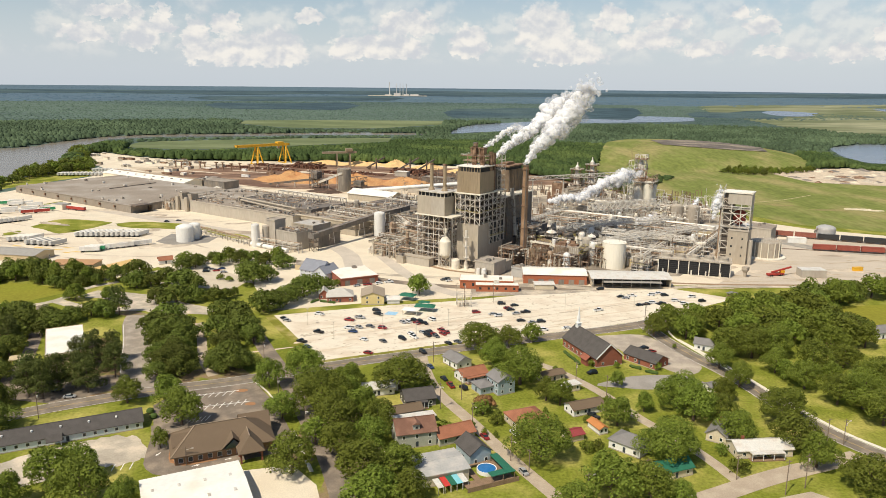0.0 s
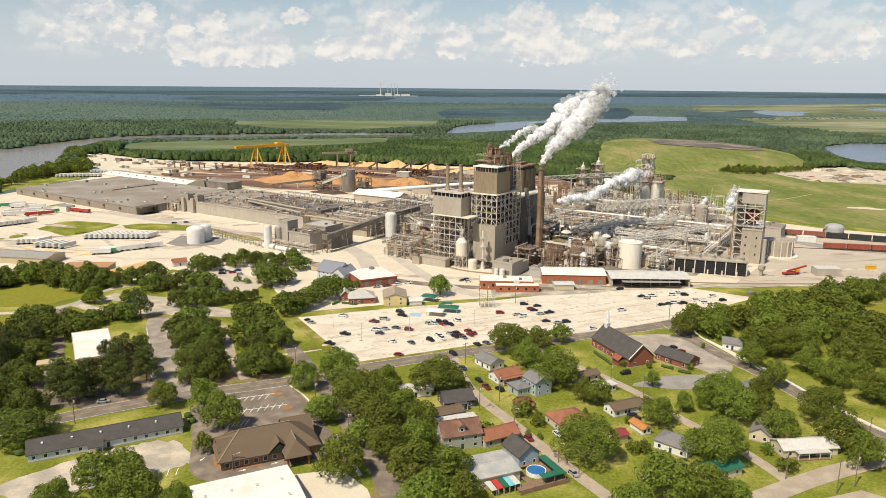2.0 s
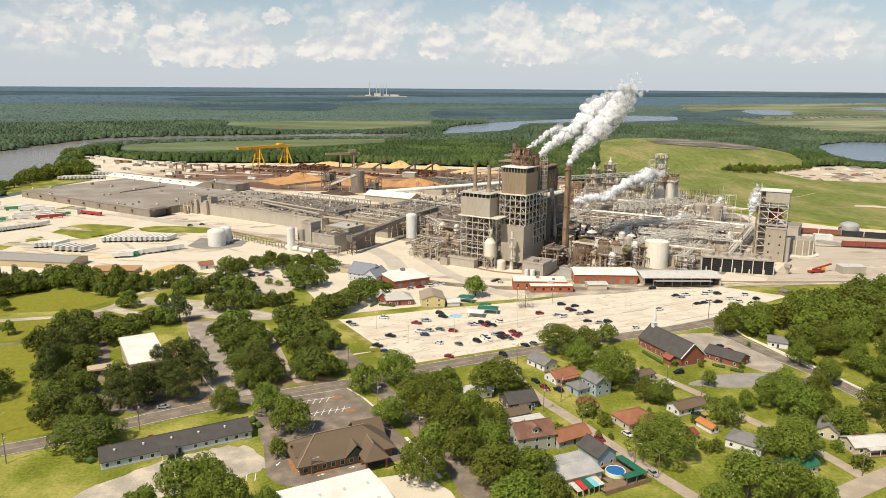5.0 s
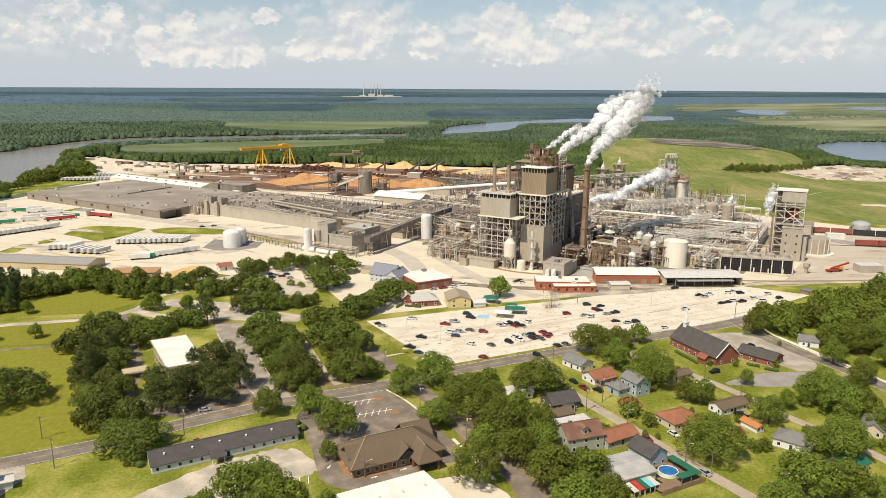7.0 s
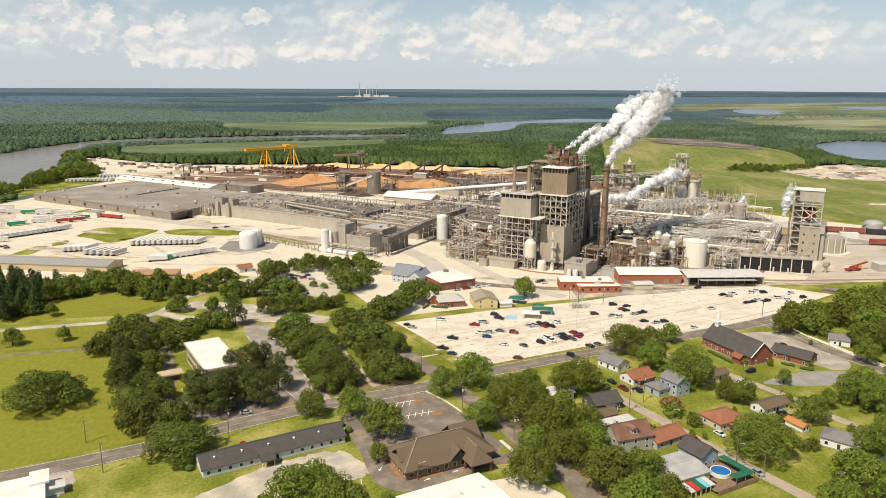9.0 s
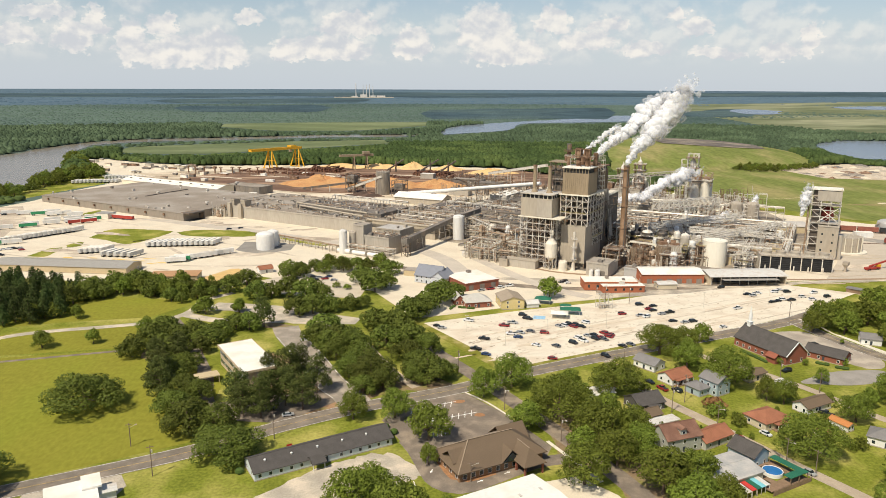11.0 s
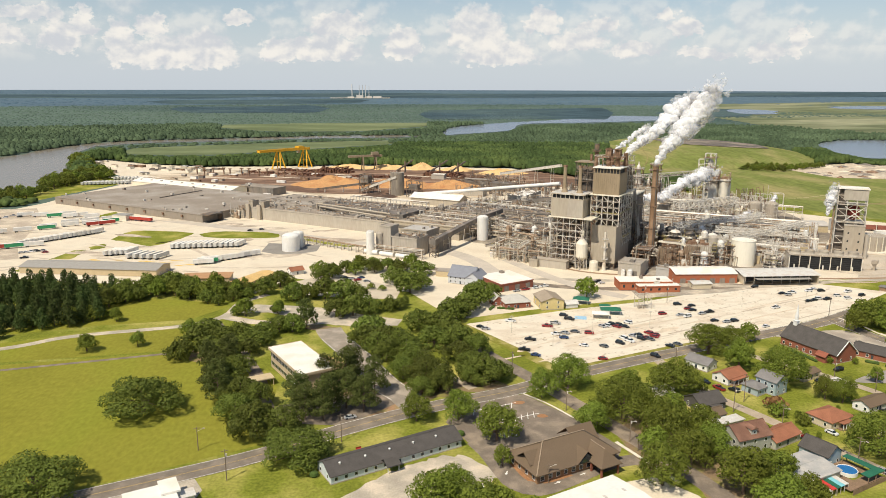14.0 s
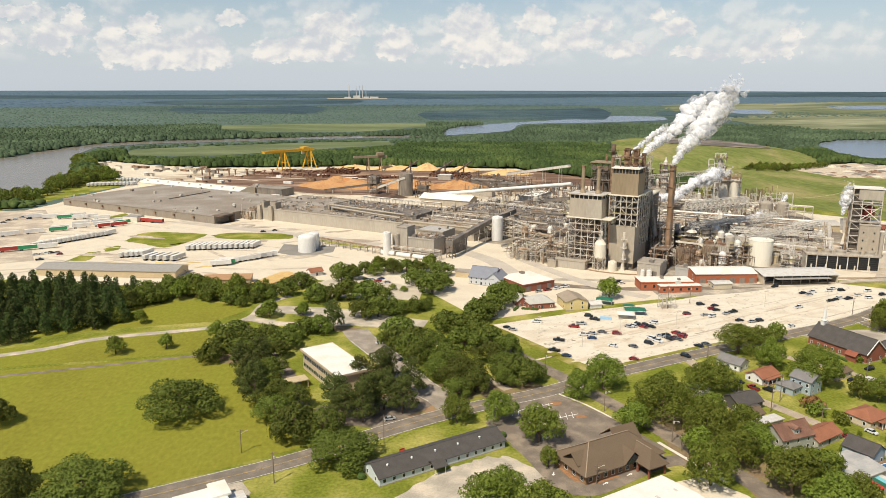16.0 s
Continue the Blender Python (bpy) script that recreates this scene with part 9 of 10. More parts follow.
def make_car(kind, color):
    paint = mat("car_" + color, CAR_COLORS[color], 0.3, 0.2, 0.03, 2.0, 8.0, spec=0.6)
    t = thing("parked_" + ("pickup" if kind == "pickup" else "car"), 0, 0, 0, f"{color} parked {kind} on pale ground" if kind != "sedan" else f"{color} parked saloon car on pale ground", "pickup" if kind == "pickup" else "car", "parked cars")
    L, W, hb, hc = {"sedan": (4.7, 1.82, 0.95, 1.45), "suv": (4.8, 1.95, 1.1, 1.78), "pickup": (5.7, 2.0, 1.1, 1.85)}[kind]
    w = W / 2

    def sec(x, k, top):
        return (x, [(-w * k, 0.3), (w * k, 0.3), (w * k, top * 0.8), (w * k * 0.93, top), (-w * k * 0.93, top), (-w * k, top * 0.8)])

    part("body", loft(Geo(), [sec(-L / 2, 0.85, hb * 0.85), sec(-L / 2 + 0.25, 1, hb), sec(0, 1, hb + 0.02), sec(L / 2 - 0.9, 1, hb * 0.97), sec(L / 2, 0.86, hb * 0.8)]), paint, t)
    a, b, c, d = {"sedan": (-1.8, -1.0, 0.5, 1.3), "suv": (-2.25, -1.9, 0.6, 1.3), "pickup": (-0.6, -0.4, 0.8, 1.5)}[kind]
    part("window_band", loft(Geo(), [(a, [(-w * 0.9, hb - 0.02), (w * 0.9, hb - 0.02), (w * 0.88, hb), (-w * 0.88, hb)]), (b, [(-w * 0.92, hb - 0.02), (w * 0.92, hb - 0.02), (w * 0.74, hc - 0.06), (-w * 0.74, hc - 0.06)]),
                                     (c, [(-w * 0.92, hb - 0.02), (w * 0.92, hb - 0.02), (w * 0.74, hc - 0.06), (-w * 0.74, hc - 0.06)]), (d, [(-w * 0.9, hb - 0.02), (w * 0.9, hb - 0.02), (w * 0.88, hb), (-w * 0.88, hb)])]), GLASS, t)
    part("car_roof", Geo().box(b - 0.05, c + 0.05, -w * 0.76, w * 0.76, hc - 0.06, hc), paint, t)
    if kind == "pickup":
        part("cargo_bed", Geo().box(-2.7, -0.75, -w * 0.82, w * 0.82, hb - 0.02, hb + 0.03), BLACKL, t)
    for x in (-L * 0.3, L * 0.3):
        for s in (-1, 1):
            part("wheel", Geo().tube((x, s * w * 0.8, 0.34), (x, s * w * 1.01, 0.34), 0.34, 0.34, 10), TYRE, t)
    return t


CARS = {(k, c): make_car(k, c) for k, c in (("sedan", "black"), ("sedan", "white"), ("sedan", "silver"), ("sedan", "red"), ("sedan", "blue"), ("sedan", "grey"), ("suv", "black"), ("suv", "white"), ("suv", "red"), ("suv", "silver"),
                                          ("pickup", "white"), ("pickup", "black"), ("pickup", "silver"), ("pickup", "red"))}
FIRST = set()


def park(spots, yaw, jitter=3):
    for x, y, k, c in spots:
        m = pose(x, y, 0.13, 0, 0, yaw + RNG.uniform(-jitter, jitter) + RNG.choice((0, 180)))
        if (k, c) in FIRST:
            copy_thing(CARS[k, c], m)
        else:
            FIRST.add((k, c))
            CARS[k, c].matrix_basis = m


S, U, K = "sedan", "suv", "pickup"
park([(-84.7, 369.5, S, "black"), (-82.4, 366.4, S, "silver"), (-67.3, 378, K, "white"), (-62.4, 348.7, K, "black"), (-68.1, 334.7, K, "black"), (-64.1, 327.2, S, "blue"), (-49.4, 368.4, K, "red"), (-44.2, 372.6, K, "silver"),
      (-36.5, 385.4, U, "black"), (-34.9, 379.2, K, "black"), (-47.7, 355.4, K, "white"), (-45.1, 350, S, "blue"), (-42.7, 357, S, "silver"), (-37.2, 358.5, S, "grey"), (-30.5, 355.8, U, "red"), (-38.2, 338.3, S, "white"), (-34, 320.3, S, "red")], -25, 20)
park([(-28.6, 336.6, S, "grey"), (-19.3, 340.4, U, "black"), (-15.4, 347.3, U, "white"), (-13.7, 343, K, "white"), (-9.4, 350, S, "silver"), (-6.1, 351.4, S, "black"), (-6.8, 345.6, U, "black"), (-3.7, 347, S, "red"), (-0.1, 353.5, U, "red"), (0.8, 348.2, S, "red"),
      (-20.6, 365.9, S, "silver"), (-18, 366.6, U, "white"), (-13.2, 364.6, S, "red"), (-11.1, 366.5, U, "black"), (-8.8, 364.5, S, "black"), (-5.2, 371, U, "white"), (3.6, 334.6, S, "black"), (8.3, 336.6, S, "grey"), (2.6, 351, S, "red"), (-14.6, 368, U, "black"), (-2.6, 344.4, S, "grey")], -50, 5)
park([(34.3, 401, U, "black"), (41.5, 398, S, "black"), (37.1, 392.6, S, "red"), (38.5, 389.8, S, "black"), (41.1, 383.2, S, "silver"), (46.6, 385.8, K, "black"), (28, 381.2, S, "silver"), (30.9, 378.8, U, "white"), (19, 384.3, U, "red"), (42.6, 370.7, S, "black"), (48.2, 368.2, S, "silver"), (53.3, 369.6, U, "black"),
      (42.7, 352.6, S, "white"), (53, 356, U, "white"), (65.4, 359.5, S, "white"), (88.2, 391, K, "white"), (107.1, 418.4, S, "black"), (109.5, 415.5, S, "silver"), (114.2, 419.8, K, "white"), (126.4, 422.4, U, "white"), (132, 426.5, S, "white"), (134.5, 422.2, U, "black")], 10, 12)
park([(114.2, 401.7, S, "black"), (118.6, 403.6, S, "black"), (123, 406, U, "white"), (127.6, 404.7, K, "black"), (137.7, 410.8, U, "white"), (140.9, 405.5, U, "white"), (149.9, 419.4, K, "white"), (153.4, 411, U, "black"), (98, 434.2, U, "black"), (98.2, 331.5, S, "black"), (100.6, 326.6, S, "red"), (67.1, 299.4, U, "black"), (51.4, 288.2, S, "black")], 12, 10)
park([(-47.3, 438.7, K, "red"), (-40.3, 441.6, U, "white"), (-34.4, 445, K, "white"), (-53.5, 435.8, S, "silver"), (0.6, 452.3, S, "grey"), (4, 450, S, "white"), (2.5, 453, U, "black")], 20, 10)
park([(-4.4, 304.2, S, "blue"), (-9.6, 292.4, U, "white"), (1.8, 290.8, S, "black"), (4.6, 283.8, K, "red"), (10, 281.4, U, "black"), (16.8, 238.7, S, "red"), (27.7, 242, S, "white"), (28.4, 214.8, S, "silver"), (59.4, 256.4, K, "black"), (-8.4, 322, U, "black")], -60, 8)
park([(-160, 474, S, "black"), (-156, 472, S, "silver"), (-152, 468.5, S, "red"), (-158, 466, U, "black"), (-150, 474, S, "blue"), (-146, 465, S, "silver"), (-138, 352, S, "black"), (-151, 352, S, "white"), (-141, 329, S, "black"), (-148, 268, S, "silver"), (-156, 274, S, "grey")], 20, 10)

park([(-406.5, 565.2, S, "silver"), (-403.6, 566.9, S, "white"), (-400.6, 568.5, K, "white"), (-397.6, 570.1, U, "black"), (-394.2, 571.8, S, "silver"), (-389.7, 565.7, S, "red"), (-396.7, 548.2, K, "black"), (-483.7, 744.4, S, "blue"), (-481.4, 722.5, U, "black"), (-490.7, 729.3, K, "silver"), (-496.8, 714.9, S, "black"), (-495.8, 703.3, S, "grey"), (-493.3, 720.5, U, "white"), (-416.8, 705.5, S, "white"), (-250.9, 640.7, S, "black"), (-241.8, 645.0, S, "grey")], 20, 15)

# ---------------------------------------------------------------- trailers, trucks and rail cars
TRAILER_COLORS = {"white": WHITET, "red": mat("trailer_red", (0.36, 0.05, 0.035), 0.6, 0, 0.12, 0.4, 2.0), "green": mat("trailer_green", (0.04, 0.25, 0.11), 0.6, 0, 0.12, 0.4, 2.0), "silver": mat("trailer_grey", (0.5, 0.5, 0.48), 0.5, 0.2, 0.1, 0.4, 2.0)}


def make_trailer(color):
    t = thing("box_trailer", 0, 0, 0, f"{color} box trailer parked in the yard", "trailer", "box trailers")
    part("box", Geo().box(-7, 7, -1.3, 1.3, 1.2, 4.05), TRAILER_COLORS[color], t)
    part("trailer_roof", Geo().box(-7.05, 7.05, -1.34, 1.34, 4.05, 4.15), WHITER, t)
    part("rear_door", Geo().box(-7.06, -7.0, -1.2, 1.2, 1.3, 3.95), TRAILER_COLORS["silver"], t)
    part("landing_leg", Geo().box(4.0, 4.3, -0.9, -0.7, 0, 1.2).box(4.0, 4.3, 0.7, 0.9, 0, 1.2), STEEL_D, t)
    for x in (-5.4, -4.2):
        part("wheel", Geo().tube((x, -1.2, 0.5), (x, 1.2, 0.5), 0.5, 0.5, 10), TYRE, t)
    return t


TRAILERS = {}


def trailers(x, y, dx, dy, n, yaw, colors=("white",)):
    for k in range(n):
        c = colors[k % len(colors)]
        m = pose(x + dx * k, y + dy * k, 0.05, 0, 0, yaw + RNG.uniform(-2, 2))
        if c in TRAILERS:
            copy_thing(TRAILERS[c], m)
        else:
            TRAILERS[c] = make_trailer(c)
            TRAILERS[c].matrix_basis = m


trailers(-418, 596, 2.6, 2.9, 16, 70)
building("yard_store", 0, 15, 0, 11, 5, CREAM, mat("grey_metal_roof", (0.36, 0.34, 0.3)), "small yard store with a grey roof", 0, 64, xy=(-379, 703), yaw=-20, parapet=0)
trailers(-338, 556, 3.4, 0.9, 5, 70)
trailers(-318, 546, 5.2, -1.0, 5, 64, ("white", "silver", "white"))
trailers(-296, 577, 4.0, 0.3, 13, 75, ("white", "silver", "white"))
trailers(-262, 520, 2.0, 4.0, 3, 12, ("white", "green", "white"))
trailers(-247, 533, 3.4, 3.0, 5, 30, ("white", "white", "silver"))
trailers(-461, 641, 16, 9, 3, 28, ("white", "white", "green"))
trailers(-430, 665, 15, 8, 4, 28, ("white", "white", "white", "green"))
trailers(-420, 686, 15, 7.5, 3, 28)
trailers(-478, 727, 15, -3, 4, 20, ("white", "white", "green", "white"))
trailers(-440, 731, 14, -8, 3, 20)
trailers(-394, 674, 9, 5, 2, 35, ("red",))
trailers(-365, 697, 10, -5, 2, -25, ("red",))
trailers(-300, 702, 4, 3, 1, 20, ("green",))
trailers(-432, 579, 12, 5, 3, 25, ("red", "green", "white"))
trailers(-512, 957, 4.6, 0.8, 12, 80)
trailers(-490, 1008, 5.0, -1.5, 11, 80, ("white", "silver"))


def make_railcar(color, material):
    t = thing("rail_car", 0, 0, 0, f"{color} covered rail car on the siding", "rail car", "rail cars")
    part("car_body", Geo().box(-8, 8, -1.5, 1.5, 1.1, 4.6).box(-8.1, 8.1, -1.55, 1.55, 4.6, 4.75), material, t)
    for k in range(9):
        part("rib", Geo().box(-7.6 + 1.9 * k - 0.08, -7.6 + 1.9 * k + 0.08, -1.58, 1.58, 1.1, 4.6), material, t)
    part("underframe", Geo().box(-8.3, 8.3, -1.1, 1.1, 0.75, 1.1), STEEL_D, t)
    for x in (-6.3, -4.6, 4.6, 6.3):
        part("wheel", Geo().tube((x, -0.85, 0.45), (x, 0.85, 0.45), 0.45, 0.45, 10), RAILMAT, t)
    return t


RC = [make_railcar("oxide red", mat("oxide_red", (0.27, 0.1, 0.07), 0.8, 0.1, 0.2, 0.3, 2.0)), make_railcar("black", mat("black_tank", (0.04, 0.04, 0.04), 0.7, 0.1, 0.2, 0.3, 2.0)), make_railcar("bright red", mat("faded_red", (0.3, 0.08, 0.055), 0.8, 0.1, 0.25, 0.3, 2.0))]
SIDINGS = [((272, 612), -22, (0, 0, 0, 1, 1, 1, 2, 2)), ((296, 552), -12, (2, 2, 2, 0, 2, 2))]
for (x_, y_), a_, cars_ in SIDINGS:
    for k, c_ in enumerate(cars_):
        m_ = pose(x_ + 17.2 * k * math.cos(radians(a_)), y_ + 17.2 * k * math.sin(radians(a_)), 0.35, 0, 0, a_)
        if RC[c_].location.length < 1:
            RC[c_].matrix_basis = m_
        else:
            copy_thing(RC[c_], m_)
    d_ = Vector((math.cos(radians(a_)), math.sin(radians(a_))))
    for s_ in (-0.72, 0.72):
        structure("rail", strip_geo([(x_ - 40 * d_.x, y_ - 40 * d_.y), (x_ + 200 * d_.x, y_ + 200 * d_.y)], 0.14, 0.33, 40, s_, thick=0.2), RAILMAT, "rusty steel rail of a siding", "rail")
building("white_box", 0, 14, 0, 6, 4, WHITET, WHITER, "white box building beside the siding", 0, 61, xy=(289, 583), yaw=-14, parapet=0)
building("grey_block", 0, 20, 0, 14, 9, mat("pale_grey_wall", (0.42, 0.41, 0.38)), ROOFG, "plain grey block beyond the open tower", 1, 63, xy=(271, 611), yaw=15, parapet=0.3)
solid("yellow_skip", Geo().box(-3.4, 3.4, -1.2, 1.2, 0.2, 2.6).box(-3.6, 3.6, -1.3, 1.3, 2.6, 2.8), YELLOW, 288, 490, 10, "yellow steel skip on the yard", "skip")
building("gate_house", 0, 16, 0, 9, 5, GREYW, METALW, "pale grey workshop with a metal roof", 0, 62, xy=(248, 474), yaw=-3, parapet=0)
t_ = thing("truck_crane", 224, 474, 14, "red mobile crane parked in the yard", "crane")
part("chassis", Geo().box(-6, 6, -1.4, 1.4, 0.7, 2.0), TRAILER_COLORS["red"], t_)
part("cab", Geo().box(4, 6.4, -1.3, 1.3, 2.0, 3.6), YELLOW, t_)
part("boom", Geo().beam((-3, 0, 2.6), (12, 0, 5.5), 1.0), TRAILER_COLORS["red"], t_)
for x_ in (-4.5, -3, 3, 4.5):
    part("wheel", Geo().tube((x_, -1.5, 0.6), (x_, 1.5, 0.6), 0.6, 0.6, 10), TYRE, t_)
t_ = thing("dumper", 202, 470, 0, "small concrete hopper on the yard", "hopper")
part("hopper", Geo().lathe([(1.2, 0), (1.2, 3), (2.6, 5), (2.6, 7)], 4), CONC_T, t_)

# ---------------------------------------------------------------- poles
POLE = mat("pole_wood", (0.2, 0.15, 0.11), 0.95, 0, 0.2, 1.0, 5.0)


def utility_pole(x, y, h, yaw, lamp=False, arms=1):
    t = thing("utility_pole", x, y, yaw, "wooden utility pole" + (" with a street lamp arm" if lamp else " with a cross arm and insulators"), "pole", "utility poles")
    part("shaft", Geo().tube((0, 0, 0), (0, 0, h), 0.17, 0.12, 8), POLE, t)
    for k in range(arms):
        part("cross_arm", Geo().box(-1.2, 1.2, -0.08, 0.08, h - 0.7 - 0.9 * k, h - 0.55 - 0.9 * k), POLE, t)
    if lamp:
        part("lamp_arm", Geo().beam((0, 0, h * 0.8), (2.0, 0, h * 0.88), 0.09), STEEL, t)
        part("lamp_head", Geo().box(1.8, 2.6, -0.16, 0.16, h * 0.87, h * 0.9), STEEL, t)
    if h > 9:
        part("transformer", Geo().lathe([(0.25, h - 2.6), (0.28, h - 1.7), (0.15, h - 1.6)], 8, 0.4, 0), STEEL, t)


for x_, y_, h_, a_, l_ in [(-199.5, 247, 9, 20, True), (-185.6, 226.4, 11, 20, False), (-150.3, 249.6, 11, 26, False), (-160.7, 281.8, 10, 26, False), (-79.2, 305.6, 11, 25, False), (-64.3, 268.5, 10, -60, True), (-83, 216.8, 7, 10, True), (-48, 241.6, 10, -60, True),
                           (-47.2, 235.1, 7, -20, True), (-18.5, 214.2, 9, -20, True), (-3.2, 310.8, 10, 25, False), (24.8, 222.6, 9, -60, True), (67, 209.2, 9, 25, False), (46.5, 200, 9, 25, True), (58, 288.6, 10, -60, False), (110.4, 375.8, 10, 20, False)]:
    utility_pole(x_, y_, h_, a_, l_)
for x_, y_, h_, a_, l_ in [(8.4, 400.1, 13, 10, False), (12.7, 396.2, 14, 10, False), (29.7, 405.1, 11, 10, False), (0.5, 262.5, 11, -60, True), (9, 271, 12, -60, False), (12.7, 249, 9, -60, True), (30, 214, 9, -60, False), (97, 212.5, 9, 25, True), (117, 208, 12, 25, False), (109, 204, 12, 25, False),
                           (144.5, 237, 10, 25, True), (140, 239.5, 9, 25, False), (68.5, 276.5, 9, -60, False), (-77, 232, 4.5, 10, True), (206, 392, 8, 10, True)]:
    utility_pole(x_, y_, h_, a_, l_)


def lot_light(x, y, h):
    t = thing("light_pole", x, y, 0, "slim grey car park light pole", "pole", "car park lights")
    part("shaft", Geo().tube((0, 0, 0), (0, 0, h), 0.1, 0.07, 6), STEEL, t)
    part("lamp_head", Geo().box(-0.9, 0.9, -0.2, 0.2, h, h + 0.2), STEEL, t)


for x_, y_ in ((-53.1, 339.5), (-12.1, 338), (3.6, 362.4), (-30, 352), (70, 395), (110, 398), (-70, 360)):
    lot_light(x_, y_, 9)
t_ = thing("substation", 12.5, 397.5, 8, "small pole-mounted substation of grey steel", "substation")
part("frame", steel_frame(Geo(), -4, 4, -2.5, 2.5, 0, 8, 3, 1, 3, 0.18), STEEL, t_)
for k in range(3):
    part("transformer", Geo().box(-3 + 2.2 * k, -1.7 + 2.2 * k, -0.7, 0.7, 0.2, 2.0), GREYW, t_)
# hedges and shrubs by walls
for x_, y_, L_, a_ in ((-66, 400.5, 9, -18), (61, 318, 16, 107), (94, 301, 5, -30), (-74, 402, 6, 60), (88, 306.5, 5, -40)):
    g_ = Geo()
    rng_ = random.Random(int(x_))
    for k in range(int(L_ * 2)):
        p_ = -L_ / 2 + k * 0.5
        g_.lathe([(0.5, 0.0), (0.8 * rng_.uniform(0.8, 1.2), 0.6), (0.5, 1.2 * rng_.uniform(0.8, 1.1))], 7, p_, rng_.uniform(-0.2, 0.2))
    solid("clipped_hedge", g_, HEDGE, x_, y_, a_, "low clipped green hedge by a wall", "hedge")
for x_, y_ in ((-157.9, 226.6), (-110.6, 255.6), (-107.5, 251.1)):
    solid("round_bush", Geo().lathe([(0.9, 0), (1.5, 0.7), (1.3, 1.5), (0.5, 2.0)], 12), HEDGE, x_, y_, 0, "clipped round green bush", "bush")
t_ = thing("park_bench", -144, 243.2, 26, "red garden swing bench on the lawn", "bench")
part("seat", Geo().box(-1, 1, -0.3, 0.3, 0.45, 0.55).box(-1, 1, 0.25, 0.33, 0.55, 1.1), TRAILER_COLORS["red"], t_)
part("leg", Geo().box(-1, -0.9, -0.3, 0.3, 0, 0.45).box(0.9, 1, -0.3, 0.3, 0, 0.45), TRAILER_COLORS["red"], t_)

# ---------------------------------------------------------------- trees
BARK = mat("bark", (0.12, 0.085, 0.06), 0.95, 0, 0.3, 1.0, 6.0)
LEAF_OAK = mat("oak_leaves", (0.112, 0.14, 0.022), 0.75, 0, 0.28, 0.25, 2.0, rand=0.32, leaf=0.15, spec=0.2)
LEAF_PINE = mat("pine_needles", (0.086, 0.104, 0.024), 0.85, 0, 0.28, 0.25, 2.0, rand=0.2, leaf=0.12, spec=0.2)
LEAF_CONIFER = mat("conifer_needles", (0.062, 0.088, 0.024), 0.85, 0, 0.25, 0.25, 2.0, rand=0.25, leaf=0.2, spec=0.15)
LEAF_BLOSSOM = mat("blossom_leaves", (0.26, 0.13, 0.06), 0.8, 0, 0.3, 0.25, 2.0, rand=0.1, leaf=0.28, spec=0.2)
LEAF_BRIGHT = mat("bright_leaves", (0.148, 0.184, 0.025), 0.75, 0, 0.28, 0.25, 2.0, rand=0.26, leaf=0.2, spec=0.2)


def leaf_cloud(g, rng, lobes, count, size):
    """Small pointed leaf sprays over the lobes (x, y, z, rx, rz), thin towards their insides."""
    areas = [rx * (rx + rz) for _, _, _, rx, rz in lobes]
    made = 0
    while made < count:
        lx, ly, lz, rx, rz = rng.choices(lobes, areas)[0]
        z = rng.uniform(-0.7, 1)
        a = rng.uniform(0, 2 * math.pi)
        s = math.sqrt(max(0, 1 - z * z))
        d = Vector((s * math.cos(a), s * math.sin(a), z))
        k = rng.uniform(0.76, 1.0) + abs(rng.gauss(0, 0.12))
        p = Vector((lx + d.x * rx * k, ly + d.y * rx * k, lz + d.z * rz * k))
        if any((p.x - ox) ** 2 + (p.y - oy) ** 2 + ((p.z - oz) * orx / orz) ** 2 < (0.55 * orx) ** 2 for ox, oy, oz, orx, orz in lobes):
            made += 0.25
            continue
        made += 1
        nrm = (d + Vector((rng.gauss(0, 0.36), rng.gauss(0, 0.36), rng.gauss(0.1, 0.36)))).normalized()
        t = nrm.orthogonal().normalized()
        t.rotate(Matrix.Rotation(rng.uniform(0, 6.28), 3, nrm))
        b = nrm.cross(t)
        q = size * rng.uniform(0.55, 1.4)
        g.add([tuple(p - t * q), tuple(p + t * q * 0.7 - b * q * 0.75), tuple(p + t * q * 0.8 + b * q * 0.6 + nrm * q * 0.3)], [(0, 1, 2)])


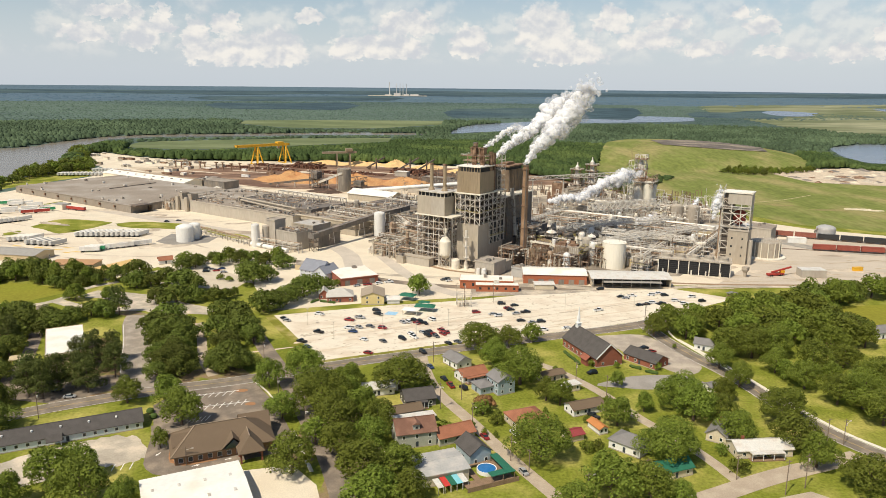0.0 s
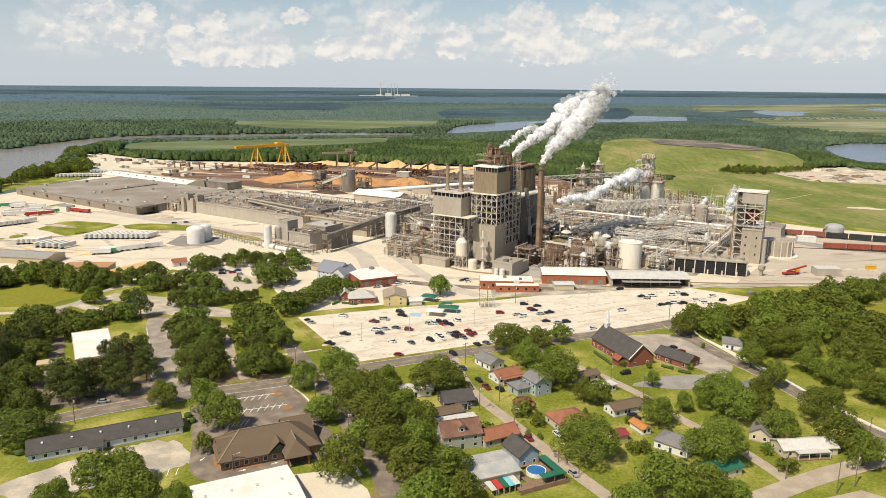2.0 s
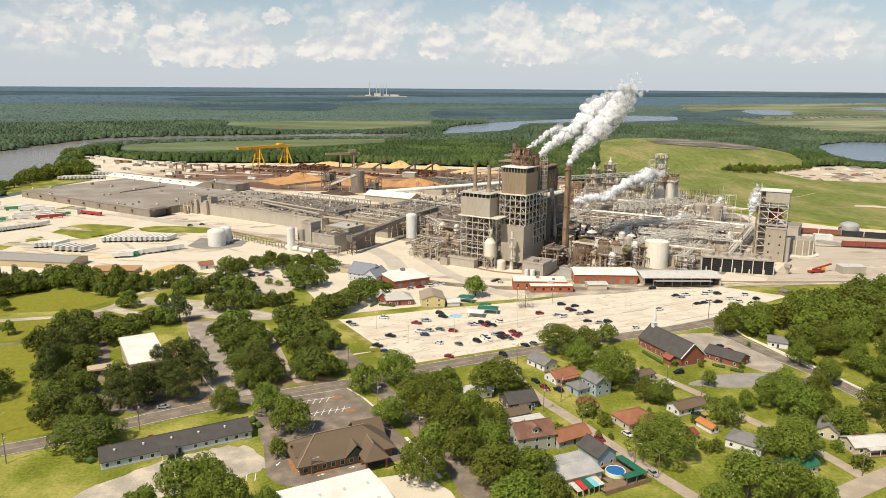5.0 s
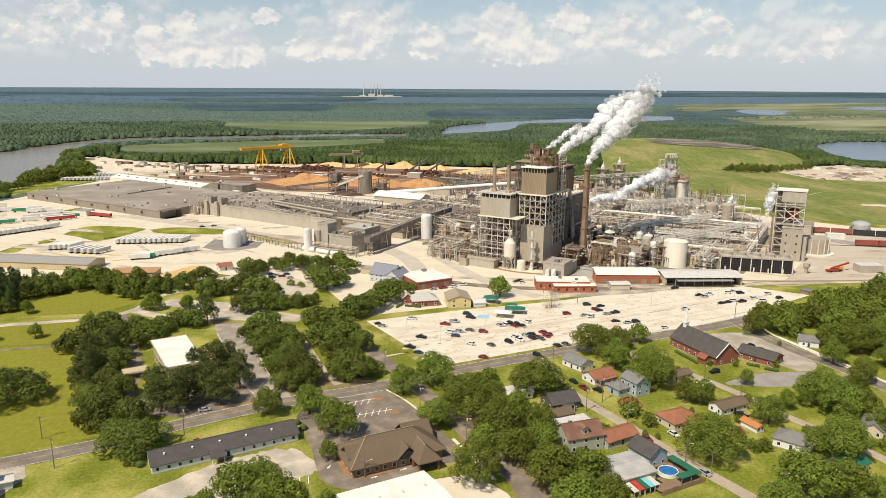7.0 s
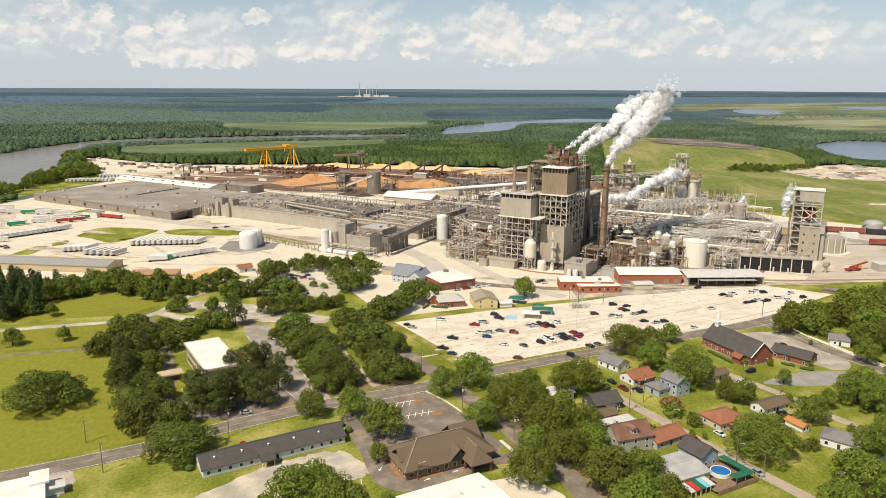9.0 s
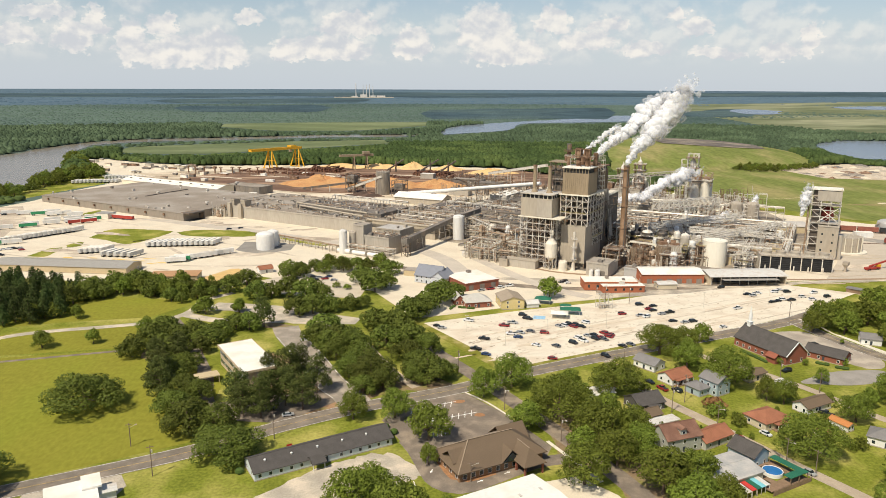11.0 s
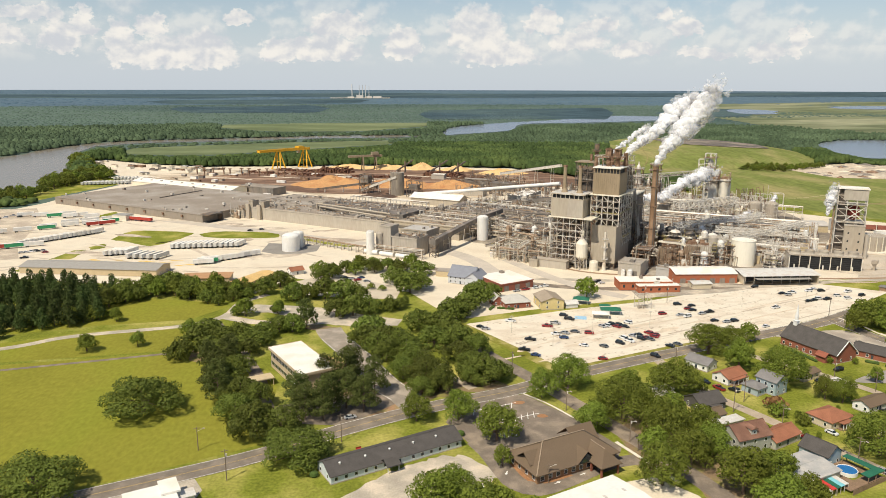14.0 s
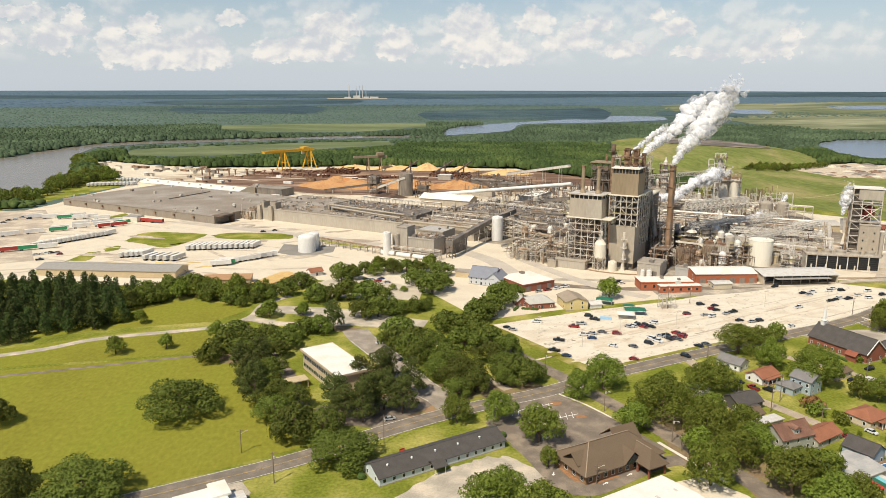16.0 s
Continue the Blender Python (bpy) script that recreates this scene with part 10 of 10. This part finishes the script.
def make_tree(name, kind, seed, label, count):
    """A tree standing at the origin, its crown five to six metres in radius."""
    rng = random.Random(seed)
    top = thing(name, 0, 0, 0, label, "tree")
    w, c = Geo(), Geo()
    lobes = []
    if kind == "pine":
        H, R = 15.5, 6.2
        base = H * 0.24
        for k in range(22):
            a, f = k * 2.4 + rng.uniform(-0.5, 0.5), k / 21
            rr = R * (0.86 - 0.52 * f) * rng.uniform(0.55, 1.1)
            lobes.append((rr * math.cos(a), rr * math.sin(a), base + (H - base) * f, R * rng.uniform(0.28, 0.45) * (1.1 - 0.35 * f), R * rng.uniform(0.18, 0.27)))
        w.tube((0, 0, 0), (0.2, 0.1, H * 0.92), 0.34, 0.08, 8)
    elif kind == "conifer":
        H, R = 12.0, 4.0
        for k in range(24):
            a, f = k * 2.4 + rng.uniform(-0.5, 0.5), k / 23
            rr = R * (1 - 0.8 * f) * rng.uniform(0.35, 0.75)
            lobes.append((rr * math.cos(a), rr * math.sin(a), H * (0.18 + 0.8 * f), R * (0.5 - 0.22 * f) * rng.uniform(0.8, 1.2), R * (0.42 - 0.16 * f)))
        w.tube((0, 0, 0), (0.1, 0.0, H * 0.95), 0.26, 0.05, 7)
    else:
        R = 6.0
        H = {"round": 10.8, "oak": 9.6, "shrub": 6.0, "blossom": 7.0}[kind]
        lobes.append((0, 0, H * 0.6, R * 0.55, H * 0.32))
        n = 34 if kind in ("oak", "round") else 14
        for k in range(n):
            f = (k + 0.5) / n
            el = math.asin(min(1, 1.15 * f - 0.15)) if f > 0.13 else -0.2
            a = k * 2.4 + rng.uniform(-0.5, 0.5)
            d = R * rng.uniform(0.56, 0.9) * math.cos(el)
            z = H * (0.34 if kind == "oak" else 0.42) + H * (0.5 if kind == "oak" else 0.46) * math.sin(el) * rng.uniform(0.8, 1.12)
            rx = R * rng.uniform(0.12, 0.38)
            lobes.append((d * math.cos(a), d * math.sin(a), z, rx, rx * rng.uniform(0.7, 0.95)))
        w.tube((0, 0, 0), (0.1, 0.1, H * 0.35), 0.42, 0.3, 8)
        w.tube((0.1, 0.1, H * 0.35), (0, 0, H * 0.75), 0.3, 0.1, 7)
    leaf_cloud(c, rng, lobes, count, 0.21 if count > 9000 else 0.29 if count > 4000 else 0.46 if count > 1000 else 0.66)
    for lx, ly, lz, rx, rz in lobes[1:16 if count > 4000 else 7]:
        s = (0, 0, lz - 0.8) if kind in ("pine", "conifer") else (0.1, 0.1, H * rng.uniform(0.2, 0.4))
        w.tube(s, (lx * 0.85, ly * 0.85, lz), 0.15, 0.04, 5 if count > 4000 else 4)
    part("trunk", w, BARK, top)
    part("crown", c, {"pine": LEAF_PINE, "conifer": LEAF_CONIFER, "oak": LEAF_OAK, "blossom": LEAF_BLOSSOM}.get(kind, LEAF_BRIGHT), top)
    return top


TREE_KINDS = {"oak": ("oak_tree", "broad olive-green oak with a dense rounded crown", (1, 2, 3)), "round": ("shade_tree", "leafy bright green shade tree with an uneven crown", (4, 5, 6)),
              "pine": ("pine_tree", "tall dark green pine with a bare trunk", (7, 8)), "conifer": ("conifer", "slim dark green conifer in a dense plantation", (12, 13, 14)), "shrub": ("shrub", "low rounded bright green shrub", (9, 10)), "blossom": ("flowering_shrub", "tall garden shrub with reddish blossom", (15,))}
# leaves in a crown, by how near the tree stands
LEAVES = {"shrub": (500,) * 4, "blossom": (900,) * 4, "conifer": (1100,) * 4, "pine": (5200, 5200, 2100, 800), "oak": (10500, 5600, 2100, 800), "round": (10500, 5600, 2100, 800)}
PROTO_TREES = {(kind, count): [make_tree(nm, kind, s, lab, count) for s in seeds] for kind, (nm, lab, seeds) in TREE_KINDS.items() for count in sorted(set(LEAVES[kind]))}
TREE_RNG = random.Random(11)


def plant(kind, spots, group="", base=5.6):
    for x, y, r in spots:
        src = TREE_RNG.choice(PROTO_TREES[kind, LEAVES[kind][0 if y < 335 and r > 8.8 else 1 if y < 335 and r > 4.4 else 2 if y < 640 else 3]])
        k = r / base
        if kind in ("pine", "conifer"):
            k = 0.62 + 0.4 * min(r / 6, 1.2)
        m = pose(x, y, hill_rise(x, y), 0, 0, TREE_RNG.uniform(0, 360)) @ Matrix.Diagonal((k, k * TREE_RNG.uniform(0.88, 1.1), min(0.35 + 0.65 * k, 1.38) * TREE_RNG.uniform(0.9, 1.12), 1))
        ob = copy_thing(src, m)
        if group:
            tagged(ob, group=group)


def fill(kinds, poly, gap, rmin, rmax, group, seed=0):
    """Plants a wood of uneven spacing inside the corners."""
    rng = random.Random(seed)
    xs, ys = [p[0] for p in poly], [p[1] for p in poly]
    got = []
    for _ in range(4000):
        x, y = rng.uniform(min(xs), max(xs)), rng.uniform(min(ys), max(ys))
        if inside(x, y, poly) and all((x - a) ** 2 + (y - b) ** 2 > gap * gap for a, b in got):
            got.append((x, y))
            plant(rng.choice(kinds), [(x, y, rng.uniform(rmin, rmax))], group)


# lone oaks and shrubs on the west lawn
plant("oak", [(-228, 279, 12.6), (-242, 221, 12.6), (-268, 230, 7.0), (-262, 214, 9.0), (-295, 278, 6.5)], "lawn oaks")
plant("round", [(-276, 349, 4.4), (-254, 354, 3.4), (-278, 394, 3.2), (-233, 367, 3.8), (-211, 398, 5.0), (-193, 400, 3.2), (-291, 396, 3.5), (-300, 392, 4)], "lawn trees")
# pines and oaks round the office
plant("pine", [(-201, 287, 5.5), (-169, 277, 6.2), (-165, 269, 5.4), (-160, 300, 4.6), (-151, 295, 7), (-148, 306, 5.4), (-139, 289, 5.8), (-150, 277, 6.2), (-143, 273, 5.4), (-156, 275, 5), (-158, 267, 4.6), (-204, 322, 5.5), (-212, 318, 5), (-205, 298, 6), (-175, 374, 6)], "office pines")
plant("oak", [(-182, 256, 8.5), (-164, 236, 11.2), (-172, 256, 7.4), (-191, 270, 6.6)], "roadside oaks")
plant("oak", [(-222, 361, 8.6), (-224, 349, 7.5), (-229, 335, 5.9), (-210, 335, 6.9), (-204, 304, 8.1), (-199, 313, 6.8), (-192, 286, 7.6), (-185, 282, 6.2), (-216, 340, 6.0), (-212, 350, 6.0)], "grove oaks")
plant("oak", [(-205, 358, 6.3), (-197, 350, 6.7), (-195, 361, 5.8), (-198, 338, 4.9), (-182, 370, 6.0), (-189, 371, 5.6)], "office oaks")
plant("oak", [(-170, 429, 8.2), (-159, 425, 9.5), (-151, 423, 7.4), (-161, 394, 6.3), (-152, 395, 7.6), (-143, 399, 6.1), (-142, 356, 9.7), (-144, 344, 7.5), (-134, 345, 8.2), (-134, 326, 6.4), (-126, 330, 7.9), (-117, 298, 9.4), (-127, 305, 6.2), (-112, 291, 6.6), (-120, 287, 5.2), (-138, 335, 6.5), (-122, 314, 7.0),
              (-117, 370, 7.2), (-107, 360, 9.0), (-111, 342, 7.7), (-99, 341, 8.2), (-91, 332, 6.2), (-101, 322, 7.5), (-93, 299, 8.3), (-88, 300, 6.4), (-99, 297, 5.0), (-104, 352, 7.0), (-97, 311, 6.5)], "avenue oaks")
plant("oak", [(-99, 383, 8.0), (-89, 396, 8.6), (-82, 411, 9.2), (-76, 424, 6.8), (-70, 424, 4.4), (-119, 438, 9.1), (-128, 458, 7.3), (-110, 480, 7.3), (-132, 402, 5.1), (-126, 405, 3.6), (-123, 411, 2.4), (-112, 446, 6.0), (-94, 388, 6.5)], "car park oaks")
plant("oak", [(-286, 432, 8.1), (-276, 446, 7.7), (-264, 450, 8.5), (-250, 435, 6.8), (-237, 424, 4.4), (-230, 420, 3.3), (-223, 440, 6.9), (-207, 441, 6.6), (-200, 457, 7.9), (-188, 427, 6.8), (-180, 429, 6.1), (-292, 422, 6.0), (-278, 431, 4.1), (-216, 400, 2.9), (-213, 407, 2.9), (-194, 402, 3.2)], "field edge oaks")
plant("round", [(-14, 420, 6.5), (-123, 264, 5.4), (-107, 264, 6.0), (-95, 246, 7.2), (-96, 228, 2.8)], "street trees")
# trees along the side road and the west of the houses
plant("round", [(-58, 290, 7.3), (-71, 281, 5.7), (-59, 251, 6.2), (-47, 213, 7.8), (-120, 202, 7.4), (-106, 193, 7.7), (-114, 208, 5.5), (-127, 190, 6.0), (-93, 191, 4.5)], "street trees")
plant("round", [(-37, 277, 6.7), (-17, 281, 10.2), (-45, 258, 10.4), (-37, 239, 8.5), (-29, 253, 7.4), (-22, 242, 6.8), (-33, 224, 7.3), (-24, 229, 6.6), (-24, 206, 8.2), (-13, 208, 7.0), (-20, 192, 8.2), (-9, 196, 6.0), (-43, 232, 4.4), (-36, 264, 6.5)], "house oaks")
plant("round", [(18, 324, 9.1), (33, 331, 5.5), (34, 287, 10.3), (24, 306, 6.4), (45, 339, 4.5), (43, 271, 4.6), (48, 267, 4.5), (35, 226, 10.8), (75, 286, 2.9), (67, 250, 6.3), (80, 262, 3.1)], "garden trees")
plant("round", [(94, 265, 8.9), (97, 255, 7.9), (107, 255, 5.6), (78, 222, 9.8), (130, 252, 8.9), (125, 233, 7.2), (127, 221, 6.2), (107, 238, 6.5), (54, 201, 8.2), (65, 197, 7.0), (73, 194, 5.0), (137, 207, 7.3), (127, 287, 5.5), (115, 273, 4.6), (42, 190, 6.0), (147, 200, 7.0)], "garden trees")
plant("round", [(117, 357, 7.9), (123, 346, 6.2), (133, 365, 8.1), (144, 359, 8.2), (160, 369, 8.4), (165, 355, 8.7), (136, 325, 8.1), (126, 308, 6.1), (146, 321, 9.0), (157, 323, 9.6), (181, 357, 9.9), (201, 374, 8.5), (149, 303, 5.5), (150, 296, 4.2), (167, 306, 7.6), (154, 286, 6.2), (198, 341, 9.2), (208, 337, 6.6), (160, 271, 6.8), (168, 267, 9.4), (168, 253, 8.1), (190, 294, 6.1), (170, 295, 3.9),
                (108, 350, 5.5), (128, 352, 6.5), (152, 346, 7.5), (172, 340, 7.0), (186, 328, 7.5), (150, 333, 7.0), (176, 372, 8.0), (183, 310, 7.0), (182, 282, 8.0), (186, 262, 8.5)], "east wood")
plant("blossom", [(18.5, 263.3, 4.2)], "garden trees")
# woods east of the road
fill(["round", "oak"], [(176, 384), (205, 397), (215, 414), (300, 440), (330, 430), (330, 414), (262, 421), (222, 402), (205, 384)], 11.0, 6, 10, "east wood", 2)
fill(["round", "oak"], [(146, 374), (176, 388), (205, 390), (216, 352), (190, 344), (160, 350)], 8.5, 6, 9, "east wood", 1)
# pine wood and hedge round the north field
fill(["conifer"], [(-420, 338), (-334, 360), (-322, 376), (-285, 392), (-292, 408), (-300, 425), (-290, 440), (-330, 462), (-420, 470)], 6.8, 4.2, 7.2, "conifer wood", 6)
fill(["oak", "round"], [(-294, 428), (-274, 438), (-226, 427), (-214, 430), (-214, 444), (-232, 450), (-290, 452)], 7.0, 3.5, 6, "field edge", 7)
fill(["oak", "round"], [(-292, 470), (-232, 458), (-215, 446), (-206, 456), (-226, 460), (-286, 474)], 9.0, 2.5, 4, "field edge", 8)
fill(["oak", "round"], [(-178, 484), (-140, 500), (-112, 500), (-116, 488), (-150, 486), (-176, 470)], 9.0, 3, 6, "visitor car park trees", 9)
plant("shrub", [(-298, 398, 3), (-305, 394, 3.5), (-312, 392, 3), (-318, 388, 3.5), (-288, 402, 3), (-284, 404, 2.6), (-143, 448, 2.5), (-136, 444, 2.5), (-128, 470, 3), (-9, 297, 2.6), (-6, 288, 2.4), (17, 258, 4.0), (22, 250, 3.0), (-4, 281, 2.6), (2, 243, 2.9), (98, 229, 2.7), (100, 218, 3.6), (56, 230, 2.6), (68, 309, 2.1), (52, 230, 2.8), (-66, 436, 3)], "shrubs")

BUSH_RNG = random.Random(77)
for x_, y_ in [(-12.8, 256), (-8.6, 236), (5.2, 238.6), (13.4, 293.2), (48, 293), (56.8, 262.2), (102.6, 245.8), (32.8, 251.5), (58.8, 246), (-25, 279), (88, 306), (124, 330), (28, 300), (20, 250), (70, 236), (112, 236)]:
    for k in range(2):
        a_, d_ = BUSH_RNG.uniform(0, 6.28), BUSH_RNG.uniform(8.5, 12)
        plant("shrub", [(x_ + d_ * math.cos(a_), y_ + d_ * math.sin(a_), BUSH_RNG.uniform(0.9, 2.2))], "garden bushes")

# ---------------------------------------------------------------- distant woods
CLEARINGS = [near + far[::-1] for name, (near, far) in FAR.items() if name != "marsh"]
MARSHLAND = FAR["marsh"][0] + FAR["marsh"][1][::-1]
CLEARINGS += [YARD, [(-572, 862), (-505, 838), (-474, 985), (-488, 1026), (-576, 1056)], [(250, 900), (275, 740), (330, 640), (640, 540), (1000, 640), (680, 1010), (620, 1120), (500, 1090), (330, 1030)],
              QUARRY]
OPEN_BOUNDS = [(min(p[0] for p in c), max(p[0] for p in c), min(p[1] for p in c), max(p[1] for p in c)) for c in CLEARINGS]


def clear(x, y):
    return any(b[0] <= x <= b[1] and b[2] <= y <= b[3] and inside(x, y, c) for c, b in zip(CLEARINGS, OPEN_BOUNDS))


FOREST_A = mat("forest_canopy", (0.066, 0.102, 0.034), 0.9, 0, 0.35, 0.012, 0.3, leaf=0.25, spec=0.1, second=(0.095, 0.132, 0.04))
# canopies turn blue-grey step by step, distance haze painted into their base colour
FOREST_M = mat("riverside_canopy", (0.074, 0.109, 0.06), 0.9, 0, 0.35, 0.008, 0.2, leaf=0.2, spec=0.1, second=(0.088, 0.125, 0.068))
# second colour repeats the painted cloud-shadow streaks of the land below
FOREST_B = mat("hazed_far_canopy", (0.094, 0.136, 0.106), 0.95, 0, 0.2, 0.0013, 0.03, spec=0.05, second=(0.045, 0.072, 0.068), stretch=(0.3, 1.0, 1.0))
FOREST_C = mat("hazed_horizon_canopy", (0.095, 0.15, 0.195), 0.95, 0, 0.2, 0.0013, 0.03, spec=0.05, second=(0.046, 0.078, 0.1), stretch=(0.3, 1.0, 1.0))
# far plain's cloud shadows, painted as dark bluish patches: near edge, far edge
CLOUD_SHADE = mat("cloud_shade_canopy", (0.055, 0.088, 0.105), 0.95, 0, 0.35, 0.006, 0.04, spec=0.05, second=(0.068, 0.1, 0.1), stretch=(0.4, 1.0, 1.0))
CLOUD_SHADES = [([(35, 2727), (143, 2747), (249, 2727), (361, 2756), (474, 2772), (578, 2748), (677, 2708)], [(77, 3731), (225, 3759), (398, 3974), (539, 3874), (715, 3990), (888, 4051), (1062, 4097)]),
             ([(-1060, 3480), (-880, 3400), (-700, 3440), (-481, 3419)], [(-1300, 4330), (-1100, 4400), (-894, 4428), (-628, 4675)]),
             ([(-1531, 5023), (-1057, 4964), (-615, 5161), (-381, 5285)], [(-1892, 6278), (-1344, 6429), (-792, 6871), (-480, 7034)]),
             ([(-4271, 6588), (-3354, 7286), (-1907, 7055), (-1383, 8033), (188, 7833)], [(-5951, 9237), (-4479, 9795), (-2727, 10229), (-823, 11530), (338, 12252)]),
             ([(171, 7336), (1952, 8041), (4036, 8643), (5996, 8617), (8149, 10019)], [(302, 11206), (2858, 11640), (6397, 13617), (10896, 15586), (13203, 16188)]),
             ([(1037, 3016), (1123, 2952), (1227, 2939), (1338, 2940)], [(1264, 3633), (1375, 3575), (1658, 3915), (1764, 3831)])]
SHADE_OUTLINES = []
for near_, far_ in CLOUD_SHADES:
    ends = [tuple((near_[e][c] + far_[e][c]) / 2 + (near_[e][c] - near_[e - 1 if e else 1][c]) * 0.5 for c in (0, 1)) for e in (0, -1)]
    near_, far_ = ends[:1] + near_ + ends[1:], ends[:1] + far_ + ends[1:]
    SHADE_OUTLINES.append(near_ + far_[::-1][1:-1])
    structure("far_pinewood", plain_patch((near_, far_), 0.8, 60.0), CLOUD_SHADE, "dark canopy patch painted as cloud shadow on the far plain", "forest")


def crown_dome(sides, rings):
    """A unit dome: rings of corners below a top, open underneath."""
    vs = [(math.cos(e) * math.cos(2 * math.pi * (k + 0.5 * r) / sides), math.cos(e) * math.sin(2 * math.pi * (k + 0.5 * r) / sides), math.sin(e))
          for r, e in enumerate(np.linspace(-0.45, 1.0, rings)) for k in range(sides)] + [(0, 0, 1)]
    fs = []
    for r in range(rings - 1):
        for k in range(sides):
            a, b, c, d = r * sides + k, r * sides + (k + 1) % sides, (r + 1) * sides + k, (r + 1) * sides + (k + 1) % sides
            fs += [(a, b, c), (b, d, c)]
    fs += [((rings - 1) * sides + k, (rings - 1) * sides + (k + 1) % sides, rings * sides) for k in range(sides)]
    return np.array(vs), np.array(fs)


def forest(name, d0, d1, count, size, tall, material, label, seed, sweep=(-40, 40), blobs=1, dome=(5, 2)):
    """Crowns over the plain between two distances; open shores and fields keep a low fringe on their near side."""
    rng = np.random.RandomState(seed)
    bv, bf = crown_dome(*dome)
    vs, fs, dark, n, tries = [], [], [], 0, 0
    while n < count and tries < count * 8:
        tries += 1
        d = math.sqrt(rng.uniform(d0 * d0, d1 * d1)) if d1 < 4000 else d0 * (d1 / d0) ** rng.uniform(0, 1)
        a = radians(rng.uniform(*sweep) - 2)
        x, y = HUB[0] + d * math.sin(a), HUB[1] + d * math.cos(a)
        if clear(x, y) or (inside(x, y, MARSHLAND) and noise.noise(Vector((x * 0.0016, y * 0.0011, 2.0))) < 0.16):
            continue
        lift = 1.0
        for q in (0.35, 0.7, 1.0):
            f = 124 / (124 - tall * q)
            if clear(HUB[0] + (x - HUB[0]) * f, HUB[1] + (y - HUB[1]) * f):
                lift = q * 0.6
                break
        if lift < 0.3:
            continue
        n += 1
        px, py, pz = settle(x, y)
        k = math.hypot(px - HUB[0], py - HUB[1]) / d
        # crowns inside these outlines get the painted cloud-shadow colour
        pine = int(d0 > 2000 and any(inside(x, y, w) for w in SHADE_OUTLINES))
        for _ in range(blobs):
            s = size * rng.uniform(0.6, 1.25) * (k if k < 1 else 1) ** 0.5
            h = tall * lift * rng.uniform(0.55, 1.0) * k * 0.5
            o = np.array((px + rng.uniform(-0.6, 0.6) * size, py + rng.uniform(-0.6, 0.6) * size, pz + h * (0.9 if d0 < 2000 else -0.5)))
            fs.append(bf + len(vs) * len(bv))
            dark += [pine] * len(bf)
            vs.append(bv * rng.uniform(0.66, 1.28, (len(bv), 1)) * np.array((s, s, h)) + o)
    me = bpy.data.meshes.new(name)
    me.from_pydata(np.concatenate(vs).tolist(), [], np.concatenate(fs).tolist())
    me.materials.append(material)
    me.materials.append(CLOUD_SHADE)
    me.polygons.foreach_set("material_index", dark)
    me.polygons.foreach_set("use_smooth", [True] * len(me.polygons))
    return tagged(new(name, me), label, "forest", kind="stuff")


forest("near_forest", 900, 1500, 8500, 5.3, 15, FOREST_A, "dense green woodland between mill and river", 1, blobs=2, dome=(5, 3))
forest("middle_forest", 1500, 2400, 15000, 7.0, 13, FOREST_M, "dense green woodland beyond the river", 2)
forest("far_forest", 2400, 5000, 14000, 9.5, 9, FOREST_B, "dark woodland stretching towards the horizon, haze in its colour", 3)
forest("horizon_forest", 5000, 19500, 6500, 21.0, 8, FOREST_C, "dark woodland at the horizon, tinted blue for haze", 4)
fill(["oak", "round"], [(-536, 962), (-522, 1010), (-508, 1052), (-562, 1122), (-606, 1212), (-620, 1275), (-655, 1290), (-628, 1208), (-563, 1062)], 12, 6, 9, "riverside trees", 12)
fill(["oak", "round"], [(-530, 872), (-552, 935), (-570, 1048), (-534, 1050), (-499, 1022), (-523, 968), (-532, 915)], 11, 5, 8, "riverside trees", 32)
fill(["oak", "round"], [(-640, 790), (-560, 770), (-530, 830), (-528, 866), (-566, 884)], 11, 5, 8, "riverside trees", 22)
fill(["oak", "round"], [(405, 1072), (440, 1092), (500, 1086), (560, 1120), (556, 1096), (500, 1060), (455, 1042), (420, 1050)], 8.0, 3, 4.6, "meadow hedge trees", 23)


def power_station():
    x, y, z = settle(-440, 7260)
    t = thing("power_station", x, y, 4, "distant power station with tall slim stacks", "power station", z=z)
    pale = mat("far_concrete", (0.55, 0.53, 0.5), 0.9, 0, 0.1, 0.05, 0.5)
    part("ground_pad", Geo().box(-130, 150, -12, 12, 0.5, 3), SAND, t)
    part("boiler_block", Geo().box(-8, 24, -6, 8, 0, 15).box(40, 64, -6, 8, 0, 10), pale, t)
    part("hall", Geo().box(70, 110, -6, 6, 0, 10).box(-50, -20, -6, 6, 0, 8), pale, t)
    for k, (u, h, r) in enumerate(((-28, 66, 2.6), (6, 60, 1.6), (22, 60, 1.6), (36, 62, 1.6), (52, 56, 1.6))):
        part("stack", Geo().lathe([(r, 0), (r * 0.7, h)], 10, u, 2), pale, t)


power_station()
# the pattern trees themselves stand nowhere
for protos in PROTO_TREES.values():
    for ob in protos:
        for o in (*ob.children_recursive, ob):
            bpy.data.objects.remove(o)
